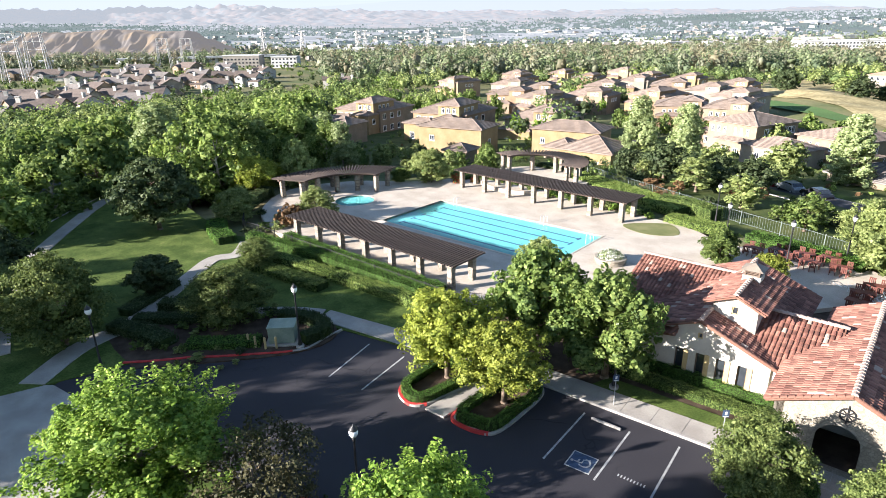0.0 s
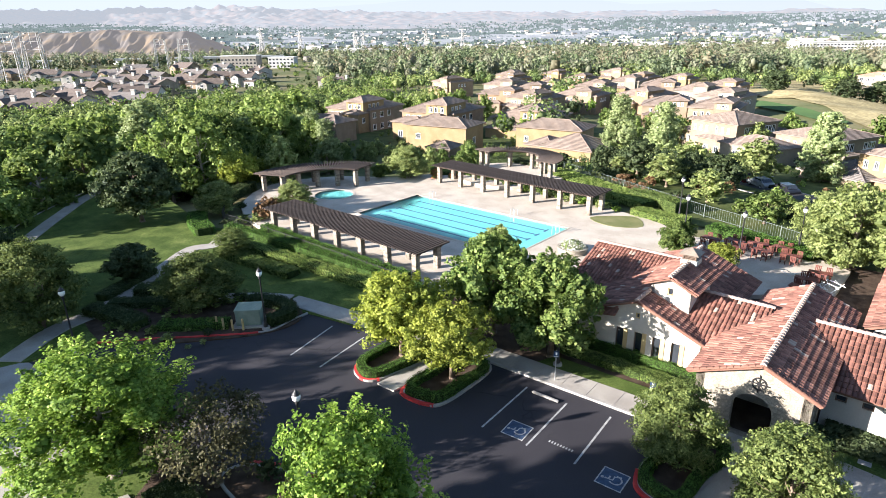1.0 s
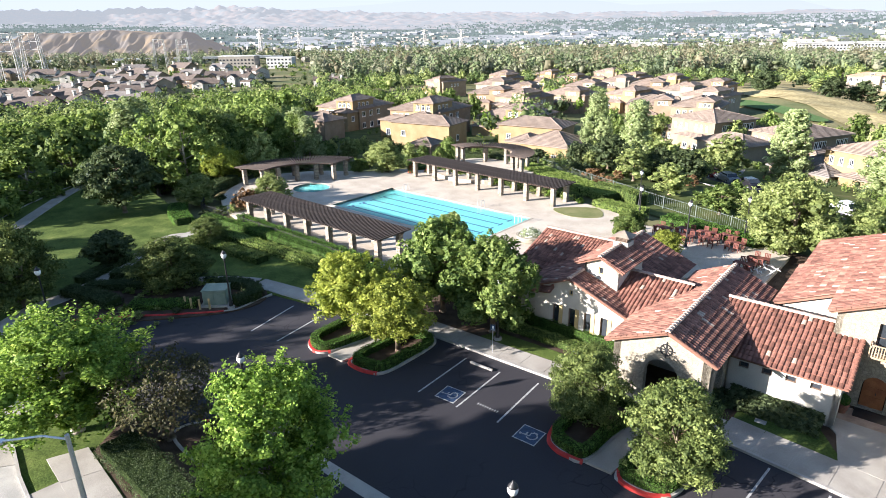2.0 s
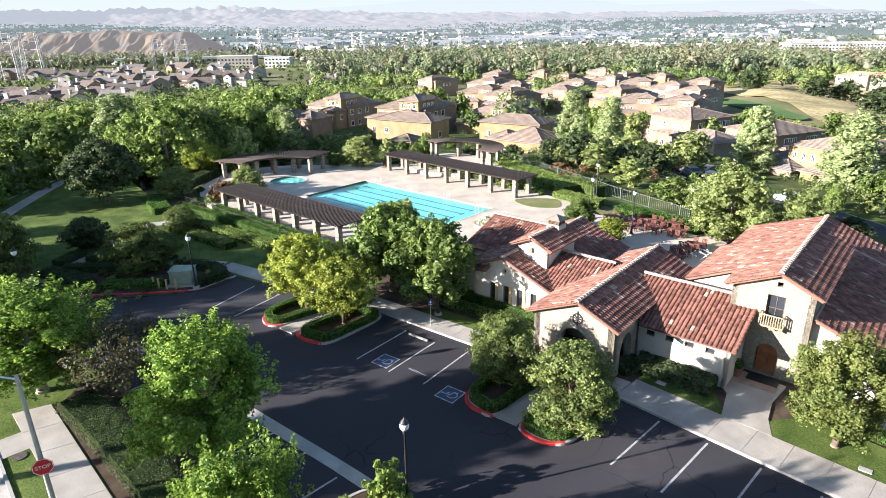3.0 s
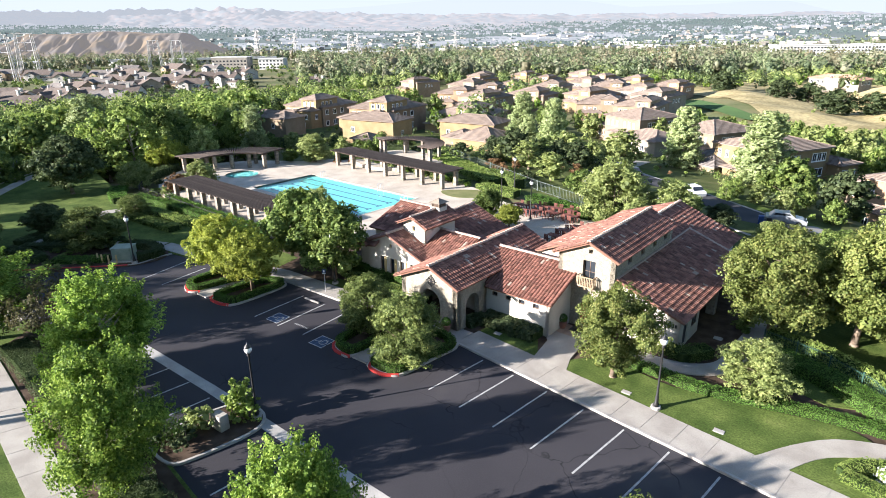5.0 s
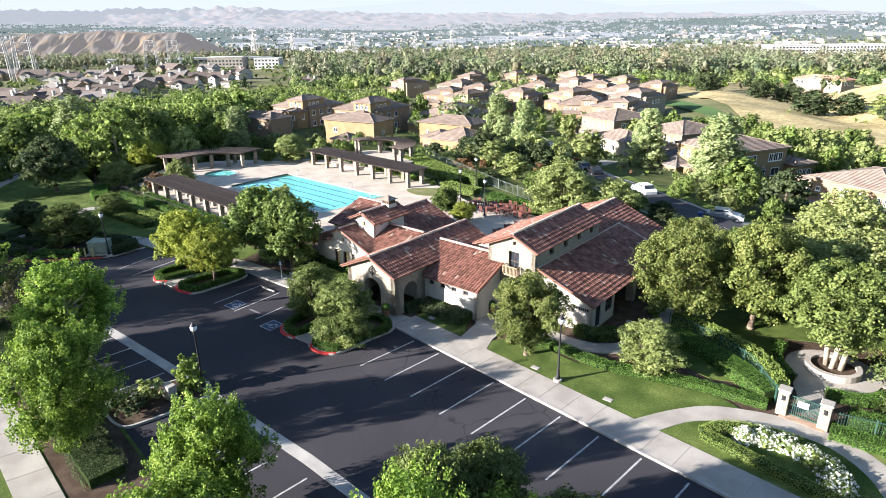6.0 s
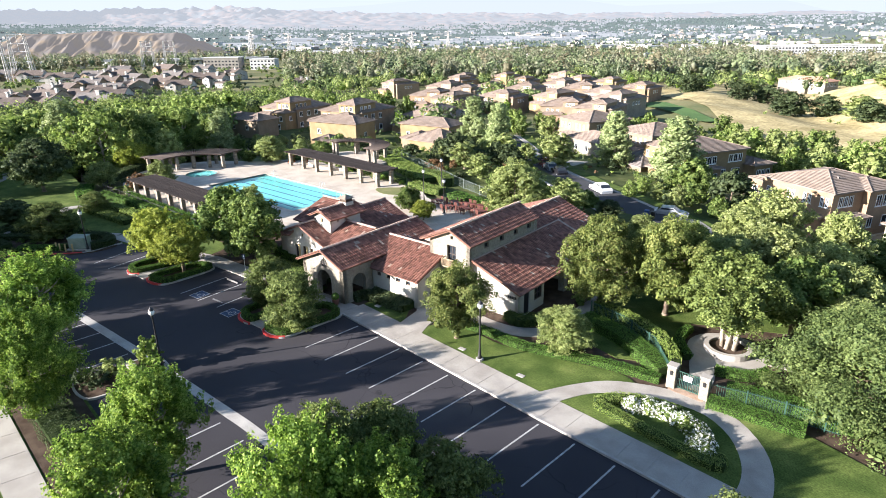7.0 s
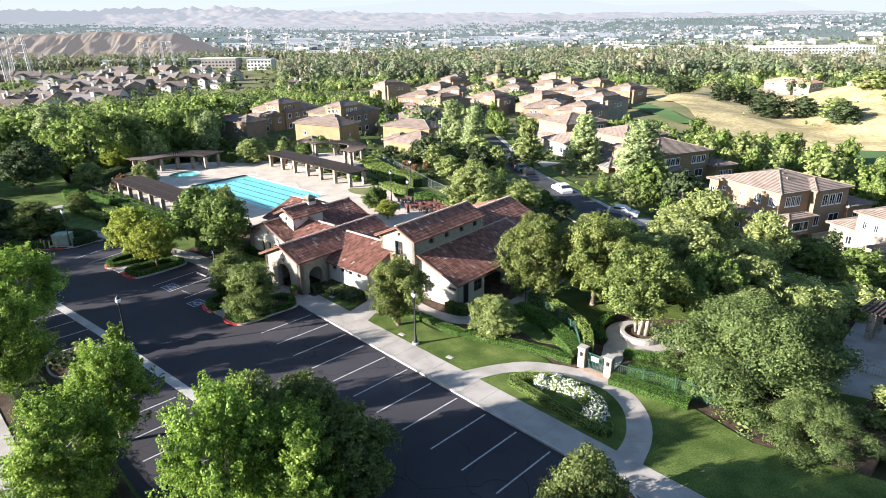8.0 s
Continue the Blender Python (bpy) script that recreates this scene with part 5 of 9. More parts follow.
# stop sign on the leaning street light mast at the corner
mast = thing("street_light", "tall grey concrete street light with a stop sign", "street lamp", -16.3, -26.4, 0.1)
bm = bmesh.new()
tube(bm, (0, 0, 0), (0, 0, 7.4), 0.13, 0.08, 10)
part("mast", bm, GUTTER, mast)
bm = bmesh.new()
pts = [(0, 0, 7.2), (-0.5, -0.65, 7.42), (-1.25, -1.75, 7.4)]
for a, b in zip(pts, pts[1:]):
    tube(bm, a, b, 0.045, 0.04)
part("arm", bm, STEEL, mast)
bm = bmesh.new()
soft_box(bm, -0.4, 0.4, -0.14, 0.14, -0.06, 0.08, 0.03)
head = part("lamp_head", bm, STEEL, mast)
head.matrix_basis = pose(-1.45, -2.05, 7.36, 0, 0, 55)
bm = bmesh.new()
slab(bm, [(0.44 * math.cos(radians(22.5 + 45 * k)), 0.44 * math.sin(radians(22.5 + 45 * k))) for k in range(8)], 0, 0.012)
sign = part("stop_plate", bm, surface("red sign enamel", (0.45, 0.015, 0.02), (0.5, 0.02, 0.025), 0.4, 2, 30, 0.0), mast, "red octagonal stop plate")
sign.matrix_basis = pose(0.26, -0.04, 2.8, 90, 0, 76)
bm = bmesh.new()
slab(bm, ribbon([(0.415 * math.cos(radians(22.5 + 45 * k)), 0.415 * math.sin(radians(22.5 + 45 * k))) for k in range(9)], 0.025), 0.0, 0.016)
part("border", bm, WHITE, sign)
word = bpy.data.curves.new("word", "FONT")
word.body, word.size, word.align_x, word.align_y, word.extrude = "STOP", 0.25, "CENTER", "CENTER", 0.004
word_ob = new("word_tmp", word)
dg = bpy.context.evaluated_depsgraph_get()
word_mesh = bpy.data.meshes.new_from_object(word_ob.evaluated_get(dg))
bpy.data.objects.remove(word_ob)
letters = finish("lettering", word_mesh, WHITE, sign)
letters.location = (0, 0, 0.016)

# utility box and bollards
ob = thing("utility_cabinet", "grey-green metal utility cabinet on a pad", "utility cabinet", -39.3, -11.2, 0.1, 50)
bm = bmesh.new()
soft_box(bm, -0.95, 0.95, -0.75, 0.75, 0.12, 1.35, 0.04)
part("body", bm, BOX_GREEN, ob)
bm = bmesh.new()
soft_box(bm, -1.0, 1.0, -0.8, 0.8, 1.35, 1.43, 0.02)
part("lid", bm, BOX_GREEN, ob)
bm = bmesh.new()
soft_box(bm, -1.2, 1.2, -1.0, 1.0, -0.05, 0.12, 0.02)
part("pad", bm, CONCRETE, ob)
for x0 in (-0.9, 0.05):
    bm = bmesh.new()
    box(bm, x0, x0 + 0.85, -0.775, -0.75, 0.25, 1.27)
    part("door", bm, BOX_GREEN, ob)
for x, y in ((-38.6, -12.2), (-39.1, -12.8), (-39.8, -13.2), (-40.5, -13.4)):
    bm = bmesh.new()
    lathe(bm, [(0.09, 0), (0.09, 0.9), (0.06, 0.96)], 8)
    b = tagged(part("bollard", bm, TAN), "faded yellow steel bollard", "bollard", "bollards")
    b.matrix_basis = pose(x, y, 0.05)
ob = thing("utility_cabinet", "low grey concrete utility cabinet in an island", "utility cabinet", -5.5, -16.6, 0.1, 10)
bm = bmesh.new()
soft_box(bm, -0.45, 0.45, -0.3, 0.3, 0, 1.0, 0.04)
part("body", bm, CONCRETE, ob)


# ---- patio furniture ----
def patio_table(x, y, rz, first=[]):
    if first:
        return copy_thing(first[0], pose(x, y, DZ, 0, 0, rz))
    ob = thing("patio_table", "red-stained wooden patio table", "table", x, y, DZ, rz, "patio tables")
    for k in range(7):
        bm = bmesh.new()
        box(bm, -0.9, 0.9, -0.45 + k * 0.13, -0.45 + k * 0.13 + 0.11, 0.7, 0.74)
        part("board", bm, REDWOOD, ob)
    for sx in (-0.75, 0.68):
        for sy in (-0.4, 0.33):
            bm = bmesh.new()
            box(bm, sx, sx + 0.07, sy, sy + 0.07, 0, 0.7)
            part("leg", bm, REDWOOD, ob)
    first.append(ob)
    return ob


def patio_chair(x, y, rz, first=[]):
    if first:
        return copy_thing(first[0], pose(x, y, DZ, 0, 0, rz))
    ob = thing("patio_chair", "red-stained wooden patio chair", "chair", x, y, DZ, rz, "patio chairs")
    bm = bmesh.new()
    for k in range(4):
        box(bm, -0.24, 0.24, -0.22 + k * 0.115, -0.22 + k * 0.115 + 0.095, 0.42, 0.45)
    part("seat", bm, REDWOOD, ob)
    bm = bmesh.new()
    for k in range(4):
        box(bm, -0.24 + k * 0.13, -0.24 + k * 0.13 + 0.09, 0.21, 0.24, 0.45, 0.95)
    box(bm, -0.25, 0.25, 0.2, 0.25, 0.93, 1.0)
    part("backrest", bm, REDWOOD, ob)
    for sx in (-0.24, 0.19):
        for sy in (-0.22, 0.19):
            bm = bmesh.new()
            box(bm, sx, sx + 0.05, sy, sy + 0.05, 0, 0.43)
            part("leg", bm, REDWOOD, ob)
    first.append(ob)
    return ob


patio_rng = random.Random(3)
for tx, ty in ((-21.0, 29.8), (-19.0, 30.8), (-17.0, 31.4), (-14.9, 31.8), (-18.2, 28.8), (-16.0, 29.6), (-13.6, 30.0), (-10.8, 25.0), (-10.4, 27.2), (-10.6, 22.8)):
    rz = patio_rng.uniform(-15, 15)
    patio_table(tx, ty, rz)
    for dx, dy, r in ((-0.45, 0.75, 0), (0.45, 0.75, 0), (-0.45, -0.75, 180), (0.45, -0.75, 180)):
        patio_chair(tx + dx, ty + dy, r + patio_rng.uniform(-20, 20))
bm = bmesh.new()
for k in range(30):
    a, b = patio_rng.uniform(-2, 2), patio_rng.uniform(-1.2, 1.2)
    tube(bm, (a, b, patio_rng.uniform(0, 0.5)), (a + patio_rng.uniform(-0.8, 0.8), b + patio_rng.uniform(-0.8, 0.8), patio_rng.uniform(0.1, 0.8)), 0.03, 0.03, 5)
loungers = tagged(part("stacked_frames", bm, WHITE), "heap of white metal furniture frames on the patio", "furniture frames", kind="stuff")
loungers.matrix_basis = pose(-10.6, 25.8, DZ)

PALE_LAWN = surface("dry mown grass", (0.13, 0.145, 0.055), (0.2, 0.195, 0.09), 0.95, 0.5, 22, 0.9, spec=0.1)
ground_piece("patio", [(-22, 29.0), (-20.5, 32.6), (-14, 33.8), (-9, 31.4), (-8.4, 22.2), (-12, 22.2), (-18, 25)], -0.1, DZ + 0.006, DECK, "pale concrete patio behind the clubhouse", "patio")
ground_piece("lawn", curve([(-35, 29.6), (-31.4, 33.2), (-28.8, 30.4), (-31.6, 28.2)], True, 4), 0.1, DZ + 0.03, PALE_LAWN, "small dry grass patch beside the pool deck", "lawn")
ground_piece("paving", [(36.6, 21), (52, 23), (52, 36), (36.2, 34)], -0.1, 0.14, CONCRETE, "grey concrete court in the garden", "paving")
pergola(41.0, 30.4, -6, 8.0, 3.2, 3, "small timber pergola on stone piers in the garden court")
fence([(37.4, 23.6), (43, 24.4)], 0.95, "pale slatted fence in the garden court", TAN, 0.2)


# ---- small things about the clubhouse ----
def potted_shrub(x, y, label):
    ob = thing("potted_shrub", label, "potted plant", x, y, 0.15, group="potted plants")
    bm = bmesh.new()
    lathe(bm, [(0.22, 0), (0.3, 0.25), (0.34, 0.5), (0.36, 0.52), (0.36, 0.58), (0.28, 0.58), (0.26, 0.5)], 16)
    part("pot", bm, TERRACOTTA, ob, "terracotta pot", smooth=True)
    rng = np.random.default_rng(5)
    e = rng.normal(size=(700, 3))
    e /= np.linalg.norm(e, axis=1, keepdims=True)
    bm = bmesh.new()
    for p in e * 0.34 + np.array([0, 0, 0.8]):
        q = Vector(p)
        n = (q - Vector((0, 0, 0.8))).normalized() + Vector(rng.normal(size=3) * 0.5)
        t = n.cross(Vector(rng.normal(size=3))).normalized() * 0.05
        b = n.cross(t).normalized() * 0.035
        bm.faces.new([bm.verts.new(q + v) for v in (-t, b, t, -b)])
    part("leaves", bm, LEAF_HEDGE, ob)


potted_shrub(1.2, 7.6, "clipped round shrub in a terracotta pot by the hall door")
potted_shrub(-4.7, 0.9, "clipped round shrub in a terracotta pot by the entry arch")
bm = bmesh.new()
box(bm, -0.9, 0.9, -0.5, 0.5, 0.153, 0.175)
ob = tagged(part("door_mat", bm, IRON), "black door mat before the hall door", "door mat")
ob.matrix_basis = pose(2.6, 8.2, 0, 0, 0, 6)
bm = bmesh.new()
for k in range(5):
    box(bm, -0.42 + 0.18 * k, -0.3 + 0.18 * k, -0.03, 0.02, -0.12, 0.12)
ob = tagged(part("number_bars", bm, IRON), "dark raised bars in place of a wall number", "wall number")
ob.matrix_basis = pose(8.44, 10.19, 2.0, 0, 0, 6)
for x, y, m, lab in ((2.1, 45.7, "blue", "blue wheeled refuse bin by a driveway"), (2.9, 45.9, "black", "black wheeled refuse bin by a driveway")):
    ob = thing("refuse_bin", lab, "bin", x, y, land(x, y) + 0.2, 20, "refuse bins")
    paint = surface(m + " bin plastic", (0.02, 0.05, 0.16) if m == "blue" else (0.015, 0.015, 0.016), (0.03, 0.07, 0.2) if m == "blue" else (0.025, 0.025, 0.026), 0.5, 2, 30, 0.05)
    bm = bmesh.new()
    soft_box(bm, -0.28, 0.28, -0.32, 0.32, 0.06, 0.95, 0.04)
    part("bin_body", bm, paint, ob)
    bm = bmesh.new()
    soft_box(bm, -0.31, 0.31, -0.36, 0.36, 0.95, 1.03, 0.03)
    part("lid", bm, paint, ob)
    for s in (-0.27, 0.27):
        bm = bmesh.new()
        lathe(bm, [(0.02, -0.03), (0.12, -0.03), (0.12, 0.03), (0.02, 0.03)], 10, pose(s, 0.26, 0.12, 0, 90, 0))
        part("wheel", bm, IRON, ob)
# flush covers in grass and paving
for x, y, r, lab in ((-22.2, -26.8, 0.36, "round iron manhole cover in a concrete pad"),):
    bm = bmesh.new()
    lathe(bm, [(r, 0.0), (r, 0.012), (r * 0.9, 0.016), (0.01, 0.016)], 20)
    ob = tagged(part("manhole_cover", bm, surface("rusty cast iron", (0.06, 0.05, 0.045), (0.1, 0.085, 0.07), 0.7, 4, 40, 0.5)), lab, "manhole cover")
    ob.matrix_basis = pose(x, y, 0.127)
for x, y in ((-1.7, 3.4), (14.9, 3.4), (9.2, 3.2), (10.3, 14.3)):
    bm = bmesh.new()
    soft_box(bm, -0.3, 0.3, -0.2, 0.2, 0.0, 0.16, 0.02)
    ob = tagged(part("valve_box", bm, KERB), "small grey concrete valve box set in the grass", "valve box", "valve boxes")
    ob.matrix_basis = pose(x, y, 0.0, 0, 0, 6)
# wall lanterns
for x, y, z in ((0.95, 7.35, 2.0), (-4.75, 2.0, 2.2)):
    ob = thing("wall_lantern", "black iron wall lantern beside an arch", "lantern", x, y, z, 6, "wall lanterns")
    bm = bmesh.new()
    lathe(bm, [(0.02, -0.22), (0.1, -0.18), (0.13, 0.1), (0.14, 0.12), (0.03, 0.24)], 6)
    part("cage", bm, IRON, ob)
    bm = bmesh.new()
    box(bm, -0.03, 0.03, 0.0, 0.25, 0.16, 0.2)
    part("bracket", bm, IRON, ob)

# ---- plants ----
def ball(subdivisions):
    """Corners and triangles of a round body of radius one."""
    bm = bmesh.new()
    bmesh.ops.create_icosphere(bm, subdivisions=subdivisions, radius=1.0)
    bm.verts.index_update()
    out = np.array([v.co[:] for v in bm.verts]), np.array([[v.index for v in f.verts] for f in bm.faces])
    bm.free()
    return out


BALLS = {1: ball(1), 2: ball(2)}


def boughs(centres, radii, rng, detail=2, flat=0.85, uneven=0.25):
    """Uneven lumps of close inner foliage, one for each centre."""
    bv, bf = BALLS[detail]
    k, n = len(centres), len(bv)
    r = np.asarray(radii, float).reshape(k, -1)
    v = bv[None] * (1 + rng.normal(size=(k, n, 1)) * uneven) * r[:, None, :] * np.array([1, 1, flat]) + np.asarray(centres)[:, None, :]
    f = bf[None] + (np.arange(k) * n)[:, None, None]
    return v.reshape(-1, 3), f.reshape(-1, 3)


def leaf_mesh(name, pos, nrm, size, rng, material, slim=0.62, inner=None):
    """A mesh of many small pointed leaves at the places, facing about the normals, over inner boughs."""
    n = len(pos)
    nrm = nrm / np.maximum(np.linalg.norm(nrm, axis=1, keepdims=True), 1e-6)
    t = np.cross(nrm, rng.normal(size=(n, 3)))
    t /= np.maximum(np.linalg.norm(t, axis=1, keepdims=True), 1e-6)
    b = np.cross(nrm, t)
    s = (size * rng.uniform(0.65, 1.3, n))[:, None] / 2
    v = np.stack([pos - t * s, pos + b * s * slim + nrm * s * 0.25, pos + t * s, pos - b * s * slim + nrm * s * 0.25], axis=1).reshape(-1, 3)
    iv, tri = inner if inner else (np.zeros((0, 3)), np.zeros((0, 3), int))
    k = len(tri)
    mesh = bpy.data.meshes.new(name)
    mesh.vertices.add(4 * n + len(iv))
    mesh.vertices.foreach_set("co", np.concatenate([v, iv]).astype(np.float32).ravel())
    mesh.loops.add(4 * n + 3 * k)
    mesh.loops.foreach_set("vertex_index", np.concatenate([np.arange(4 * n), (tri + 4 * n).ravel()]).astype(np.int32))
    mesh.polygons.add(n + k)
    mesh.polygons.foreach_set("loop_start", np.concatenate([np.arange(0, 4 * n, 4), 4 * n + np.arange(0, 3 * k, 3)]).astype(np.int32))
    mesh.polygons.foreach_set("loop_total", np.concatenate([np.full(n, 4), np.full(k, 3)]).astype(np.int32))
    mesh.update(calc_edges=True)
    mesh.materials.append(material)
    return mesh


def unit(rng, n):
    d = rng.normal(size=(n, 3))
    return d / np.linalg.norm(d, axis=1, keepdims=True)


def tree_meshes(seed, leaf, bark, h, r, clear=0.22, lumps=16, leaves=6000, size=0.2, shape="round", stems=1, lump=0.36, sprays=260, slim=0.75, open_air=0.0, jitter=1.0, shoot=0.0, heart=0.52):
    """Crown and trunk of one tree: limbs carry boughs, boughs carry sprays, and sprays carry leaves."""
    rng = np.random.default_rng(seed)
    z0 = h * clear
    centres, radii = [], []
    for k in range(lumps):
        t = (k + rng.uniform(0.1, 0.9)) / lumps
        if shape == "cone":
            w = 1.0 - 0.8 * t if t > 0.2 else 0.5 + 2.2 * t
        elif shape == "tall":
            w = (1 - t) ** 0.55 * min(1.0, 0.5 + 2.2 * t)
        elif shape == "flat":
            w = math.sin(math.pi * (0.25 + 0.7 * t)) ** 0.6
        else:
            w = math.sin(math.pi * (0.16 + 0.78 * t)) ** 0.7
        a = 2.4 * k + rng.uniform(-0.6, 0.6)
        lr = r * lump * rng.uniform(0.6, 1.3)
        d = max(0.0, r * w - lr * 0.8) * rng.uniform(0.6, 1.12)
        centres.append((d * math.cos(a), d * math.sin(a), z0 + lr * 0.4 + (h - z0 - lr * 1.2) * t))
        radii.append(lr)
    centres, radii = np.array(centres), np.array(radii)
    owner = rng.choice(lumps, sprays, p=radii ** 2 / (radii ** 2).sum())
    d = unit(rng, sprays)
    d[:, 2] = np.where(d[:, 2] < -0.35, -d[:, 2], d[:, 2])
    tips = centres[owner] + d * (radii[owner] * rng.uniform(0.72, 1.12, sprays))[:, None] * np.array([1, 1, 0.9])
    # sprays inside a neighbouring bough are thinned out
    inside = (np.linalg.norm(tips[:, None, :] - centres[None], axis=2) < radii[None] * 0.72).any(axis=1)
    keep = ~inside | (rng.random(sprays) < 0.25)
    if open_air:
        keep &= (np.sin(tips[:, 0] * 3.1 / r * 2 + seed) * np.sin(tips[:, 1] * 2.7 / r * 2) * np.sin(tips[:, 2] * 3.3 / r * 2 + 1) > -0.75 + open_air) | (rng.random(sprays) < 0.3)
    tips, out = tips[keep], d[keep]
    n = leaves // len(tips)
    rs = r * rng.uniform(0.08, 0.16, len(tips))
    own = np.repeat(np.arange(len(tips)), n)
    e = unit(rng, len(own))
    # each spray is a flat, drooping fan of leaves
    pos = tips[own] + e * (rs[own] * rng.random(len(own)) ** 0.5)[:, None] * np.array([1, 1, 0.55])
    if shoot:
        # leaves climb along slender shoots that stand out of the crown
        axis = out * 0.75 + np.array([0, 0, 0.75]) + unit(rng, len(tips)) * 0.35
        axis /= np.linalg.norm(axis, axis=1, keepdims=True)
        climb = rng.random(len(own))
        length = shoot * rng.uniform(0.35, 1.2, len(tips))
        pos = tips[own] + axis[own] * ((climb - 0.3) * length[own])[:, None] + e * (rs[own] * (1.05 - 0.75 * climb))[:, None]
    tilt = unit(rng, len(tips)) * 0.5 * jitter
    nrm = out[own] * 0.75 + tilt[own] + e * 0.4 + rng.normal(size=(len(own), 3)) * 0.5 * jitter + np.array([0, 0, 0.1])
    sizes = np.full(len(pos), size)
    if heart:
        # larger shaded leaves deep inside the boughs
        k = int(len(pos) * 0.24)
        who = rng.choice(lumps, k, p=radii ** 2 / (radii ** 2).sum())
        way = unit(rng, k)
        pos = np.concatenate([pos, centres[who] + way * (radii[who] * rng.uniform(0.15, heart + 0.12, k))[:, None]])
        nrm = np.concatenate([nrm, way + rng.normal(size=(k, 3)) * 0.5])
        sizes = np.concatenate([sizes, np.full(k, size * 2.0)])
    crown = leaf_mesh("crown", pos, nrm, sizes, rng, leaf, slim)
    bm = bmesh.new()
    for s in range(stems):
        lean = Vector((rng.uniform(-1, 1), rng.uniform(-1, 1), 0)) * (0.25 * r if stems > 1 else 0.05 * r)
        off = Vector((rng.uniform(-0.3, 0.3), rng.uniform(-0.3, 0.3), 0)) if stems > 1 else Vector((0, 0, 0))
        rad = max(0.05, 0.018 * h + 0.02 * r) / (1.5 if stems > 1 else 1)
        a, fork = off + Vector((0, 0, -0.15)), off + lean * 0.5 + Vector((0, 0, z0 * 0.9 + 0.1 * h))
        tube(bm, a, a + Vector((0, 0, 0.3)), rad * 1.6, rad * 1.1, 8)
        tube(bm, a + Vector((0, 0, 0.3)), fork, rad * 1.1, rad * 0.8, 8)
        top = off + lean + Vector((0, 0, h * 0.8))
        tube(bm, fork, top, rad * 0.8, rad * 0.2, 6)
        for c in centres[s::stems][:: max(1, lumps // (14 * stems))]:
            c = Vector(c)
            t = min(0.9, max(0.0, (c.z - fork.z) / max(0.1, top.z - fork.z) - 0.25))
            root = fork.lerp(top, t)
            mid = root.lerp(c, 0.5) + Vector((0, 0, -0.06 * r))
            tube(bm, root, mid, rad * 0.4 * (1 - 0.5 * t), rad * 0.25, 5)
            tube(bm, mid, c, rad * 0.25, rad * 0.08, 5)
    trunk = bpy.data.meshes.new("trunk")
    bm.to_mesh(trunk)
    bm.free()
    trunk.polygons.foreach_set("use_smooth", [True] * len(trunk.polygons))
    trunk.materials.append(bark)
    return crown, trunk, h, r


def plant(kind, x, y, z, h, r=None, label="", category="tree", group="", rz=None, name="tree"):
    """Stands a copy of one of the grown trees at a place, scaled to that height and radius."""
    crown, trunk, h0, r0 = kind
    rz = (x * 37.0 + y * 91.0) % 360 if rz is None else rz
    sz = h / h0
    sx = (r / r0) if r else sz
    ob = thing(name, label, category, group=group)
    ob.matrix_basis = pose(x, y, z, 0, 0, rz)
    for nm, me in (("crown", crown), ("trunk", trunk)):
        o = new(nm, me)
        o.parent = ob
        o.scale = (sx, sx, sz)
    return ob


SYC = [tree_meshes(11 + k, LEAF_SYCAMORE, PALE_BARK, 8.0, 3.3, 0.13, 24, 36000, 0.135, "round", lump=0.33, sprays=560, slim=0.9, open_air=0.42, shoot=1.3, heart=0.28) for k in range(3)]
SYM = [tree_meshes(15 + k, LEAF_PALE, PALE_BARK, 8.0, 3.3, 0.14, 19, 10000, 0.24, "round", lump=0.37, sprays=420, open_air=0.15, shoot=0.8) for k in range(2)]
YEL = [tree_meshes(21 + k, LEAF_YELLOW, BARK, 5.6, 2.6, 0.24, 18, 14000, 0.15, lump=0.38, sprays=520, open_air=0.1, shoot=0.5) for k in range(2)]
GRN = [tree_meshes(31 + k, LEAF_GREEN, BARK, 6.5, 3.0, 0.14, 20, 11000, 0.22, lump=0.36, sprays=440, open_air=0.1, shoot=0.5) for k in range(3)]
MYR = [tree_meshes(37 + k, LEAF_MYRTLE, BARK, 8.0, 3.4, 0.16, 24, 27000, 0.155, lump=0.33, sprays=680, open_air=0.12, shoot=0.5) for k in range(2)]
OLV = [tree_meshes(41 + k, LEAF_OLIVE, BARK, 5.0, 2.5, 0.06, 20, 13000, 0.16, "round", 2, lump=0.36, sprays=520, slim=0.6) for k in range(3)]
DRK = [tree_meshes(51 + k, LEAF_DARK, BARK, 6.0, 3.2, 0.14, 20, 9000, 0.23, lump=0.35, sprays=460, open_air=0.1) for k in range(3)]
SIL = [tree_meshes(61 + k, LEAF_SILVER, PALE_BARK, 11.0, 2.9, 0.03, 34, 15000, 0.24, "tall", lump=0.34, sprays=800, jitter=0.7, shoot=0.6, heart=0.5) for k in range(2)]
BIG = [tree_meshes(71, LEAF_BIG, BARK, 7.0, 4.6, 0.03, 40, 62000, 0.13, "flat", 2, 0.25, sprays=1500, jitter=0.8, slim=0.55, heart=0.72)]
ISL = [tree_meshes(45 + k, LEAF_ISLAND, BARK, 5.0, 2.5, 0.04, 24, 20000, 0.13, "round", 2, lump=0.38, sprays=720, slim=0.55) for k in range(2)]
OAK = [tree_meshes(88 + k, LEAF_DARK, BARK, 6.0, 3.4, 0.02, 20, 4000, 0.3, "flat", 1, 0.42, sprays=420, jitter=0.5, heart=0.45) for k in range(2)]
TALL = tree_meshes(87, LEAF_SYCAMORE, PALE_BARK, 15.0, 3.2, 0.6, 16, 2600, 0.42, "round", 1, 0.45, sprays=240)
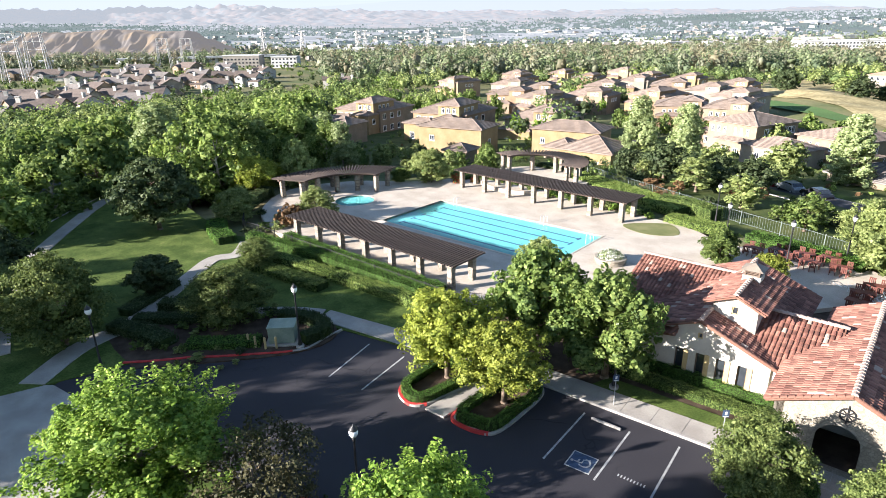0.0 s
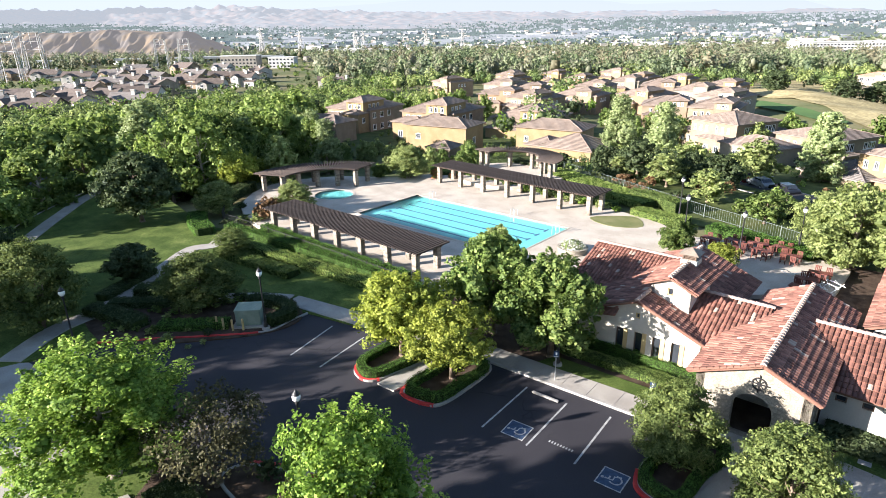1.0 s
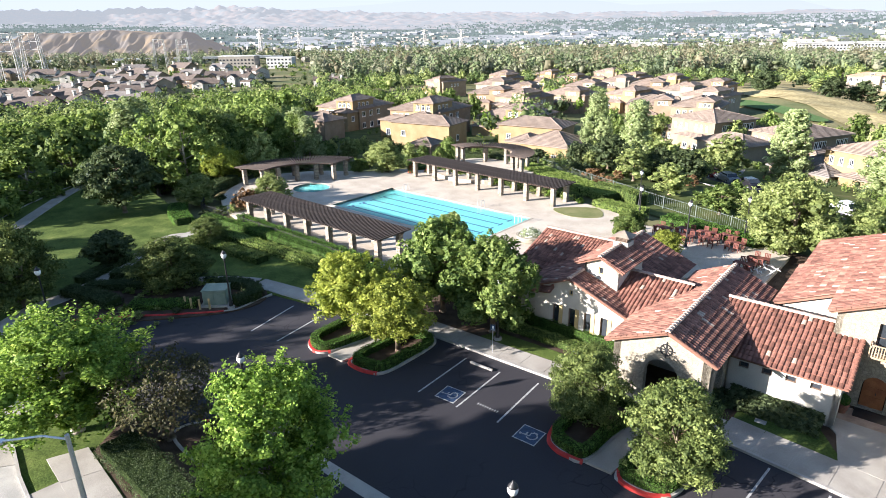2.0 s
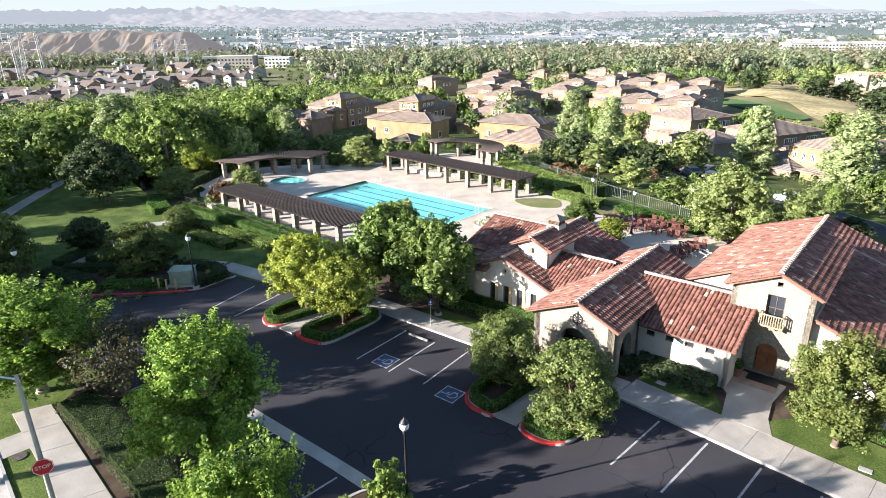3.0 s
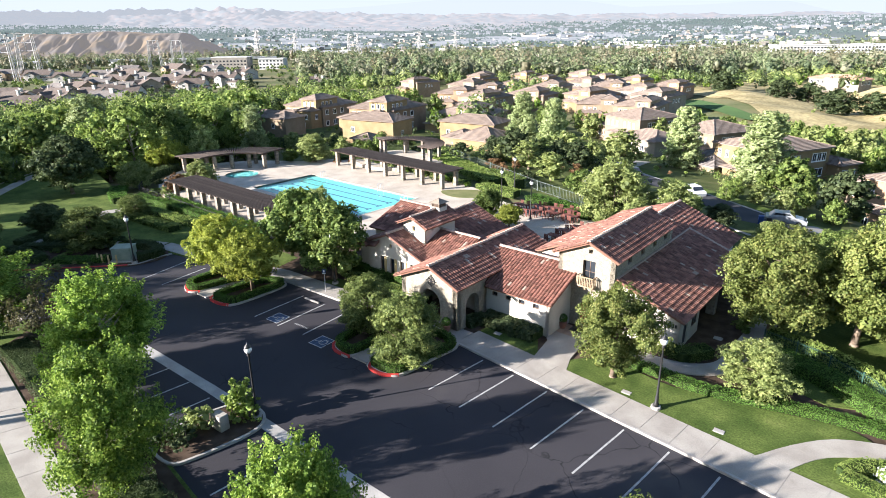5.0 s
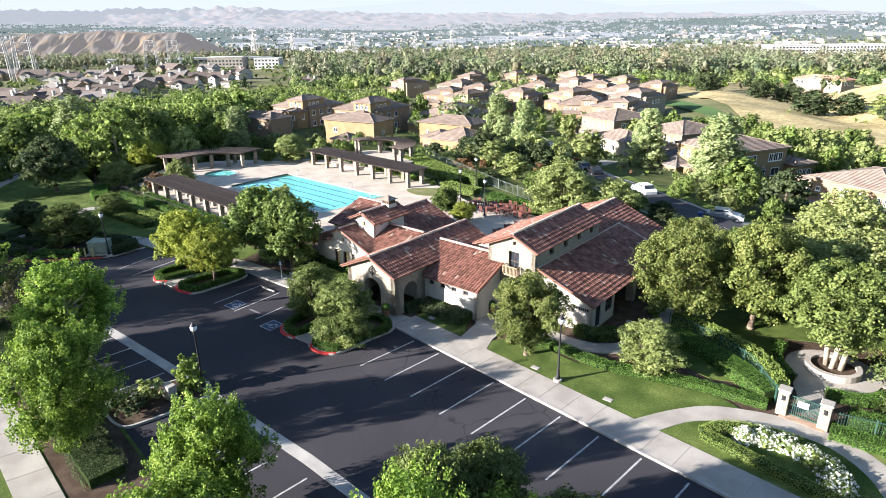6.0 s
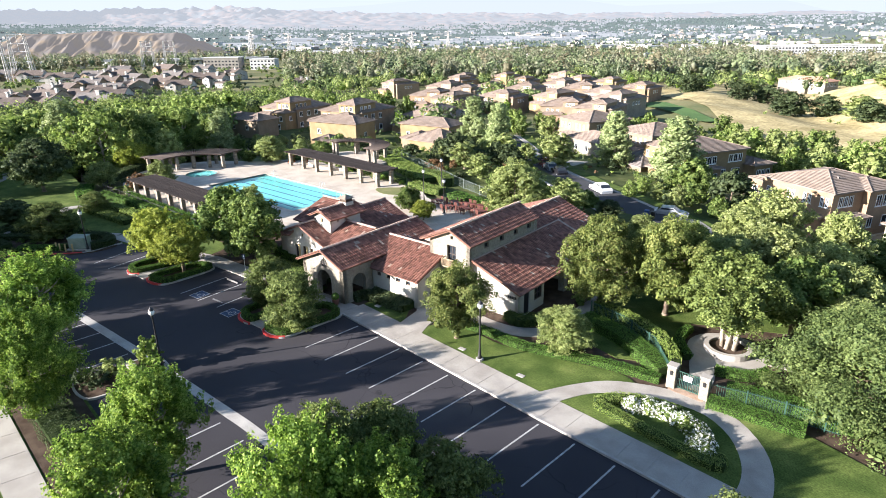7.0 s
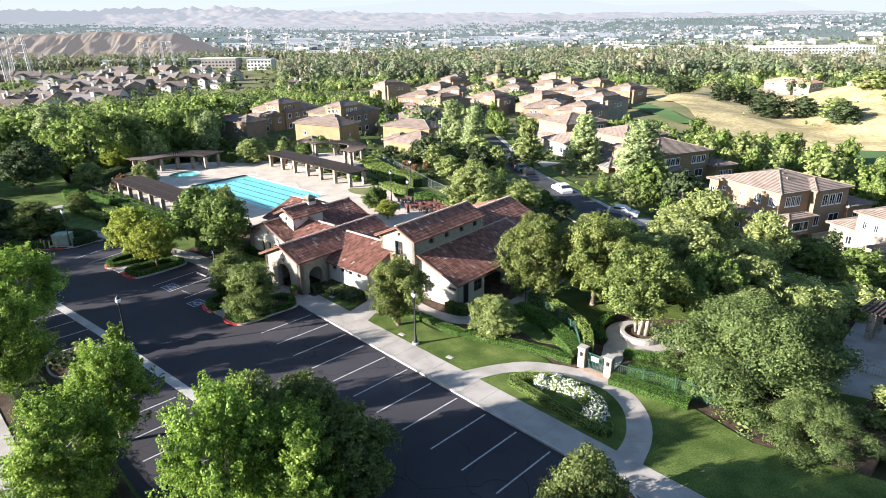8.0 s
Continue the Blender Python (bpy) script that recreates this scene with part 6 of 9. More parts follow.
TWG = tree_meshes(97, LEAF_TWIG, BARK, 5.0, 2.9, 0.1, 18, 7000, 0.15, "round", 3, 0.34, sprays=420, open_air=0.35, shoot=0.6, heart=0)
MUL = [tree_meshes(81, LEAF_BRIGHT_OLIVE, PALE_BARK, 7.2, 3.2, 0.34, 18, 16000, 0.14, "flat", 5, 0.32, sprays=420, open_air=0.2, shoot=0.4, heart=0.5)]
SYC_F = [tree_meshes(111 + k, LEAF_STREET, PALE_BARK, 8.0, 3.3, 0.06, 20, 4200, 0.31, lump=0.36, sprays=260, jitter=0.55, shoot=0.9, heart=0.45) for k in range(3)]
GRN_F = [tree_meshes(131 + k, LEAF_GREEN, BARK, 6.5, 2.8, 0.08, 18, 2600, 0.34, lump=0.38, sprays=240, jitter=0.55, shoot=0.6, heart=0.45) for k in range(2)]
OLV_F = [tree_meshes(141 + k, LEAF_OLIVE, BARK, 6.0, 2.8, 0.06, 18, 2600, 0.32, lump=0.38, sprays=240, jitter=0.55, heart=0.45) for k in range(2)]
DRK_F = [tree_meshes(151 + k, LEAF_DARK, BARK, 6.0, 3.0, 0.06, 18, 2600, 0.34, lump=0.38, sprays=240, jitter=0.55, heart=0.45) for k in range(2)]
SMALL = [tree_meshes(91 + k, leaf, BARK, 1.4, 0.9, 0.05, 9, 480, 0.16, "flat", 2, 0.45, sprays=50) for k, leaf in enumerate((LEAF_GREEN, LEAF_OLIVE, LEAF_DARK, LEAF_LIME, LEAF_RUST, LEAF_SYCAMORE))]

near = [
    # kind, x, y, height, radius, label
    (SYC[0], -14.6, -19.8, 7.6, 3.7, "bright green sycamore beside the car park"),
    (SYC[1], -4.0, -22.6, 7.9, 2.9, "bright green sycamore behind the car park"),
    (SYC[2], -28.6, -24.4, 6.9, 4.6, "bright green sycamore at the corner"),
    (SYC[2], 7.2, -18.9, 6.9, 2.6, "bright green sycamore behind the car park"),
    (SYC[1], 19.2, -17.0, 8.6, 2.9, "bright green sycamore in a parking row partly added for shade"),
    (SYC[0], 21.6, -14.3, 7.0, 2.9, "bright green sycamore in a parking row partly added for shade"),
    (ISL[0], 16.8, -14.4, 7.4, 2.6, "dense dark green tree behind the sycamores"),
    (ISL[1], 17.6, -11.4, 6.2, 2.7, "dense dark green tree behind the sycamores"),
    (ISL[0], 22.4, -11.6, 6.4, 2.8, "dense dark green tree behind the sycamores"),
    (SYC[0], 12.4, -22.8, 7.4, 3.2, "bright green sycamore behind the car park"),
    (TWG, -24.2, -20.9, 5.2, 3.1, "small dark tree with reddish twigs"),
    (ISL[0], -8.8, -3.6, 4.9, 2.5, "dense rounded olive-green tree in a parking island"),
    (ISL[1], -3.3, -4.1, 5.2, 2.8, "dense rounded olive-green tree in a parking island"),
    (YEL[0], -27.0, -6.2, 6.2, 3.4, "yellow-green tree in a parking island"),
    (YEL[1], -22.5, -5.8, 5.3, 3.0, "yellow-green tree in a parking island"),
    (GRN[0], -24.8, 0.8, 7.6, 3.7, "dense green tree behind the pavement"),
    (GRN[1], -19.7, 1.0, 7.2, 3.8, "dense green tree behind the pavement"),
    (OLV[2], -28.4, 5.4, 6.4, 2.4, "bluish green tree beside the pool fence"),
    (MYR[0], 7.6, 4.2, 6.4, 2.9, "young tree in full leaf on the lawn before the hall"),
    (OLV[0], 14.9, 8.6, 3.7, 2.4, "straggly olive-green shrub tree"),
    (MYR[1], 12.8, 17.0, 8.4, 3.9, "green tree beside the clubhouse wing"),
    (MYR[0], 17.6, 20.0, 8.8, 3.9, "green flowering tree in the garden"),
    (MUL[0], 24.0, 17.4, 7.9, 4.3, "multi-stemmed tree in a round stone ring"),
    (OLV[0], 28.9, 27.1, 7.4, 4.0, "olive-green tree behind the garden"),
    (SYM[0], 22.4, 30.0, 6.8, 3.8, "light green tree behind the garden"),
    (OLV[0], 34.0, 25.6, 7.0, 3.6, "olive-green tree behind the garden"),
    (OLV[1], 46.6, 25.0, 7.2, 4.0, "olive-green tree behind the garden"),
    (SYM[1], 31.9, 31.9, 5.4, 3.8, "light green tree behind the garden"),
    (GRN[1], 45.5, 30.0, 7.2, 4.0, "green tree behind the garden"),
    (GRN[1], 15.6, 27.0, 6.3, 3.8, "grey-green tree behind the garden"),
    (MYR[1], 12.4, 27.4, 5.0, 3.0, "green tree behind the clubhouse wing"),
    (SYM[1], 25.6, 36.0, 6.2, 3.4, "light green tree beside the street"),
    (DRK[2], 40.0, 37.0, 5.8, 3.4, "dark tree beside the street"),
    (BIG[0], 33.2, 16.2, 8.4, 6.5, "large spreading grey-green tree on the lawn"),
    (OLV[1], 43.5, 18.5, 6.4, 4.2, "grey-green tree at the lawn's edge"),
    (OLV[1], -9.6, 32.5, 8.0, 4.4, "grey-green tree behind the clubhouse"),
    (OLV[0], -12.8, 36.6, 6.0, 3.4, "grey-green tree on the slope"),
    (OLV[2], -4.4, 36.0, 5.8, 3.2, "grey-green tree on the slope"),
    (GRN[1], -22.4, 25.2, 3.6, 2.0, "small light green tree at the pool deck"),
    (YEL[1], -17.4, 23.4, 3.0, 1.7, "yellow-green shrub tree by the patio"),
    (ISL[0], -45.2, -12.9, 4.8, 3.5, "dark spreading tree by the path"),
    (BIG[0], 38.6, 12.6, 5.0, 3.6, "spreading grey-green tree at the lawn's edge"),
    (DRK[1], -54.6, -14.8, 3.6, 2.5, "dark shrub tree on the lawn"),
    (ISL[1], -50.4, -23.0, 7.2, 3.7, "spreading grey-green tree by the drive"),
    (ISL[0], -57.0, -25.5, 5.4, 2.8, "spreading grey-green tree by the drive"),
    (ISL[1], -54.0, -5.4, 3.1, 2.2, "small grey-green tree beside the path"),
    (DRK[2], -73.6, -7.6, 8.6, 4.8, "dark spreading oak on the lawn"),
    (OLV[1], -62.3, 6.6, 4.4, 2.5, "grey-green tree beside the pergola"),
    (GRN[2], -69.2, 25.5, 2.5, 1.5, "small round tree on the pool deck"),
    (OLV[2], -66.0, 28.5, 5.2, 3.2, "grey-green tree behind the curved pergola"),
    (YEL[0], -79.0, 7.5, 5.6, 3.0, "yellow-green tree behind the pergola"),
    (YEL[1], -83.0, 11.5, 5.4, 2.9, "yellow-green tree behind the pergola"),
    (SIL[0], -88.0, 28.5, 9.4, 3.4, "silvery green tree behind the terrace"),
    (SIL[0], -109.0, 39.0, 10.5, 3.6, "pale green tree before the ochre houses"),
    (SIL[0], -60.0, 78.5, 12.6, 4.4, "tall silvery tree beside the street"),
    (SIL[1], -49.2, 75.0, 11.8, 4.2, "tall silvery tree beside the street"),
    (SIL[1], -25.5, 84.0, 11.6, 4.6, "tall silvery tree beside the street"),
    (SIL[0], -8.8, 76.5, 11.8, 5.8, "tall silvery tree in a front garden"),
    (SYM[0], 18.0, 43.8, 8.2, 4.3, "light silvery tree in a front garden"),
    (SYM[1], 24.6, 43.8, 7.6, 3.2, "light silvery tree in a front garden"),
    (GRN_F[1], -1.0, 66.0, 6.6, 3.6, "dark green tree in a front garden"),
    (DRK[1], 6.8, 61.4, 6.6, 3.8, "dark green tree by a driveway"),
    (OLV[1], -31.5, 72.5, 7.0, 4.2, "grey-green tree beside the street"),
    (OLV[0], -40.0, 66.0, 6.0, 3.6, "grey-green tree beside the street"),
    (DRK[0], -51.0, 61.0, 4.6, 3.0, "dark tree on the slope"),
    (DRK[1], -43.0, 55.0, 5.4, 3.2, "dark tree on the slope"),
    (OLV[2], -36.0, 50.5, 4.8, 3.0, "grey-green tree on the slope"),
    (OLV[0], -28.5, 46.5, 4.2, 2.8, "grey-green tree on the slope"),
    (DRK[2], -59.0, 58.0, 3.0, 2.2, "dark tree on the slope"),
    (DRK[0], -0.5, 40.5, 2.8, 2.0, "dark tree beside the street"),
    (OLV[1], 6.0, 37.0, 3.0, 2.2, "grey-green tree beside the street"),
    (GRN[0], -5.5, 42.5, 2.8, 2.0, "green tree beside the street"),
    (GRN[1], 11.5, 35.5, 3.4, 2.4, "green tree beside the street"),
    (SYM[0], 17.5, 36.5, 6.0, 3.4, "bright green tree beside the street"),
    (GRN_F[0], -20.0, 42.0, 3.6, 2.4, "green tree below the fence"),
    (DRK_F[0], -31.0, 56.5, 4.4, 3.0, "dark tree beside the street"),
    (ISL[1], 32.3, -3.9, 6.3, 2.7, "small green tree in a parking island"),
    (GRN_F[1], 27.5, 52.0, 3.6, 3.2, "light green tree beside the street"),
    (SYC_F[2], 32.6, 51.5, 4.2, 3.4, "light green tree beside the street"),
    (OLV_F[0], 37.5, 52.5, 5.2, 3.6, "grey-green tree beside the street"),
    (SYC_F[0], 22.4, 53.5, 3.8, 3.2, "light green tree beside the street"),
    (DRK_F[1], 24.2, 79.0, 4.4, 2.2, "dark shrub tree between the garages"),
    # three sycamores out of view, added to shade the lawn by the footpath
    (SYC[2], 29.6, -17.0, 6.4, 3.0, "bright green sycamore in a parking row partly added for shade"),
    (SYC[1], 33.4, -13.8, 7.0, 3.4, "bright green sycamore in a parking row partly added for shade"),
    (SYC[0], 37.6, -13.0, 6.2, 3.2, "bright green sycamore in a parking row partly added for shade"),
    (SYC_F[1], -82.5, -21.5, 10.5, 5.0, "bright green sycamore beside the street"),
    (DRK[0], -62.0, -24.5, 7.0, 3.4, "dark tree beside the street pavement"),
    (SYC_F[0], -91.0, -14.5, 10.5, 4.8, "bright green sycamore beside the street"),
    (OLV[2], 20.4, 24.6, 6.8, 3.8, "green tree behind the garden"),
    (GRN[0], 26.6, 23.4, 6.6, 3.4, "green tree behind the tree ring"),
    (SYM[0], 36.0, 36.0, 4.8, 3.4, "light green tree behind the garden"),
    (OLV[2], 30.4, 22.6, 6.4, 3.4, "olive-green tree behind the tree ring"),
    (DRK[1], -88.0, 2.0, 8.0, 5.0, "dark oak behind the lawn"),
    (OLV[1], -70.0, 0.5, 4.2, 2.8, "grey-green shrub tree at the lawn's edge"),
    (OAK[0], -89.5, 256.9, 9.0, 6.2, "dark oak on the dry hillside"),
    (OAK[1], -58.0, 236.0, 8.0, 5.6, "dark oak on the dry hillside"),
    (OAK[0], -50.0, 246.0, 8.4, 6.2, "dark oak on the dry hillside"),
    (OAK[1], -33.4, 218.0, 9.0, 7.6, "dark oak on the dry hillside"),
    (OAK[0], -24.0, 226.0, 8.0, 6.0, "dark oak on the dry hillside"),
    (OLV_F[0], -10.5, 212.7, 8.0, 6.6, "grey-green oak on the dry hillside"),
    (OAK[1], -6.0, 205.0, 7.0, 6.0, "dark oak on the dry hillside"),
    (OLV_F[1], -9.5, 250.9, 8.0, 8.0, "grey-green oak on the dry hillside"),
    (OLV_F[0], 4.0, 228.0, 7.0, 6.0, "grey-green oak on the dry hillside"),
    (OAK[0], -104.0, 300.0, 9.0, 7.0, "dark oak on the dry hillside"),
    (OLV_F[1], -76.0, 292.0, 7.0, 6.0, "grey-green oak on the dry hillside"),
]
coarse = {id(k): (f[i % len(f)]) for family, f in ((SYC, SYC_F), (SYM, SYC_F), (GRN, GRN_F), (OLV, OLV_F), (DRK, DRK_F)) for i, k in enumerate(family)}
for kind, x, y, h, r, lab in near:
    if y > 44 or x < -95:  # seen from afar only: larger, fewer leaves
        kind = coarse.get(id(kind), kind)
    plant(kind, x, y, max(0.1, land(x, y)) if math.hypot(x + 25, y - 5) < 56 else land(x, y), h, r, lab)

# woods to the west and north, standing close
wood_rng = random.Random(8)


SYC_V, GRN_V, OLV_V, DRK_V = (tree_meshes(211 + k, leaf, BARK, 7.0, 3.0, 0.06, 15, 1200, 0.46, lump=0.42, sprays=160, jitter=0.5, shoot=0.6, heart=0.5) for k, leaf in enumerate((LEAF_STREET, LEAF_GREEN, LEAF_OLIVE, LEAF_DARK)))
distant = {id(k): v for family, v in ((SYC_F, SYC_V), (GRN_F, GRN_V), (OLV_F, OLV_V), (DRK_F, DRK_V)) for k in family}


YARDS = [((-152, 86), (-120, 54), 16), ((-120, 94), (-95, 58), 15), ((-108, 114), (-70, 66), 16)]  # open ground round the tall houses


def in_yard(x, y):
    p = Vector((x, y))
    for a, b, w in YARDS + [((-157, 80), (-157 + SUN_FROM.x * 48, 80 + SUN_FROM.y * 48), 13)]:
        a, b = Vector(a), Vector(b)
        u = min(1, max(0, (p - a).dot(b - a) / (b - a).length_squared))
        if (a + (b - a) * u - p).length < w:
            return True
    return False


def grove(n, pick, where, hs, lab, group):
    k = 0
    tries = 0
    placed = []
    while k < n and tries < n * 40:
        tries += 1
        x, y = where()
        if any((x - a) ** 2 + (y - b) ** 2 < 20 for a, b in placed) or (hs[1] > 5 and in_yard(x, y)):
            continue
        placed.append((x, y))
        h = wood_rng.uniform(*hs)
        kind = wood_rng.choice(pick)
        if math.hypot(x - 15, y + 28) > 128:
            kind = distant.get(id(kind), kind)
        plant(kind, x, y, land(x, y) - 0.1, h, h * wood_rng.uniform(0.38, 0.5), lab, group=group)
        k += 1


def band(a, b, w):
    def at():
        t, s = wood_rng.random(), wood_rng.uniform(-w, w)
        d = Vector((b[0] - a[0], b[1] - a[1])).normalized()
        return a[0] + (b[0] - a[0]) * t - d.y * s, a[1] + (b[1] - a[1]) * t + d.x * s
    return at


grove(26, SYC_F + GRN_F, band((-86, -38), (-137, 4), 6), (10, 13), "bright green sycamore along the street", "street sycamores")
grove(34, SYC_F + SYC_F + GRN_F, band((-120, 0), (-160, 70), 16), (10.5, 14), "bright green sycamore along the street", "street sycamores")
grove(18, OLV_F + GRN_F + SYC_F, band((-90, -4), (-108, 30), 10), (10, 13.5), "dense green tree behind the lawn", "woodland trees")
grove(14, SYC_F + OLV_F, band((-84, 8), (-106, 36), 9), (6, 10), "dense green tree behind the pool", "woodland trees")
grove(14, OLV_F + GRN_F, band((-92, 30), (-66, 50), 6), (3.2, 5.2), "grey-green tree behind the terrace", "woodland trees")
grove(12, SYC_F, band((-172, 84), (-142, 128), 7), (8, 10), "bright green sycamore between the houses", "street sycamores")
grove(14, OLV_F + GRN_F + DRK_F, band((-116, 44), (-72, 60), 4), (2.6, 4.2), "grey-green tree before the houses", "woodland trees")
grove(24, SYC_F + OLV_F, band((-14, 116), (34, 104), 9), (6, 9), "green tree behind the street houses", "woodland trees")
grove(26, GRN_F + SYC_F + OLV_F, band((-46, 146), (44, 124), 10), (5, 8), "green tree at the foot of the hillside", "woodland trees")
# trees out of view, added only to shade the lawns and car park
for x, y, h in ((15.5, -46, 23), (18, -45.5, 22), (24, -46, 23.5), (30, -45.5, 22.5), (37, -46, 22), (49, -45, 14), (-62, -49, 12.5), (-72, -46, 12.5), (-55, -45, 16), (-66, -43, 16.5), (-48, -46, 13.5), (-60, -53, 16), (-78, -41, 12.5), (-88, -38, 12.5), (-70, -44, 13)):
    plant(SYC_F[int(x) % 3] if h < 15 else SYM[int(x) % 2], x, y, land(x, y), h, 4.6 if h < 15 else 6.0, "unseen tall tree across the road, added for shade", group="street trees")
grove(12, OLV_F + GRN_F + SYC_F, band((-8, 62), (9, 60), 7), (2.4, 4.2), "light green tree in a front garden", "garden trees")
grove(12, OLV_F + SYC_F, band((28, 46), (60, 48), 8), (3.5, 5.5), "light green tree beside the street", "garden trees")
grove(16, DRK_F + OLV_F, band((-70, 66), (-30, 58), 6), (3.5, 5.5), "grey-green tree on the slope", "garden trees")
grove(18, OLV_F + SYC_F + GRN_F, band((-100, 130), (-40, 132), 14), (5, 8), "green tree between the houses", "garden trees")
# two unseen trees, crowns set high to shade the asphalt beyond the corner
for x, y, h in ((-29.5, -45, 15.5), (-25.0, -45, 14.6)):
    plant(TALL, x, y, land(x, y), h, 3.3, "unseen high-crowned tree across the road, added for shade", group="street trees")
plant(SIL[0], -97, 2, land(-97, 2), 14.5, 6.0, "tall silvery tree behind the lawn")
plant(GRN[1], -92, 12, land(-92, 12), 12.0, 5.4, "tall green tree behind the lawn")


def hedge(pts, width, height, leaf, label, z=0.1, density=150, size=0.13, name="hedge"):
    """A clipped hedge along a line: small leaves over a heart painted shade-dark."""
    rng = np.random.default_rng(int(abs(pts[0][0] * 100 + pts[0][1] * 10)) + 7)
    if pts[0][0] > -30 and pts[0][1] < 16 and size < 0.2:  # seen from close by
        size, density = size * 0.62, density * 2.3
    ob = thing(name, label, "hedge", group="hedges")
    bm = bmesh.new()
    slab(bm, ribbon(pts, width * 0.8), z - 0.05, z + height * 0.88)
    part("heart", bm, SHADE_HEART, ob)
    pos, nrm = [], []
    P = [Vector((p[0], p[1], 0)) for p in pts]
    for a, b in zip(P, P[1:]):
        d = b - a
        n = int(d.length * (width + 2 * height) * density)
        if not n:
            continue
        t, g = rng.random(n), rng.uniform(0, width + 2 * height, n)
        side = np.array([-d.y, d.x, 0]) / d.length
        s = np.clip(g - height, 0, width) - width / 2
        zz = np.where(g < height, g, np.where(g > height + width, width + 2 * height - g, height))
        rough = rng.uniform(-0.09, 0.09, n) + 0.06 * np.sin(t * d.length * 4 + s * 5) + 0.05 * np.sin(t * d.length * 1.7 + 1.0)
        p = np.array(a) + np.outer(t, np.array(d)) + np.outer(s * (1 + rough), side)
        p[:, 2] = z + zz * (0.97 + rough * 0.6)
        up = (g >= height) & (g <= height + width)
        q = np.where(up[:, None], np.array([0, 0, 1.0]), np.sign(s)[:, None] * side) + rng.normal(size=(n, 3)) * 0.5
        pos.append(p)
        nrm.append(q)
    o = new("foliage", leaf_mesh("foliage", np.concatenate(pos), np.concatenate(nrm), size, rng, leaf))
    o.parent = ob
    return ob


# solid hedge inside, its colour darkened to stand for shade between leaves
SHADE_HEART = surface("shade-dark hedge heart", (0.02, 0.034, 0.01), (0.04, 0.06, 0.02), 0.95, 3, 20, 0.5, spec=0.05)


def ring_line(outline, inset):
    loop = curve(outline, True, 4)
    c = Vector((sum(p[0] for p in loop) / len(loop), sum(p[1] for p in loop) / len(loop)))
    out = [tuple(Vector(p) + (c - Vector(p)).normalized() * inset) for p in loop]
    return out + out[:1]


for outline in ([(-28.6, -5.2), (-28.6, -8.2), (-27.8, -9.7), (-26.2, -9.8), (-25.6, -8.0), (-25.5, -4.8), (-26.8, -4.2)],
                [(-24.0, -4.4), (-24.0, -7.8), (-23.4, -9.2), (-22.0, -9.0), (-21.0, -8.4), (-21.0, -6.0), (-21.5, -3.2), (-22.8, -3.0)],
                [(-9.6, -0.6), (-9.7, -4.6), (-9.2, -6.2), (-8.0, -6.6), (-6.9, -6.3), (-6.8, -3), (-6.9, -0.4)],
                [(-5.4, 0.0), (-5.3, -5.6), (-4.6, -6.3), (-3.2, -6.1), (-2.5, -5.3), (-2.5, -2.5), (-2.7, 0.1)]):
    hedge(ring_line(outline, 0.42), 0.55, 0.5, LEAF_HEDGE, "low clipped hedge round a parking island", 0.12)
hedge([(-20.5, 4.0), (-14, 4.6), (-9.4, 5.4)], 1.2, 0.9, LEAF_HEDGE, "clipped green hedge below the clubhouse windows")
hedge([(-19.8, 2.2), (-14, 2.9), (-9.5, 3.6)], 1.0, 0.5, LEAF_GREEN, "low planting with pale flowers below the clubhouse")
hedge([(-3.9, 4.6), (-1, 4.9), (0.9, 5.1)], 2.2, 0.7, LEAF_DARK, "dark lily-leaved planting along the link wall", size=0.3)
hedge([(-4.2, 2.6), (-4.0, 4.4)], 1.0, 0.6, LEAF_DARK, "dark planting beside the entry arch", size=0.25)
hedge(curve([(5.2, 5.6), (8.7, 6.5), (12.3, 6.6), (15.5, 7.7), (18.6, 8.9), (22.4, 9.7)], False, 4), 0.8, 0.5, LEAF_HEDGE, "low clipped hedge along the lawn")
hedge(curve([(13.4, 13.8), (17, 13.2), (20.2, 11.8), (22.4, 10.5)], False, 4), 1.5, 0.9, LEAF_HEDGE, "clipped hedge along the garden fence")
hedge(curve([(13.0, 16.2), (17, 15.7), (20.6, 14.0), (22.6, 11.5)], False, 4), 0.7, 1.2, LEAF_LIME, "lime green hedge behind the iron fence")
hedge(curve([(25.9, 9.4), (28.2, 9.8), (31.5, 10.4)], False, 4), 1.2, 0.55, LEAF_HEDGE, "low clipped hedge beside the gate")
hedge(curve([(26.4, 11.0), (29, 11.8), (33.5, 12.6)], False, 4), 1.0, 1.1, LEAF_HEDGE, "clipped hedge behind the iron fence")
hedge(curve([(20.4, 18.6), (20.6, 16.4), (21.6, 14.8), (22.4, 14.0)], False, 4), 0.7, 0.5, LEAF_HEDGE, "low clipped hedge round the garden circle")
hedge(curve([(24.6, 13.6), (26.6, 14.4), (27.6, 16.0)], False, 4), 0.9, 0.5, LEAF_HEDGE, "low clipped hedge round the garden circle")
hedge(curve([(20.8, 4.1), (21.6, 5.6), (23.4, 6.6), (25.2, 6.9)], False, 4), 0.8, 0.5, LEAF_LIME, "low lime hedge round the rose bed")
hedge(curve([(20.8, 4.0), (24, 3.7), (28.8, 3.5), (28.6, 4.4)], False, 4), 0.7, 0.5, LEAF_LIME, "low lime hedge round the rose bed")
hedge([(8.2, 10.0), (9.8, 9.6), (10.8, 11.5)], 1.3, 0.7, LEAF_GREEN, "green shrubs below the wing wall")
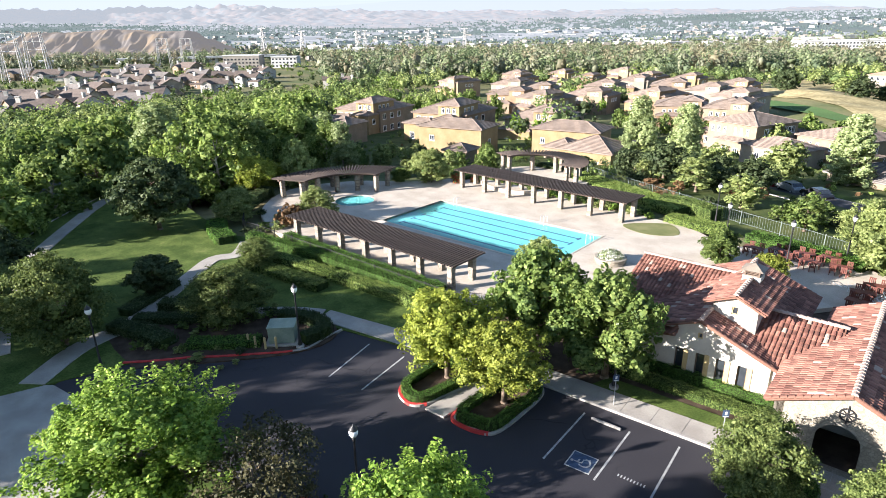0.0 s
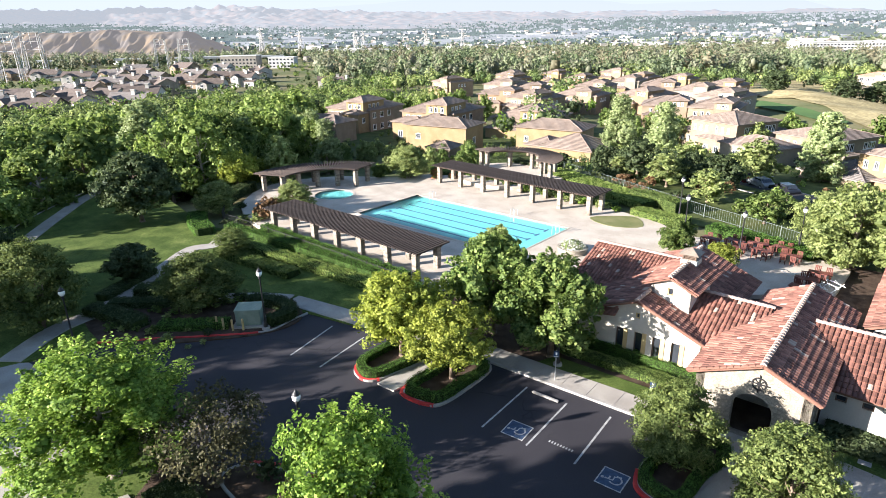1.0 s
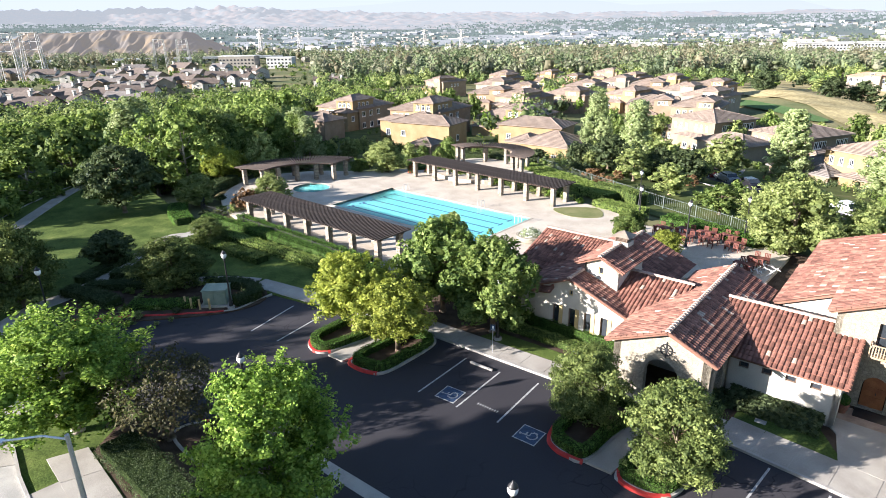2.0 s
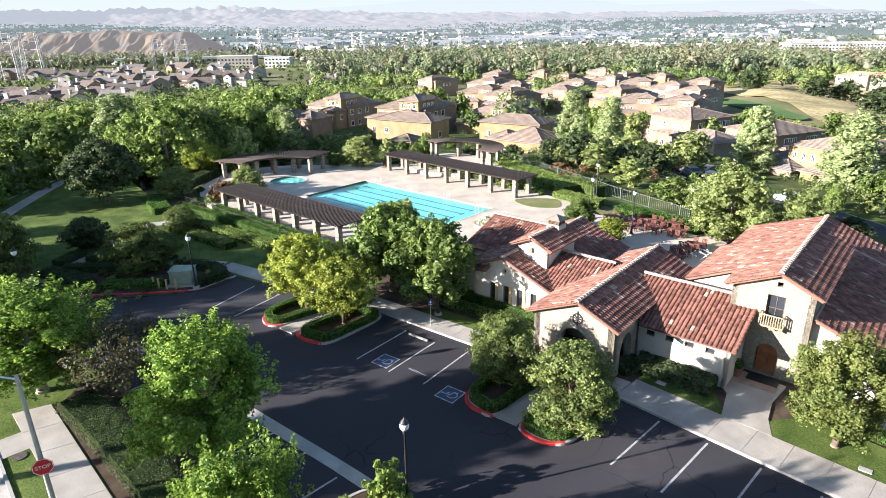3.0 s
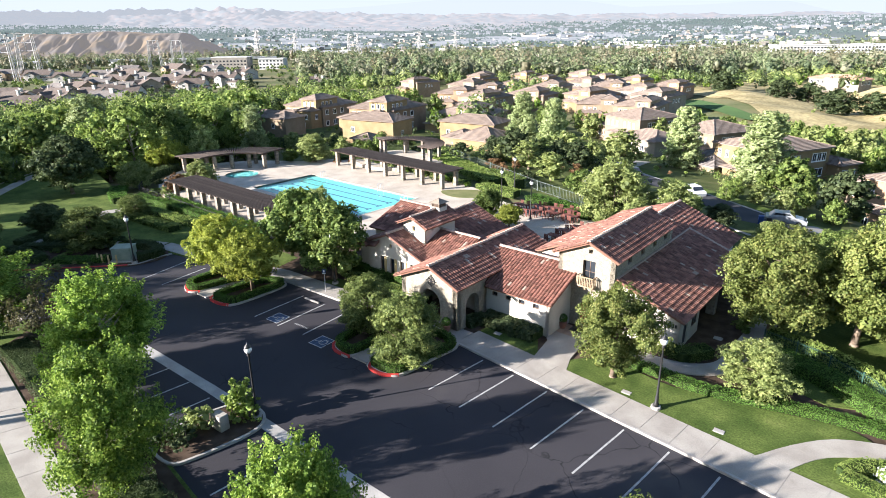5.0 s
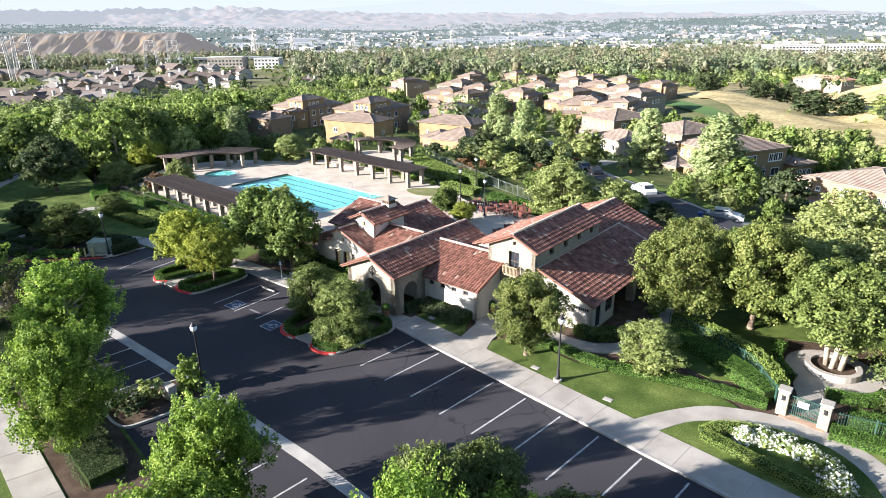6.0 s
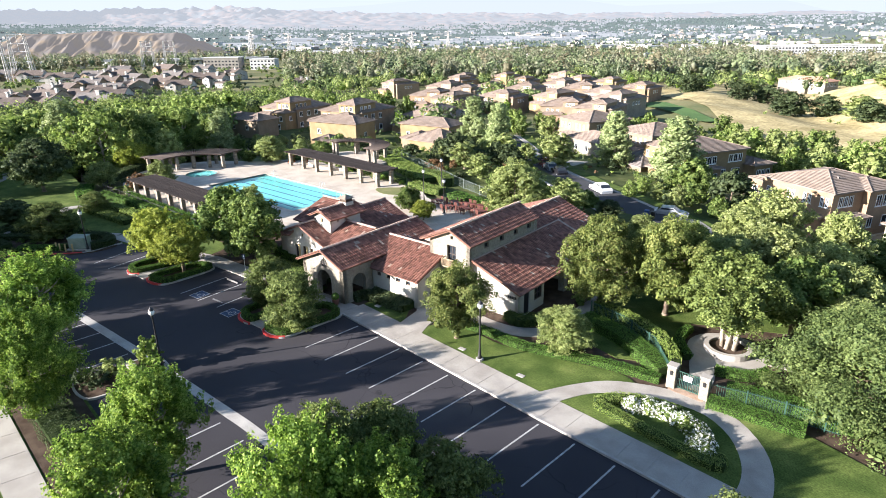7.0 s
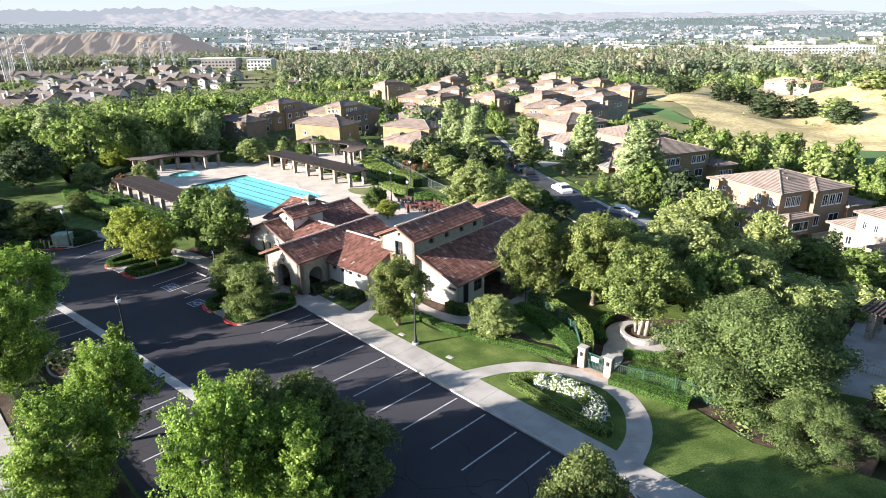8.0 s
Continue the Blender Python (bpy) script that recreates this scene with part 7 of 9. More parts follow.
# hedges beside the pool fence and lawn
hedge([(-58.5, 0.4), (-48, 1.1), (-36, 2.2)], 0.9, 1.2, LEAF_HEDGE, "green hedge before the long pergola")
hedge(curve([(-62, -2.2), (-52, -0.6), (-40, 0.6), (-33, 1.2)], False, 4), 1.1, 1.1, LEAF_HEDGE, "clipped green hedge along the pool fence")
hedge(curve([(-55, -3.2), (-46, -1.8), (-38, -0.6), (-32, 0.0)], False, 4), 1.4, 0.75, LEAF_LIME, "pale lime hedge beside the lawn")
hedge(curve([(-56, -6.0), (-50, -4.9), (-45, -4.0)], False, 4), 1.5, 0.6, LEAF_GREEN, "low green planting beside the lawn", size=0.2)
hedge(curve([(-50.5, -19.6), (-47.6, -18.4), (-44.6, -17.6)], False, 4), 1.6, 0.7, LEAF_DARK, "dark clipped hedge in the mulch bed")
hedge(curve([(-51.5, -15.6), (-48.4, -12.2), (-45.8, -10.0)], False, 4), 1.5, 0.8, LEAF_DARK, "dark clipped hedge beside the winding path")
hedge(curve([(-43.6, -16.6), (-41.6, -14.6), (-40.0, -12.6)], False, 4), 1.3, 0.5, LEAF_HEDGE, "low green hedge in the mulch bed")
hedge(curve([(-42.6, -9.6), (-40.4, -8.2), (-38.0, -8.4), (-37.9, -10.4)], False, 4), 1.2, 0.8, LEAF_DARK, "dark clipped hedge beside the utility cabinet")
hedge(curve([(-50.5, -18.0), (-47.5, -14.8), (-45.2, -11.6)], False, 4), 1.2, 0.6, LEAF_DARK, "dark low hedge along the path")
hedge(curve([(-52.2, -18.2), (-54.0, -15.4), (-55.6, -12.8)], False, 4), 1.3, 0.6, LEAF_DARK, "dark low hedge along the path")
hedge(curve([(-63, -4.4), (-67, -3.6), (-70.5, -2.0)], False, 4), 2.0, 0.8, LEAF_HEDGE, "clipped hedge beside the pool gate")
hedge(curve([(-70.5, 0.5), (-75, 4.5), (-78, 9)], False, 4), 1.8, 1.3, LEAF_DARK, "dark hedge behind the curved pergola")
# slope behind the pool
hedge(curve([(-60, 34.6), (-48, 35.2), (-35, 35)], False, 4), 1.6, 0.8, LEAF_GREEN, "green shrubs behind the far pergola", 0.3)
hedge(curve([(-52, 45.0), (-45, 43.0), (-38, 40.4), (-32, 38.6)], False, 4), 3.6, 0.9, LEAF_LIME, "yellow-green ground cover on the slope", 0.2, 110, 0.2)
hedge(curve([(-52, 43.5), (-44, 42.6), (-33, 39)], False, 4), 1.6, 0.9, LEAF_GREEN, "green ground cover on the slope", 0.1, 110, 0.2)
hedge(curve([(-36, 40.6), (-32, 40.4), (-28.4, 38.8)], False, 4), 1.8, 1.5, LEAF_GREEN, "green hedge inside the fence", 0.1)
hedge(curve([(-32, 34.6), (-28, 34.2), (-25.4, 34.5)], False, 4), 2.0, 0.9, LEAF_LIME, "yellow-green shrubs by the fence", 0.3)
hedge(curve([(-23, 34.5), (-17, 33.8), (-12, 32.4)], False, 4), 2.2, 0.9, LEAF_HEDGE, "green hedge behind the patio", 0.2)
hedge(curve([(-66, 44), (-60, 46), (-52, 46)], False, 4), 1.6, 1.4, LEAF_DARK, "dark hedge behind the raised terrace", 0.0)
hedge(curve([(-63, 33), (-70, 36), (-76, 34)], False, 4), 2.2, 0.8, LEAF_GREEN, "green hedge behind the deck", 0.1)
# street corner planting
hedge(curve([(-25.5, -23.2), (-18, -22.6), (-10, -22.3), (0, -22.0)], False, 4), 2.2, 0.6, LEAF_DARK, "dark low hedge along the street pavement", 0.1, 120)
hedge([(4, -22.0), (18, -21.7), (34, -21.5)], 2.0, 0.6, LEAF_DARK, "dark low hedge along the street pavement", 0.1, 120)

bushes = random.Random(4)


def bush(x, y, h, r, k, lab, z=None):
    plant(SMALL[k], x, y, 0.1 if z is None else z, h, r, lab, "shrub", "shrubs", name="shrub")


for x, y, h, r, k, lab in ((-5.9, -15.2, 2.4, 1.2, 3, "yellow-green shrub in a parking island"), (-5.2, -15.0, 1.5, 0.9, 3, "yellow-green shrub in a parking island"),
                           (-6.4, -17.6, 1.5, 1.2, 1, "round green shrub in a parking island"), (-5.6, -18.8, 1.4, 1.1, 2, "dark shrub in a parking island"), (-6.6, -19.4, 1.2, 1.0, 2, "dark shrub in a parking island"),
                           (-22.6, -18.9, 1.2, 0.8, 2, "dark shrub in a corner island"), (-20.8, -18.6, 1.0, 0.7, 0, "green shrub in a corner island"),
                           (-62.6, 3.4, 3.0, 1.8, 4, "rust-brown shrub beside the pergola"), (11.2, 16.8, 1.2, 1.0, 0, "green shrub by the porch"),
                           (-29.2, -3.6, 0.8, 0.6, 0, "green shrub by the pavement"), (26.4, 5.4, 1.0, 0.8, 0, "green rose bush beside the path")):
    bush(x, y, h, r, k, lab)
for k in range(34):
    x, y = bushes.uniform(-47, -38.5), bushes.uniform(-20, -9)
    if x + y * 0.6 > -46 or x + y * 0.2 < -50:
        continue
    bush(x, y, bushes.uniform(0.3, 0.8), bushes.uniform(0.3, 0.7), bushes.choice((1, 2, 0)), "small shrub in the mulch bed")
for k in range(26):
    t = k / 25
    x, y = -62 + 27 * t + bushes.uniform(-1, 1), 33.8 + bushes.uniform(-0.3, 0.6)
    bush(x, y, bushes.uniform(0.6, 1.2), bushes.uniform(0.5, 0.9), bushes.choice((0, 1, 5)), "green shrub behind the far pergola", 0.35)
for k in range(46):
    x, y = bushes.uniform(-50, -12), bushes.uniform(43, 58)
    if y < 50 - 0.5 * (x + 50) or y > 66 - 0.45 * (x + 50) :
        continue
    bush(x, y, bushes.uniform(0.9, 2.2), bushes.uniform(0.8, 1.7), bushes.choice((0, 1, 2, 4)), "scrubby shrub on the slope", land(x, y))
for k in range(40):
    x, y = bushes.uniform(-90, -62), bushes.uniform(-6, 4)
    bush(x, y, bushes.uniform(0.6, 1.4), bushes.uniform(0.7, 1.4), bushes.choice((0, 2, 1)), "green shrub at the edge of the lawn") if y > -0.25 * (x + 66) - 3 + 2 else None


def flowers(cx, cy, rx, ry, n, z, petal, label):
    """A bed of rose bushes: leaves and pale flower heads."""
    rng = np.random.default_rng(int(n))
    ob = thing("flower_bush", label, "flowers", cx, cy, z, group="flower bushes")
    d = unit(rng, n * 2)
    d[:, 2] = np.abs(d[:, 2])
    for nm, m, cnt, size, rr in (("leaves", LEAF_GREEN, n, 0.16, 0.95), ("petals", petal, int(n * 0.55), 0.14, 1.04)):
        e = unit(rng, cnt)
        e[:, 2] = np.abs(e[:, 2]) 
        p = e * np.array([rx, ry, 0.85]) * rng.uniform(0.8, 1.05, cnt)[:, None] * rr
        o = new(nm, leaf_mesh(nm, p, e + rng.normal(size=(cnt, 3)) * 0.3, size, rng, m, 0.9))
        o.parent = ob


for cx, cy, rx, ry in ((23.4, 6.1, 0.9, 0.8), (24.6, 6.3, 0.9, 0.7), (25.8, 6.2, 0.9, 0.8), (26.8, 5.8, 0.9, 0.8), (27.4, 5.1, 0.9, 0.8), (27.6, 4.4, 0.9, 0.7), (22.6, 5.4, 0.7, 0.6)):
    flowers(cx, cy, rx, ry, 420 + int(cx * 3), 0.1, PETAL, "bush of white roses in the bed")
flowers(-29.9, 18.5, 1.2, 1.2, 500, DZ + 0.45, PETAL, "white flowers in the round planter")
for x, y in ((-62.8, 31.0), (-61.2, 33.0), (-64.5, 32.4)):
    flowers(x, y, 0.7, 0.7, 260 + int(-x), DZ, PETAL_RED, "red flower bush beside the deck")

# ---- houses ----
OCHRE = surface("ochre stucco", (0.225, 0.16, 0.082), (0.275, 0.2, 0.11), 0.9, 0.5, 10, 0.2)
SAND = surface("sand stucco", (0.21, 0.16, 0.108), (0.26, 0.2, 0.142), 0.9, 0.5, 10, 0.2)
BROWN = surface("brown stucco", (0.22, 0.145, 0.09), (0.28, 0.19, 0.12), 0.9, 0.5, 10, 0.2)
CLAY = surface("clay stucco", (0.27, 0.18, 0.11), (0.33, 0.225, 0.14), 0.9, 0.5, 10, 0.2)
CREAM = surface("cream stucco", (0.21, 0.185, 0.145), (0.265, 0.235, 0.185), 0.9, 0.5, 10, 0.2)
GREY_WALL = surface("grey stucco", (0.42, 0.42, 0.41), (0.5, 0.5, 0.49), 0.9, 0.5, 10, 0.2)
ROOF_TAN = surface("tan concrete roof tile", (0.165, 0.127, 0.102), (0.23, 0.182, 0.15), 0.9, 0.7, 9, 0.6, vary="object", amount=0.12)
ROOF_GREY = surface("grey-brown roof tile", (0.13, 0.115, 0.105), (0.18, 0.16, 0.148), 0.9, 0.7, 9, 0.6, vary="object", amount=0.12)
VILLA_ROOF = surface("villa roof", (0.36, 0.2, 0.14), (0.44, 0.26, 0.18), 0.9, 1, 9, 0.5)
GARAGE = surface("cream garage door", (0.6, 0.55, 0.45), (0.66, 0.61, 0.52), 0.7, 1, 20, 0.2)


def ribbed(bm, c):
    """Stepped tile courses on a sloping face (corners: low left, low right, high right, high left)."""
    c = [Vector(p) for p in c]
    run = abs(((c[3] + c[2]) / 2 - (c[0] + c[1]) / 2).xy.length)
    n = max(2, int(run / 0.42))
    step = Vector((0, 0, 0.075))
    row = [bm.verts.new(c[0]), bm.verts.new(c[1])]
    for k in range(n):
        a, b = c[0].lerp(c[3], k / n), c[1].lerp(c[2], k / n)
        d, e = c[0].lerp(c[3], (k + 1) / n), c[1].lerp(c[2], (k + 1) / n)
        lip = [bm.verts.new(a + step), bm.verts.new(b + step)]
        top = [bm.verts.new(d), bm.verts.new(e)]
        bm.faces.new((row[0], row[1], lip[1], lip[0]))
        bm.faces.new((lip[0], lip[1], top[1], top[0]))
        row = top


def hip_roof(parent, x0, x1, y0, y1, z, pitch, material, over=0.5, fine=True):
    x0, x1, y0, y1 = x0 - over, x1 + over, y0 - over, y1 + over
    w, d = x1 - x0, y1 - y0
    bm = bmesh.new()
    box(bm, x0, x1, y0, y1, z - 0.16, z)
    if w >= d:
        h, a, b = d / 2 * pitch, (x0 + d / 2, (y0 + y1) / 2), (x1 - d / 2, (y0 + y1) / 2)
    else:
        h, a, b = w / 2 * pitch, ((x0 + x1) / 2, y0 + w / 2), ((x0 + x1) / 2, y1 - w / 2)
    A, B = (*a, z + h), (*b, z + h)
    c = [(x0, y0, z), (x1, y0, z), (x1, y1, z), (x0, y1, z)]
    quads = [(c[0], c[1], B, A), (c[2], c[3], A, B), (c[1], c[2], B, B), (c[3], c[0], A, A)] if w >= d else [(c[1], c[2], B, A), (c[3], c[0], A, B), (c[0], c[1], A, A), (c[2], c[3], B, B)]
    for q in quads:
        if fine:
            ribbed(bm, q)
        else:
            bm.faces.new([bm.verts.new(p) for p in dict.fromkeys(q)])
    bmesh.ops.remove_doubles(bm, verts=bm.verts, dist=0.004)
    roof = part("roof", bm, material, parent)
    bm = bmesh.new()
    for p, q in ((A, B), (c[0], A), (c[3], A) if w >= d else (c[1], A), (c[1], B) if w >= d else (c[3], B), (c[2], B)):
        if (Vector(p) - Vector(q)).length > 0.2:
            tube(bm, Vector(p) + Vector((0, 0, 0.06)), Vector(q) + Vector((0, 0, 0.06)), 0.11, 0.11, 5)
    part("ridge_cap", bm, material, roof)
    return roof


def face_window(parent, side, at, z, w, h, block, frame_mat=WHITE, arched=False):
    """A window with its frame, sill and pane on one face of a block."""
    x0, x1, y0, y1 = block[:4]
    m = {"s": pose(0, y0, 0), "n": pose(0, y1, 0, 0, 0, 180), "e": pose(x1, 0, 0, 0, 0, 90), "w": pose(x0, 0, 0, 0, 0, -90)}[side]
    c = at if side in "se" else -at
    if side in "nw":
        c = -at
    t = 0.1
    bm = bmesh.new()
    l, r = c - w / 2, c + w / 2
    slab(bm, [(l - 0.1, z - 0.12), (r + 0.1, z - 0.12), (r + 0.1, z), (r, z), (r, z + h), (l, z + h), (l, z), (l - 0.1, z)], -0.05, 0.07,
         [[(l + t, z + t), (c - 0.03, z + t), (c - 0.03, z + h - t), (l + t, z + h - t)], [(c + 0.03, z + t), (r - t, z + t), (r - t, z + h - t), (c + 0.03, z + h - t)]])
    for v in bm.verts:
        v.co = m @ Vector((v.co.x, -v.co.z, v.co.y))
    win = part("window", bm, frame_mat, parent)
    bm = bmesh.new()
    box(bm, c - w / 2 + t, c + w / 2 - t, -0.03, 0.03, z + t, z + h - t, m)
    if arched:
        slab_pts = [(c + (w / 2 - t) * math.cos(math.pi * k / 8), z + h - t + (w / 2 - t) * math.sin(math.pi * k / 8)) for k in range(9)]
        b2 = bmesh.new()
        slab(b2, slab_pts, -0.03, 0.03)
        for v in b2.verts:
            v.co = m @ Vector((v.co.x, v.co.z, v.co.y))
        join(bm, b2)
    part("pane", bm, GLASS, win)


def house(x, y, rz, blocks, label, roof=ROOF_TAN, z=None, fine=True, group="", name="house", chimney=None):
    """blocks: x0, x1, y0, y1, z0, z1, wall, pitch, windows as (side, at, sill height, width, height)."""
    z = land(x, y) if z is None else z
    ob = thing(name, label, "house", x, y, z, rz, group)
    for b in blocks:
        bm = bmesh.new()
        box(bm, b[0], b[1], b[2], b[3], b[4] - (1.5 if b[4] == 0 else 0), b[5])
        w = part("wall", bm, b[6], ob)
        if b[7]:
            hip_roof(ob, b[0], b[1], b[2], b[3], b[5] + 0.16, b[7], roof, 0.5, fine)
        for win in b[8]:
            if win[5:] == ("g",):
                continue
            face_window(ob, *win[:5], b, WOOD if win[5:] == ("d",) else WHITE, win[5:] == ("a",))
    if chimney:
        bm = bmesh.new()
        cx, cy, cz = chimney
        box(bm, cx - 0.6, cx + 0.6, cy - 0.4, cy + 0.4, 0, cz)
        box(bm, cx - 0.7, cx + 0.7, cy - 0.5, cy + 0.5, cz, cz + 0.25)
        part("chimney", bm, blocks[0][6], ob)
    return ob


def three(side, c, z, w=0.8, h=1.3, gap=1.4, kind=""):
    return [(side, c + k * gap, z, w, h) + ((kind,) if kind else ()) for k in (-1, 0, 1)]


# three tall ochre houses that face the pool, sharing a look
def grown(blocks, k, kz):
    """The same blocks at another size."""
    return [(b[0] * k, b[1] * k, b[2] * k, b[3] * k, b[4] * kz, b[5] * kz, b[6], b[7], [(w[0], w[1] * k, w[2] * kz, w[3] * k, w[4] * kz, *w[5:]) for w in b[8]]) for b in blocks]


def pool_house(x, y, rz, z, label, wall_a, wall_b):
    return house(x, y, rz, grown([
        (-6, 6, 0, 12, 0, 6.2, wall_b, 0.36, three("s", -3.2, 4.2) + three("e", 4, 1.2, 1.1, 1.4, 2.6) + three("e", 4, 4.2, 1.1, 1.4, 2.6) + three("w", 6, 4.2, 1.0, 1.2, 2.6)),
        (0.6, 5.2, -1.2, 6, 0, 8.4, wall_a, 0.36, three("s", 2.9, 6.7, 0.75, 1.1, 1.25, "a") + three("e", 2.4, 6.7, 0.75, 1.1, 1.4)),
        (-5.4, 1.2, -4.2, 0, 0, 4.4, wall_a, 0.34, [("s", -3.5, 1.0, 1.0, 1.5), ("s", -1.2, 1.0, 1.0, 1.5), ("w", -2, 1.2, 1.0, 1.3)]),
        (1.4, 5.6, -3.6, 0, 0, 5.6, wall_a, 0.34, [("s", 2.4, 3.4, 0.9, 1.4, "a"), ("s", 4.2, 3.4, 0.9, 1.4), ("s", 3.3, 0.8, 1.0, 1.7), ("e", -1.8, 3.4, 0.9, 1.3)]),
    ], 1.4, 1.15), label, ROOF_TAN, z, True, "pool-side houses")


pool_house(-152.5, 79.3, 14, -8.4, "tall ochre stucco house with tan tile roofs and arched windows", OCHRE, SAND)
pool_house(-121, 83, 14, -7.2, "tall ochre stucco house with tan tile roofs and arched windows", OCHRE, BROWN)
pool_house(-104, 102, 14, -9.4, "tall yellow stucco house with tan tile roofs and small windows", OCHRE, SAND)
house(-140, 62, 14, [(-9, 8, -4, 4, 0, 5.4, SAND, 0.36, [("s", -3, 2.6, 1.2, 1.4), ("s", 3, 2.6, 1.2, 1.4)])], "low sand stucco annexe with a tan hip roof", ROOF_TAN, -7.0)
house(-98.5, 68, 16, [(-8.4, 7.4, -4, 4.5, 0, 7.2, OCHRE, 0.3, [("s", -5, 4.2, 1.2, 1.2), ("e", 0, 3.4, 1.2, 1.4)])], "ochre stucco house with a long tan hip roof", ROOF_TAN, -6.4)
house(-84.5, 54, 16, [(-2.4, 2.4, -2.4, 2.4, 0, 3.4, SAND, 0.4, [("s", -1, 1, 1.0, 1.2)])], "low sand stucco annexe with a tan hip roof", ROOF_TAN, -4.2)
house(-78, 82, 14, [(-7.5, 7.5, -4, 4.5, 0, 7.0, OCHRE, 0.32, [("s", -5, 4.0, 1.0, 1.2), ("e", 0, 3.4, 1.2, 1.4)])], "ochre stucco house with a long tan hip roof", ROOF_TAN, -6.4)
house(-66.5, 73, 6, [(-10, -4, -2, 5, 0, 3.3, SAND, 0.4, [("s", -7, 0.9, 1.2, 1.4)]), (-5, 6, -5, 5, 0, 3.9, OCHRE, 0.4, [("s", -3.4, 0.8, 1.3, 1.3, "a"), ("s", 3.0, 0.9, 1.2, 1.4), ("e", -1.8, 0.9, 1.2, 1.4), ("e", 1.8, 0.9, 1.2, 1.4)])], "low sand stucco house with a tan hip roof beside the fence", ROOF_TAN, -4.8)


def street_house(x, y, rz, label, a, b, z, gr="street houses"):
    """A stucco house on three levels with a jettied bay and garages below."""
    ob = house(x, y, rz, [
        (-7, 6, -7, 7, 0, 8.8, a, 0.28, three("e", 4.2, 6.6, 1.1, 1.5, 1.25) + three("e", -2.6, 6.6, 1.1, 1.5, 1.25) + three("s", 2.2, 6.6, 0.6, 1.4, 1.6) + three("s", -4, 6.6, 0.7, 1.3, 1.7) + [("e", 1.4, 3.8, 1.2, 1.5), ("e", 4.6, 3.8, 2.2, 1.5), ("s", 1, 3.6, 1.0, 1.4), ("s", -3, 3.6, 1.0, 1.4)]),
        (6, 7.4, -5.4, -0.8, 2.9, 5.9, b, 0.28, [("e", -3.1, 3.6, 2.8, 1.5)]),
        (-2, 5.4, -10, -7, 0, 5.4, b, 0.28, [("s", 0.5, 2.6, 1.2, 1.4), ("s", 3.5, 2.6, 1.2, 1.4)]),
        (-12, -7, -5.5, 5, 0, 5.6, b, 0.28, [("s", -10.6, 3.2, 1.0, 1.4), ("s", -8.6, 3.2, 1.0, 1.4)]),
        (0, 8.4, 7, 12, 0, 5.8, b, 0.28, three("e", 9.5, 3.6, 1.0, 1.4, 1.3)),
    ], label, ROOF_TAN, z, True, gr)
    bm = bmesh.new()
    box(bm, 5.9, 6.04, -6.9, 6.9, -1.0, 2.85)
    part("ground_storey_wall", bm, BROWN, ob, "brown stucco ground-floor wall")
    for y0 in (-6.4, -2.4):
        bm = bmesh.new()
        box(bm, 5.95, 6.08, y0, y0 + 3.2, 0, 2.3)
        for k in range(4):
            box(bm, 6.08, 6.12, y0 + 0.1, y0 + 3.1, 0.1 + 0.56 * k, 0.55 + 0.56 * k)
        part("garage_door", bm, GARAGE, ob, "cream panelled garage door")
    return ob




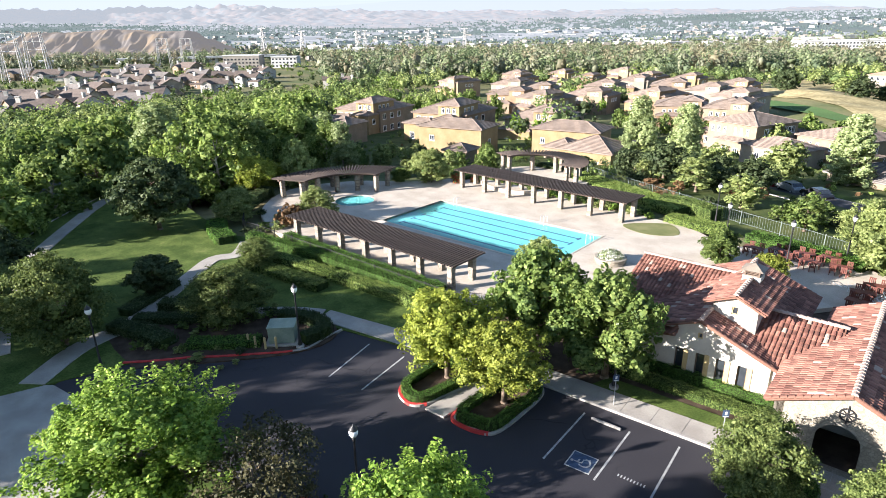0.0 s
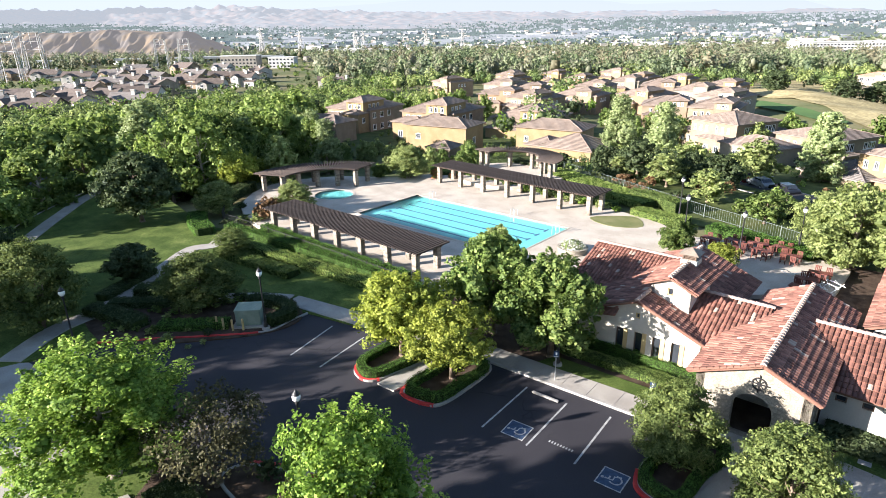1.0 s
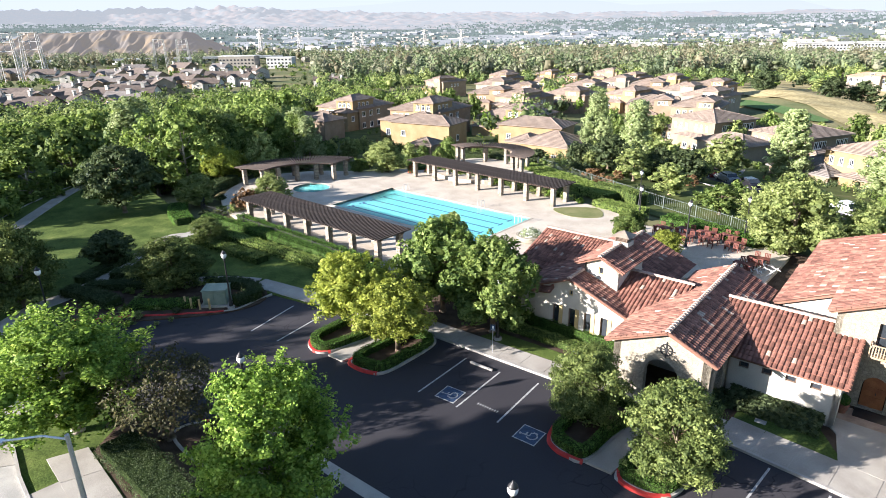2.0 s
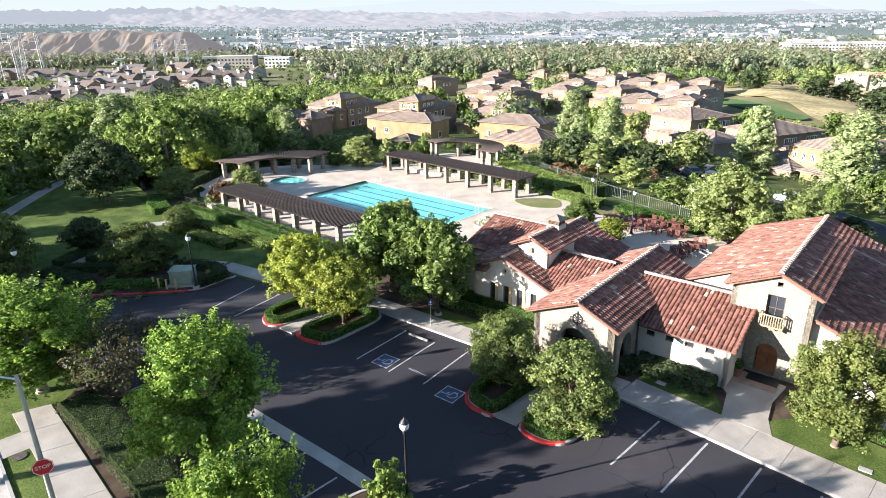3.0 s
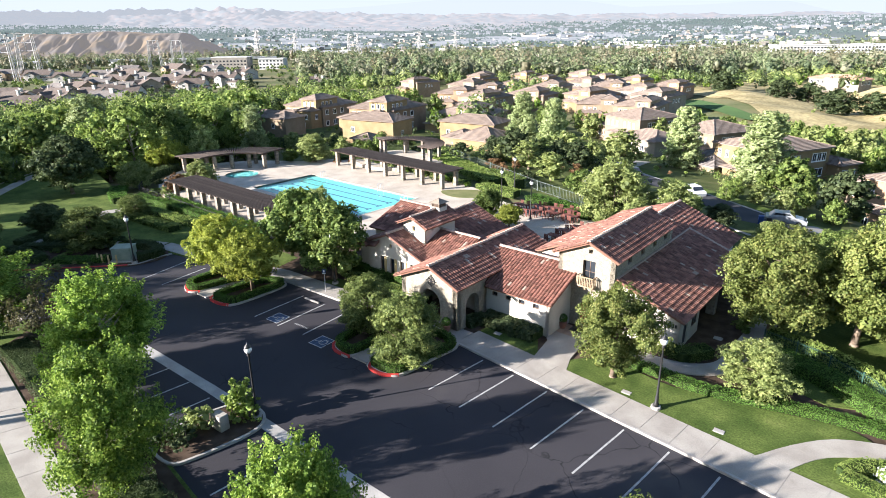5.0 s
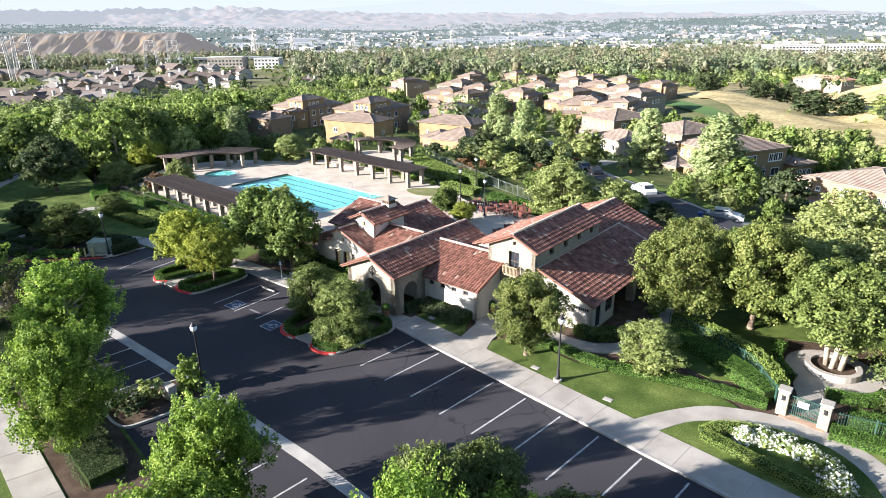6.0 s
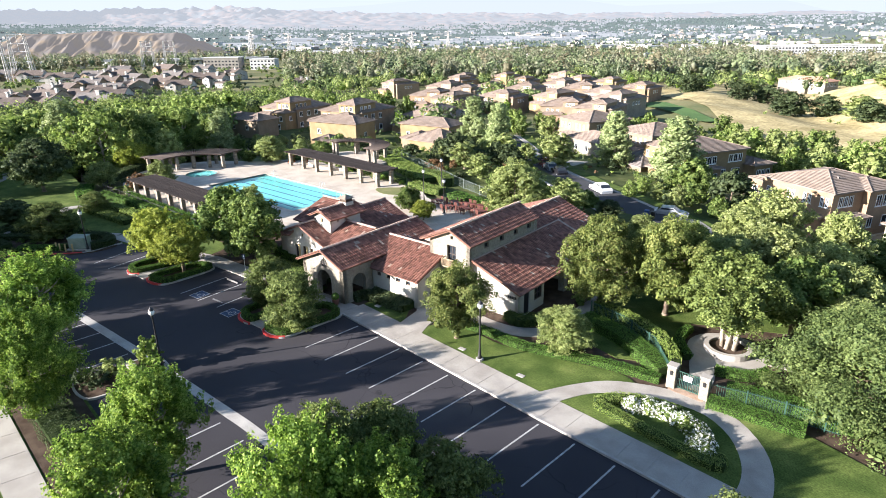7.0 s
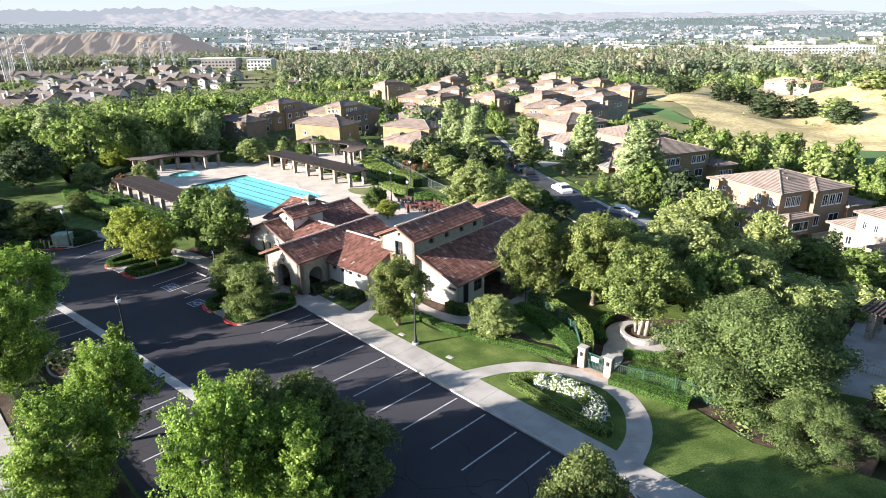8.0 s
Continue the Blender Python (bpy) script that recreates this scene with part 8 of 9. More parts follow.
def garage_house(x, y, rz, z, label):
    """Three storeys: garages below, a jettied bay over one of them, a projecting wing over the other."""
    pairs = [("s", c + k * 0.85, 7.55, 0.55, 1.5) for c in (3.9, 1.0, -1.9) for k in (0, 1)]
    ob = house(x, y, rz, [
        (-7, 5.6, -7, 7, 0, 9.8, CLAY, 0.26, pairs + three("e", -4.2, 7.6, 0.85, 1.6, 1.15) + [("s", -5.6, 7.9, 0.8, 0.7), ("n", 0, 7.2, 1.2, 1.5)]),
        (0, 6.7, -0.7, 6.7, 0, 9.84, CLAY, 0.26, three("e", 3.1, 7.35, 1.2, 1.8, 1.6) + [("e", 0.4, 4.1, 1.15, 1.75), ("e", 4.2, 4.15, 2.3, 1.65)]),
        (5.6, 7.5, -6.7, -1.5, 3.3, 6.1, CLAY, 0.3, [("e", -4.0, 4.0, 3.5, 1.5), ("s", 6.5, 4.2, 0.6, 1.2)]),
        (-6.5, 4.4, -10.5, -7, 0, 5.9, CLAY, 0.26, three("s", -1, 3.6, 1.0, 1.4, 2.4)),
        (-10.5, -7, -5.5, 5, 0, 8.7, CLAY, 0.26, [("s", -9.6, 6.4, 1.0, 1.2), ("s", -8.2, 6.4, 1.0, 1.2)]),
        (0.5, 7.2, 6.7, 12.4, 0, 6.6, CLAY, 0.26, [("e", 8.6, 4.1, 1.2, 1.8), ("e", 9.9, 4.1, 1.2, 1.8), ("e", 11.4, 4.6, 0.5, 0.9)]),
    ], label, ROOF_TAN, z, True, "street houses")
    for x0, y0, w in ((5.6, -6.3, 4.3), (6.7, 0.3, 4.6)):
        bm = bmesh.new()
        box(bm, x0 - 0.05, x0 + 0.06, y0, y0 + w, 0, 2.35)
        for k in range(4):
            for j in range(4):
                box(bm, x0 + 0.06, x0 + 0.1, y0 + 0.1 + j * w / 4, y0 + (j + 1) * w / 4 - 0.06, 0.08 + 0.57 * k, 0.57 + 0.57 * k)
        part("garage_door", bm, GARAGE, ob, "cream panelled garage door")
        bm = bmesh.new()
        box(bm, x0, x0 + 0.22, y0 - 0.3, y0 + w + 0.3, 2.5, 2.75)
        part("lintel", bm, GARAGE, ob, "cream stucco band over the garage door")
    bm = bmesh.new()
    box(bm, -3.5, 9.2, -10.9, -10.6, -1.0, 1.6)
    part("garden_wall", bm, CLAY, ob)
    for vx, vy in ((-1, -1.5), (0.4, -1.0), (-0.4, 0.5), (2.2, -2.0)):
        bm = bmesh.new()
        vz = 9.9 + 0.26 * (7.4 - abs(vy) - 1.4)
        box(bm, vx - 0.13, vx + 0.13, vy - 0.13, vy + 0.13, vz - 1.2, vz + 0.35)
        box(bm, vx - 0.18, vx + 0.18, vy - 0.18, vy + 0.18, vz + 0.35, vz + 0.42)
        part("roof_vent", bm, ROOF_GREY, ob)
    return ob


garage_house(14.2, 83.4, -23, -9.7, "three-level brown stucco house with a pale tile roof and cream garages")
street_house(-12.3, 92.5, -20, "three-level ochre stucco house with a pale tile roof", OCHRE, OCHRE, -7.6)
street_house(36.2, 79.5, -24, "three-level cream stucco house with a grey tile roof", CREAM, CREAM, -9.8)
street_house(-54, 122, -18, "three-level sand stucco house with a pale tile roof", SAND, SAND, -8.9)
street_house(-33, 117, -20, "three-level brown stucco house with a pale tile roof", SAND, SAND, -9.6)
house(-22, 90, -20, [(-6, 5, -5, 6, 0, 3.6, SAND, 0.34, [("s", -2, 1, 1.2, 1.4), ("s", 2, 1, 1.2, 1.4)])], "low sand stucco house with a grey tile roof", ROOF_GREY, -6.2)
house(-42, 103, -20, [(-6, 6, -4, 5, 0, 3.4, CREAM, 0.34, [("s", -2, 1, 1.2, 1.4), ("s", 2, 1, 1.2, 1.4)])], "low cream stucco house with a tan tile roof", ROOF_TAN, -5.4)

more = random.Random(12)
back_houses = [(-217, 189), (-188, 196), (-160, 180), (-178, 216), (-148, 210), (-212, 232), (-130, 172), (-110, 184), (-98, 200), (-122, 218), (-150, 242), (-186, 256), (-218, 278), (-166, 284), (-134, 262), (-100, 232), (-78, 176), (-240, 262), (-196, 310), (-88, 156), (-70, 150), (-134, 148), (-152, 152)]
for x, y in back_houses:
    w, d, h = more.uniform(6, 8.5), more.uniform(6, 8), more.choice((5.6, 6.0, 6.4))
    wall_m = more.choice((OCHRE, SAND, SAND, CREAM, BROWN))
    house(x, y, more.uniform(-10, 24), [
        (-w, w, -d, d, 0, h, wall_m, 0.34, three("s", -w * 0.4, h - 2.1, 0.9, 1.2, 1.7) + three("e", 0, h - 2.1, 0.9, 1.2, 1.9)),
        (w * 0.1, w * 0.8, -d - 1, d * 0.2, 0, h + 1.8, wall_m, 0.34, three("s", w * 0.45, h + 0.3, 0.7, 1.0, 1.1)),
        (-w * 0.9, w * 0.2, -d - 3, -d, 0, h * 0.55, more.choice((OCHRE, SAND, BROWN)), 0.34, [("s", -w * 0.5, 0.9, 1.0, 1.3)]),
    ], "stucco house with stepped tan tile roofs", ROOF_TAN, land(x, y) + 0.8, True, "hillside houses")
# houses to the west, with pale walls and chimneys
ROOF_WEST = surface("brown-grey shingle", (0.095, 0.075, 0.064), (0.145, 0.115, 0.098), 0.9, 0.7, 9, 0.6, vary="object", amount=0.2)
west_rows = [(-307, 26, 9.7), (-335, 34, 9.0), (-318, 47, 9.0), (-327, 63, 7.1), (-369, 89, 8.2), (-370, 105, 8.4), (-402, 133, 9.2), (-433, 168, 8.3), (-419, 178, 7.8), (-465, 217, 8.6), (-539, 128, 11.0),
             (-516, 143, 10.7), (-530, 101, 11.3), (-631, 80, 11.2), (-607, 96, 11.1), (-622, 173, 11.2), (-595, 208, 12.0), (-588, 242, 9.3), (-319, 184, 6.5), (-290, 177, 6.5), (-339, 16, 7.9), (-380, 60, 8.0), (-420, 92, 8.5), (-450, 130, 8.5), (-296, 8, 8.5), (-300, 70, 8.0), (-345, 78, 8.0), (-352, 50, 8.5), (-390, 112, 8.0), (-400, 75, 8.5), (-440, 110, 8.5), (-480, 170, 9.0), (-490, 120, 9.0), (-365, 30, 8.5), (-560, 150, 10.0), (-340, 120, 8.0), (-380, 160, 8.0)]
west = [(x, y) for x, y, w in west_rows]
PALE_WALL = surface("pale cream stucco", (0.38, 0.365, 0.335), (0.46, 0.44, 0.41), 0.9, 0.5, 10, 0.2)


def gable_block(ob, x0, x1, y0, y1, h, rise, wall_m, roof_m, ridge_along_x, windows):
    """A wing with two gable walls, a pitched roof with overhang, and windows on its faces."""
    bm = bmesh.new()
    box(bm, x0, x1, y0, y1, -1.5, h)
    if ridge_along_x:
        for x in (x0, x1 - 0.3):
            slab_pts = [(y0, h), (y1, h), ((y0 + y1) / 2, h + rise)]
            t = bmesh.new()
            slab(t, slab_pts, 0, 0.3)
            join(bm, t, Matrix(((0, 0, 1, x), (1, 0, 0, 0), (0, 1, 0, 0), (0, 0, 0, 1))))
    else:
        for y in (y0, y1 - 0.3):
            t = bmesh.new()
            slab(t, [(x0, h), (x1, h), ((x0 + x1) / 2, h + rise)], 0, 0.3)
            join(bm, t, Matrix(((1, 0, 0, 0), (0, 0, 1, y), (0, 1, 0, 0), (0, 0, 0, 1))))
    part("wall", bm, wall_m, ob)
    o = 0.5
    bm = bmesh.new()
    for sgn in (-1, 1):
        t = bmesh.new()
        if ridge_along_x:
            run, mid = (y1 - y0) / 2, (y0 + y1) / 2
            drop = o * rise / run
            prof = [(mid + sgn * (run + o), h - drop), (mid, h + rise), (mid, h + rise + 0.25), (mid + sgn * (run + o), h - drop + 0.25)]
            slab(t, prof, x0 - o, x1 + o)
            join(bm, t, Matrix(((0, 0, 1, 0), (1, 0, 0, 0), (0, 1, 0, 0), (0, 0, 0, 1))))
        else:
            run, mid = (x1 - x0) / 2, (x0 + x1) / 2
            drop = o * rise / run
            prof = [(mid + sgn * (run + o), h - drop), (mid, h + rise), (mid, h + rise + 0.25), (mid + sgn * (run + o), h - drop + 0.25)]
            slab(t, prof, y0 - o, y1 + o)
            join(bm, t, Matrix(((1, 0, 0, 0), (0, 0, 1, 0), (0, 1, 0, 0), (0, 0, 0, 1))))
    part("roof", bm, roof_m, ob)
    for win in windows:
        face_window(ob, *win, (x0, x1, y0, y1))


def west_house(x, y, rz, w, wall_m, roof_m, lift=0.3):
    d, h = w * more.uniform(0.6, 0.75), more.uniform(5.0, 6.0)
    ob = thing("house", "pale stucco house with a brown gabled roof and chimney", "house", x, y, land(x, y) + lift, rz, "western houses")
    gable_block(ob, -w, w, -d, d, h, d * 0.52, wall_m, roof_m, True, three("s", w * 0.5, h - 2.0, 1.0, 1.3, 1.9) + [("e", 0, h - 2.0, 1.4, 1.4)])
    gable_block(ob, -w * 0.75, -w * 0.05, -d - 3.0, 0, h, w * 0.2, wall_m, roof_m, False, [("s", -w * 0.4, h - 1.9, 1.6, 1.4), ("s", -w * 0.4, 0.9, 1.8, 1.5)])
    gable_block(ob, w * 0.35, w * 1.25, -d - 1.5, d * 0.3, h * 0.55, d * 0.3, wall_m, roof_m, True, [("s", w * 0.8, 0.9, 1.6, 1.4)])
    bm = bmesh.new()
    cx, cy = w * more.choice((-0.9, 0.3, 0.9)), -d * 0.3
    box(bm, cx - 0.8, cx + 0.8, cy - 0.5, cy + 0.5, 0, h + d * 0.52 + 1.0)
    box(bm, cx - 0.95, cx + 0.95, cy - 0.65, cy + 0.65, h + d * 0.52 + 1.0, h + d * 0.52 + 1.3)
    part("chimney", bm, PALE_WALL, ob, "pale stucco chimney")


near_west_rows = [(-250, 2, 8.6), (-262, 20, 8.6), (-244, -14, 8.4), (-276, 38, 8.4), (-262, 52, 8.0)]
west += [(x, y) for x, y, w in near_west_rows]
for x, y, w in west_rows + near_west_rows:
    west_house(x, y, more.uniform(-10, 60), w * 0.95, more.choice((PALE_WALL, CREAM, PALE_WALL, SAND)), more.choice((ROOF_WEST, ROOF_GREY, ROOF_WEST)), 1.4 if (x, y, w) in near_west_rows else 0.3)
# white villas on the far hillside
for x, y in ((-66, 352), (-22, 336)):
    house(x, y, -15, [(-13, 13, -6, 6, 0, 6.0, CREAM, 0.3, three("s", -8, 3.6, 1.6, 1.7, 3) + three("s", 8, 3.6, 1.6, 1.7, 3) + three("e", 0, 3.6, 1.6, 1.7, 3)), (-4, 4, -8, -6, 0, 7.0, CREAM, 0.3, [("s", 0, 6, 1.6, 2)])],
          "white stucco villa with a terracotta roof on the hillside", VILLA_ROOF, land(x, y) + 1.0, False, "hillside villas", "villa", (9, 2, 9))


# ---- street beyond the clubhouse ----
street_line = curve([(40, 40), (22, 40), (6, 43.5), (-8, 50.5), (-20, 57.5), (-33, 67), (-46, 79), (-62, 96), (-84, 116)], False, 5)
STREET_B = surface("far street asphalt", (0.03, 0.03, 0.035), (0.05, 0.05, 0.053), 0.9, 0.3, 18, 0.25)


def draped(name, pts, width, lift, material, label, category):
    pts = [Vector((p[0], p[1])) for p in pts]
    verts, faces = [], []
    for i, p in enumerate(pts):
        d = (pts[min(i + 1, len(pts) - 1)] - pts[max(i - 1, 0)]).normalized()
        n = Vector((-d.y, d.x)) * width / 2
        z = land(p.x, p.y) + lift
        for q, zz in ((p - n, z - 0.4), (p - n, z), (p + n, z), (p + n, z - 0.4)):
            verts.append((q.x, q.y, zz))
    for i in range(len(pts) - 1):
        for k in range(3):
            a = 4 * i + k
            faces.append((a, a + 1, a + 5, a + 4))
    return tagged(raw(name, verts, faces, material), label, category, kind="structure")


def offset(pts, dist):
    pts = [Vector((p[0], p[1])) for p in pts]
    out = []
    for i, p in enumerate(pts):
        d = (pts[min(i + 1, len(pts) - 1)] - pts[max(i - 1, 0)]).normalized()
        out.append(tuple(p + Vector((-d.y, d.x)) * dist))
    return out


draped("road", street_line, 8.0, 0.1, STREET_B, "asphalt residential street with parked cars", "road")
draped("pavement", offset(street_line, -5.2), 1.4, 0.24, CONCRETE, "concrete pavement beside the street", "pavement")
draped("lawn", offset(street_line, -7.4), 2.8, 0.2, LAWN, "front lawns beside the street", "lawn")
draped("kerb", offset(street_line, 4.1), 0.3, 0.25, KERB, "concrete street kerb", "kerb")
draped("driveway", [(23, 86), (22, 80), (21, 74), (20.5, 68), (20, 62)], 9.5, 0.3, CONCRETE, "concrete court before the garages", "driveway")
draped("driveway", [(9, 50), (5, 45.5)], 7, 0.28, CONCRETE, "concrete driveway", "driveway")
draped("driveway", [(22, 57), (18.5, 41)], 6, 0.2, CONCRETE, "concrete driveway", "driveway")
draped("driveway", [(-36, 86), (-32, 71)], 6, 0.2, CONCRETE, "concrete driveway", "driveway")


def car(x, y, rz, paint, label):
    ob = thing("car", label, "car", x, y, land(x, y) + 0.12, rz, "parked cars")
    prof = [(-2.2, 0.35), (-2.25, 0.75), (-2.1, 0.98), (-1.75, 1.02), (-1.2, 1.5), (0.35, 1.53), (1.05, 1.02), (1.9, 0.9), (2.25, 0.68), (2.25, 0.35)]
    bm = bmesh.new()
    rings = []
    for yy, sc in ((-0.9, 0.0), (-0.86, 0.04), (0.86, 0.04), (0.9, 0.0)):
        rings.append([bm.verts.new((px, yy * (0.84 if pz > 1.2 else 1), pz + (sc if pz > 0.9 else 0))) for px, pz in prof])
    for a, b in zip(rings, rings[1:]):
        for k in range(len(prof)):
            bm.faces.new((a[k], a[(k + 1) % len(prof)], b[(k + 1) % len(prof)], b[k]))
    bm.faces.new(rings[0])
    bm.faces.new(rings[-1][::-1])
    body = part("body", bm, paint, ob)
    bm = bmesh.new()
    for s in (-1, 1):
        vs = [bm.verts.new(p) for p in ((-1.55, s * 0.865, 1.06), (0.85, s * 0.865, 1.06), (0.3, s * 0.785, 1.45), (-1.15, s * 0.785, 1.45))]
        bm.faces.new(vs)
    for q in (((0.42, -0.7, 1.5), (0.42, 0.7, 1.5), (1.02, 0.8, 1.08), (1.02, -0.8, 1.08)), ((-1.27, -0.7, 1.5), (-1.27, 0.7, 1.5), (-1.74, 0.8, 1.08), (-1.74, -0.8, 1.08))):
        bm.faces.new([bm.verts.new(p) for p in q])
    bmesh.ops.translate(bm, verts=bm.verts, vec=(0, 0, 0.02))
    part("glazing", bm, GLASS, body)
    for wx in (-1.4, 1.4):
        for s in (-1, 1):
            bm = bmesh.new()
            lathe(bm, [(0.2, -0.1), (0.32, -0.1), (0.34, -0.06), (0.34, 0.06), (0.32, 0.1), (0.2, 0.1)], 14, pose(wx, s * 0.82, 0.34, 90))
            wheel = part("wheel", bm, IRON, ob)
            bm = bmesh.new()
            lathe(bm, [(0.19, -0.11), (0.19, 0.11)], 10, pose(wx, s * 0.82, 0.34, 90))
            part("rim", bm, STEEL, wheel)
    for s in (-0.6, 0.6):
        bm = bmesh.new()
        box(bm, 2.2, 2.27, s - 0.18, s + 0.18, 0.62, 0.76)
        part("headlight", bm, GLOBE, body)


CAR_WHITE = surface("white car paint", (0.75, 0.75, 0.75), (0.8, 0.8, 0.8), 0.25, 0.5, 3, 0.0, spec=0.6)
CAR_BLACK = surface("black car paint", (0.012, 0.012, 0.015), (0.02, 0.02, 0.024), 0.2, 0.5, 3, 0.0, spec=0.6)
CAR_RED = surface("dark red car paint", (0.12, 0.015, 0.015), (0.15, 0.02, 0.02), 0.25, 0.5, 3, 0.0, spec=0.6)
CAR_GREY = surface("grey car paint", (0.2, 0.21, 0.22), (0.25, 0.26, 0.27), 0.25, 0.5, 3, 0.0, spec=0.6)
car(-10.2, 54.3, 148, CAR_WHITE, "white hatchback parked at the kerb")
car(-24.6, 63.6, 144, CAR_BLACK, "black saloon parked at the kerb")
car(-29.0, 67.0, 142, CAR_GREY, "dark grey saloon parked at the kerb")
car(-33.0, 70.4, 140, CAR_RED, "dark red saloon parked at the kerb")
car(-37.8, 74.6, 138, CAR_BLACK, "black van-like car parked at the kerb")
car(3.5, 49.8, 20, CAR_GREY, "grey car in a driveway")

# ---- distance: woods, town, pylons, hills ----
VIEW = Vector((-0.72, 0.69))
SIDE = Vector((0.69, 0.72))
far_rng = np.random.default_rng(20)


def scatter(n, d0, d1, spread, power=1.0):
    """Places ahead of the club: distance along the valley and offset across it."""
    d = d0 + (d1 - d0) * far_rng.random(n) ** power
    s = far_rng.uniform(-spread, spread, n) * d
    return np.stack([VIEW.x * d + SIDE.x * s + 10, VIEW.y * d + SIDE.y * s - 28], axis=1), d


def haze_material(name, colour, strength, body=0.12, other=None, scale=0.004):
    """Far land with distance haze painted in: two tones and an even pale glow."""
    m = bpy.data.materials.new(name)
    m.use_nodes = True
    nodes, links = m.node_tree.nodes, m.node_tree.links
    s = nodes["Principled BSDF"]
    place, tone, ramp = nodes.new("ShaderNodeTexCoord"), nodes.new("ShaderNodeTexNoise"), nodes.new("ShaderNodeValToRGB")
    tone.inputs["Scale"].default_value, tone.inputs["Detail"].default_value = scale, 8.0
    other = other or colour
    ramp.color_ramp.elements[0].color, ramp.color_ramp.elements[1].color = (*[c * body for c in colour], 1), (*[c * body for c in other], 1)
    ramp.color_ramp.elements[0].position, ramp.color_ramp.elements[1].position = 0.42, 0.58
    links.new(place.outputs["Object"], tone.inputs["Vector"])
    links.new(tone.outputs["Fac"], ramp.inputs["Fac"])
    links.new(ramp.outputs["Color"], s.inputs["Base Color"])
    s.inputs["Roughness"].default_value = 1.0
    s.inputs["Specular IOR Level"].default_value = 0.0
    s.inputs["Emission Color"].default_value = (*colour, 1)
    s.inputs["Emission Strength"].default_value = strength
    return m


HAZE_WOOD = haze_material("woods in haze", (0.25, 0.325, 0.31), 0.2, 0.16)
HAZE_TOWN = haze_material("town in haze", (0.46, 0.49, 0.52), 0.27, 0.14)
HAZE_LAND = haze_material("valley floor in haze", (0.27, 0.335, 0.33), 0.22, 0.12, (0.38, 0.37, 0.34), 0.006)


KEEP = [(-157 + SUN_FROM.x * k, 80 + SUN_FROM.y * k, 13) for k in (15, 27, 39)] + [(-152, 87, 22), (-144, 74, 18), (-138, 62, 14), (-120, 90, 15), (-104, 110, 21), (-112, 96, 16), (-97, 68, 13), (-78, 82, 11), (-66, 73, 8), (-54, 122, 13), (-33, 117, 12), (-15, 97, 13), (12, 87, 13), (36, 82, 13)]
KEEP += [(-205, 868, 75), (-190, 800, 55), (-178, 740, 45), (-225, 800, 45)]
KEEP += [(-66, 352, 26), (-22, 336, 26), (-60, 330, 18), (-30, 318, 18)]
KEEP += [(x + 11, y - 6, 8) for x, y, w in near_west_rows]
KEEP += [(x, y, 9) for x, y in west] + [(x, y, 12) for x, y in back_houses]


def crowns(name, spots, leaf, label, size, per, category="woods", rough=0.55, lumps=7, flat=0.75):
    """Many crowns, given as (x, y, ground, height): leaves heaped in uneven boughs round a core."""
    spots = np.array(spots)
    k = len(spots)
    h = spots[:, 3]
    r = h * far_rng.uniform(0.28, 0.48, k)
    half = np.stack([r, r, h * 0.5 * flat], axis=1)
    mid = np.stack([spots[:, 0], spots[:, 1], spots[:, 2] + h * 0.52], axis=1)
    own = np.repeat(np.arange(k), lumps)
    e = unit(far_rng, k * lumps)
    e[:, 2] = np.where(e[:, 2] < -0.4, -e[:, 2], e[:, 2])
    c = mid[own] + e * half[own] * far_rng.uniform(0.35, 0.75, (k * lumps, 1))
    lr = half[own] * far_rng.uniform(0.3, 0.5, (k * lumps, 1))
    leaf_own = np.repeat(np.arange(k), per) * lumps + far_rng.integers(0, lumps, k * per)
    d = unit(far_rng, k * per) * 0.8 + e[leaf_own] * 0.5
    d /= np.linalg.norm(d, axis=1, keepdims=True)
    pos = c[leaf_own] + d * lr[leaf_own] * far_rng.uniform(0.8, 1.25, (k * per, 1))
    nrm = d + far_rng.normal(size=(k * per, 3)) * rough + np.array([0, 0, 0.1])
    inner = boughs(mid, half * 0.4, far_rng, 1, 1.0, 0.35)
    ob = new(name, leaf_mesh(name, pos, nrm, size, far_rng, leaf, 0.75, inner))
    return tagged(ob, label, category, kind="stuff")


def woods(name, n, d0, d1, leaf, label, size, height, per, spread=0.86, power=1.0, test=None, flat=0.75, rough=0.55, lumps=7):
    """Crowns scattered over the valley between two distances."""
    xy, d = scatter(n, d0, d1, spread, power)
    spots = []
    for x, y in xy:
        if math.hypot(x + 25, y - 5) < 105 or any((x - a) ** 2 + (y - b) ** 2 < r * r for a, b, r in KEEP) or (test and not test(x, y)):
            continue
        spots.append((x, y, land(x, y), height * far_rng.uniform(0.55, 1.25)))
    return crowns(name, spots, leaf, label, size, per, "woods", rough, lumps, flat)


def on_hill(x, y):
    return not (-115 < x < 160 and 95 < y < 305)


def houses_sector(x, y):
    """The quarter of western houses, seen over low trees only."""
    return x < -238 and y + 28 < -0.62 * (x - 15) and x > -760


def belt(x, y):
    """Woods fill the valley's near belt but leave the houses' quarter thinner."""
    q = noise.noise((x * 0.01, y * 0.01, 2.0))
    if houses_sector(x, y):
        return False
    return on_hill(x, y) and q > -0.3 and not (-235 < x < -45 and 95 < y < 300 and q < 0.2)


def valley(x, y):
    return on_hill(x, y) and not houses_sector(x, y)


def near_west(x, y):
    return -238 < x < -150 and -60 < y < 130


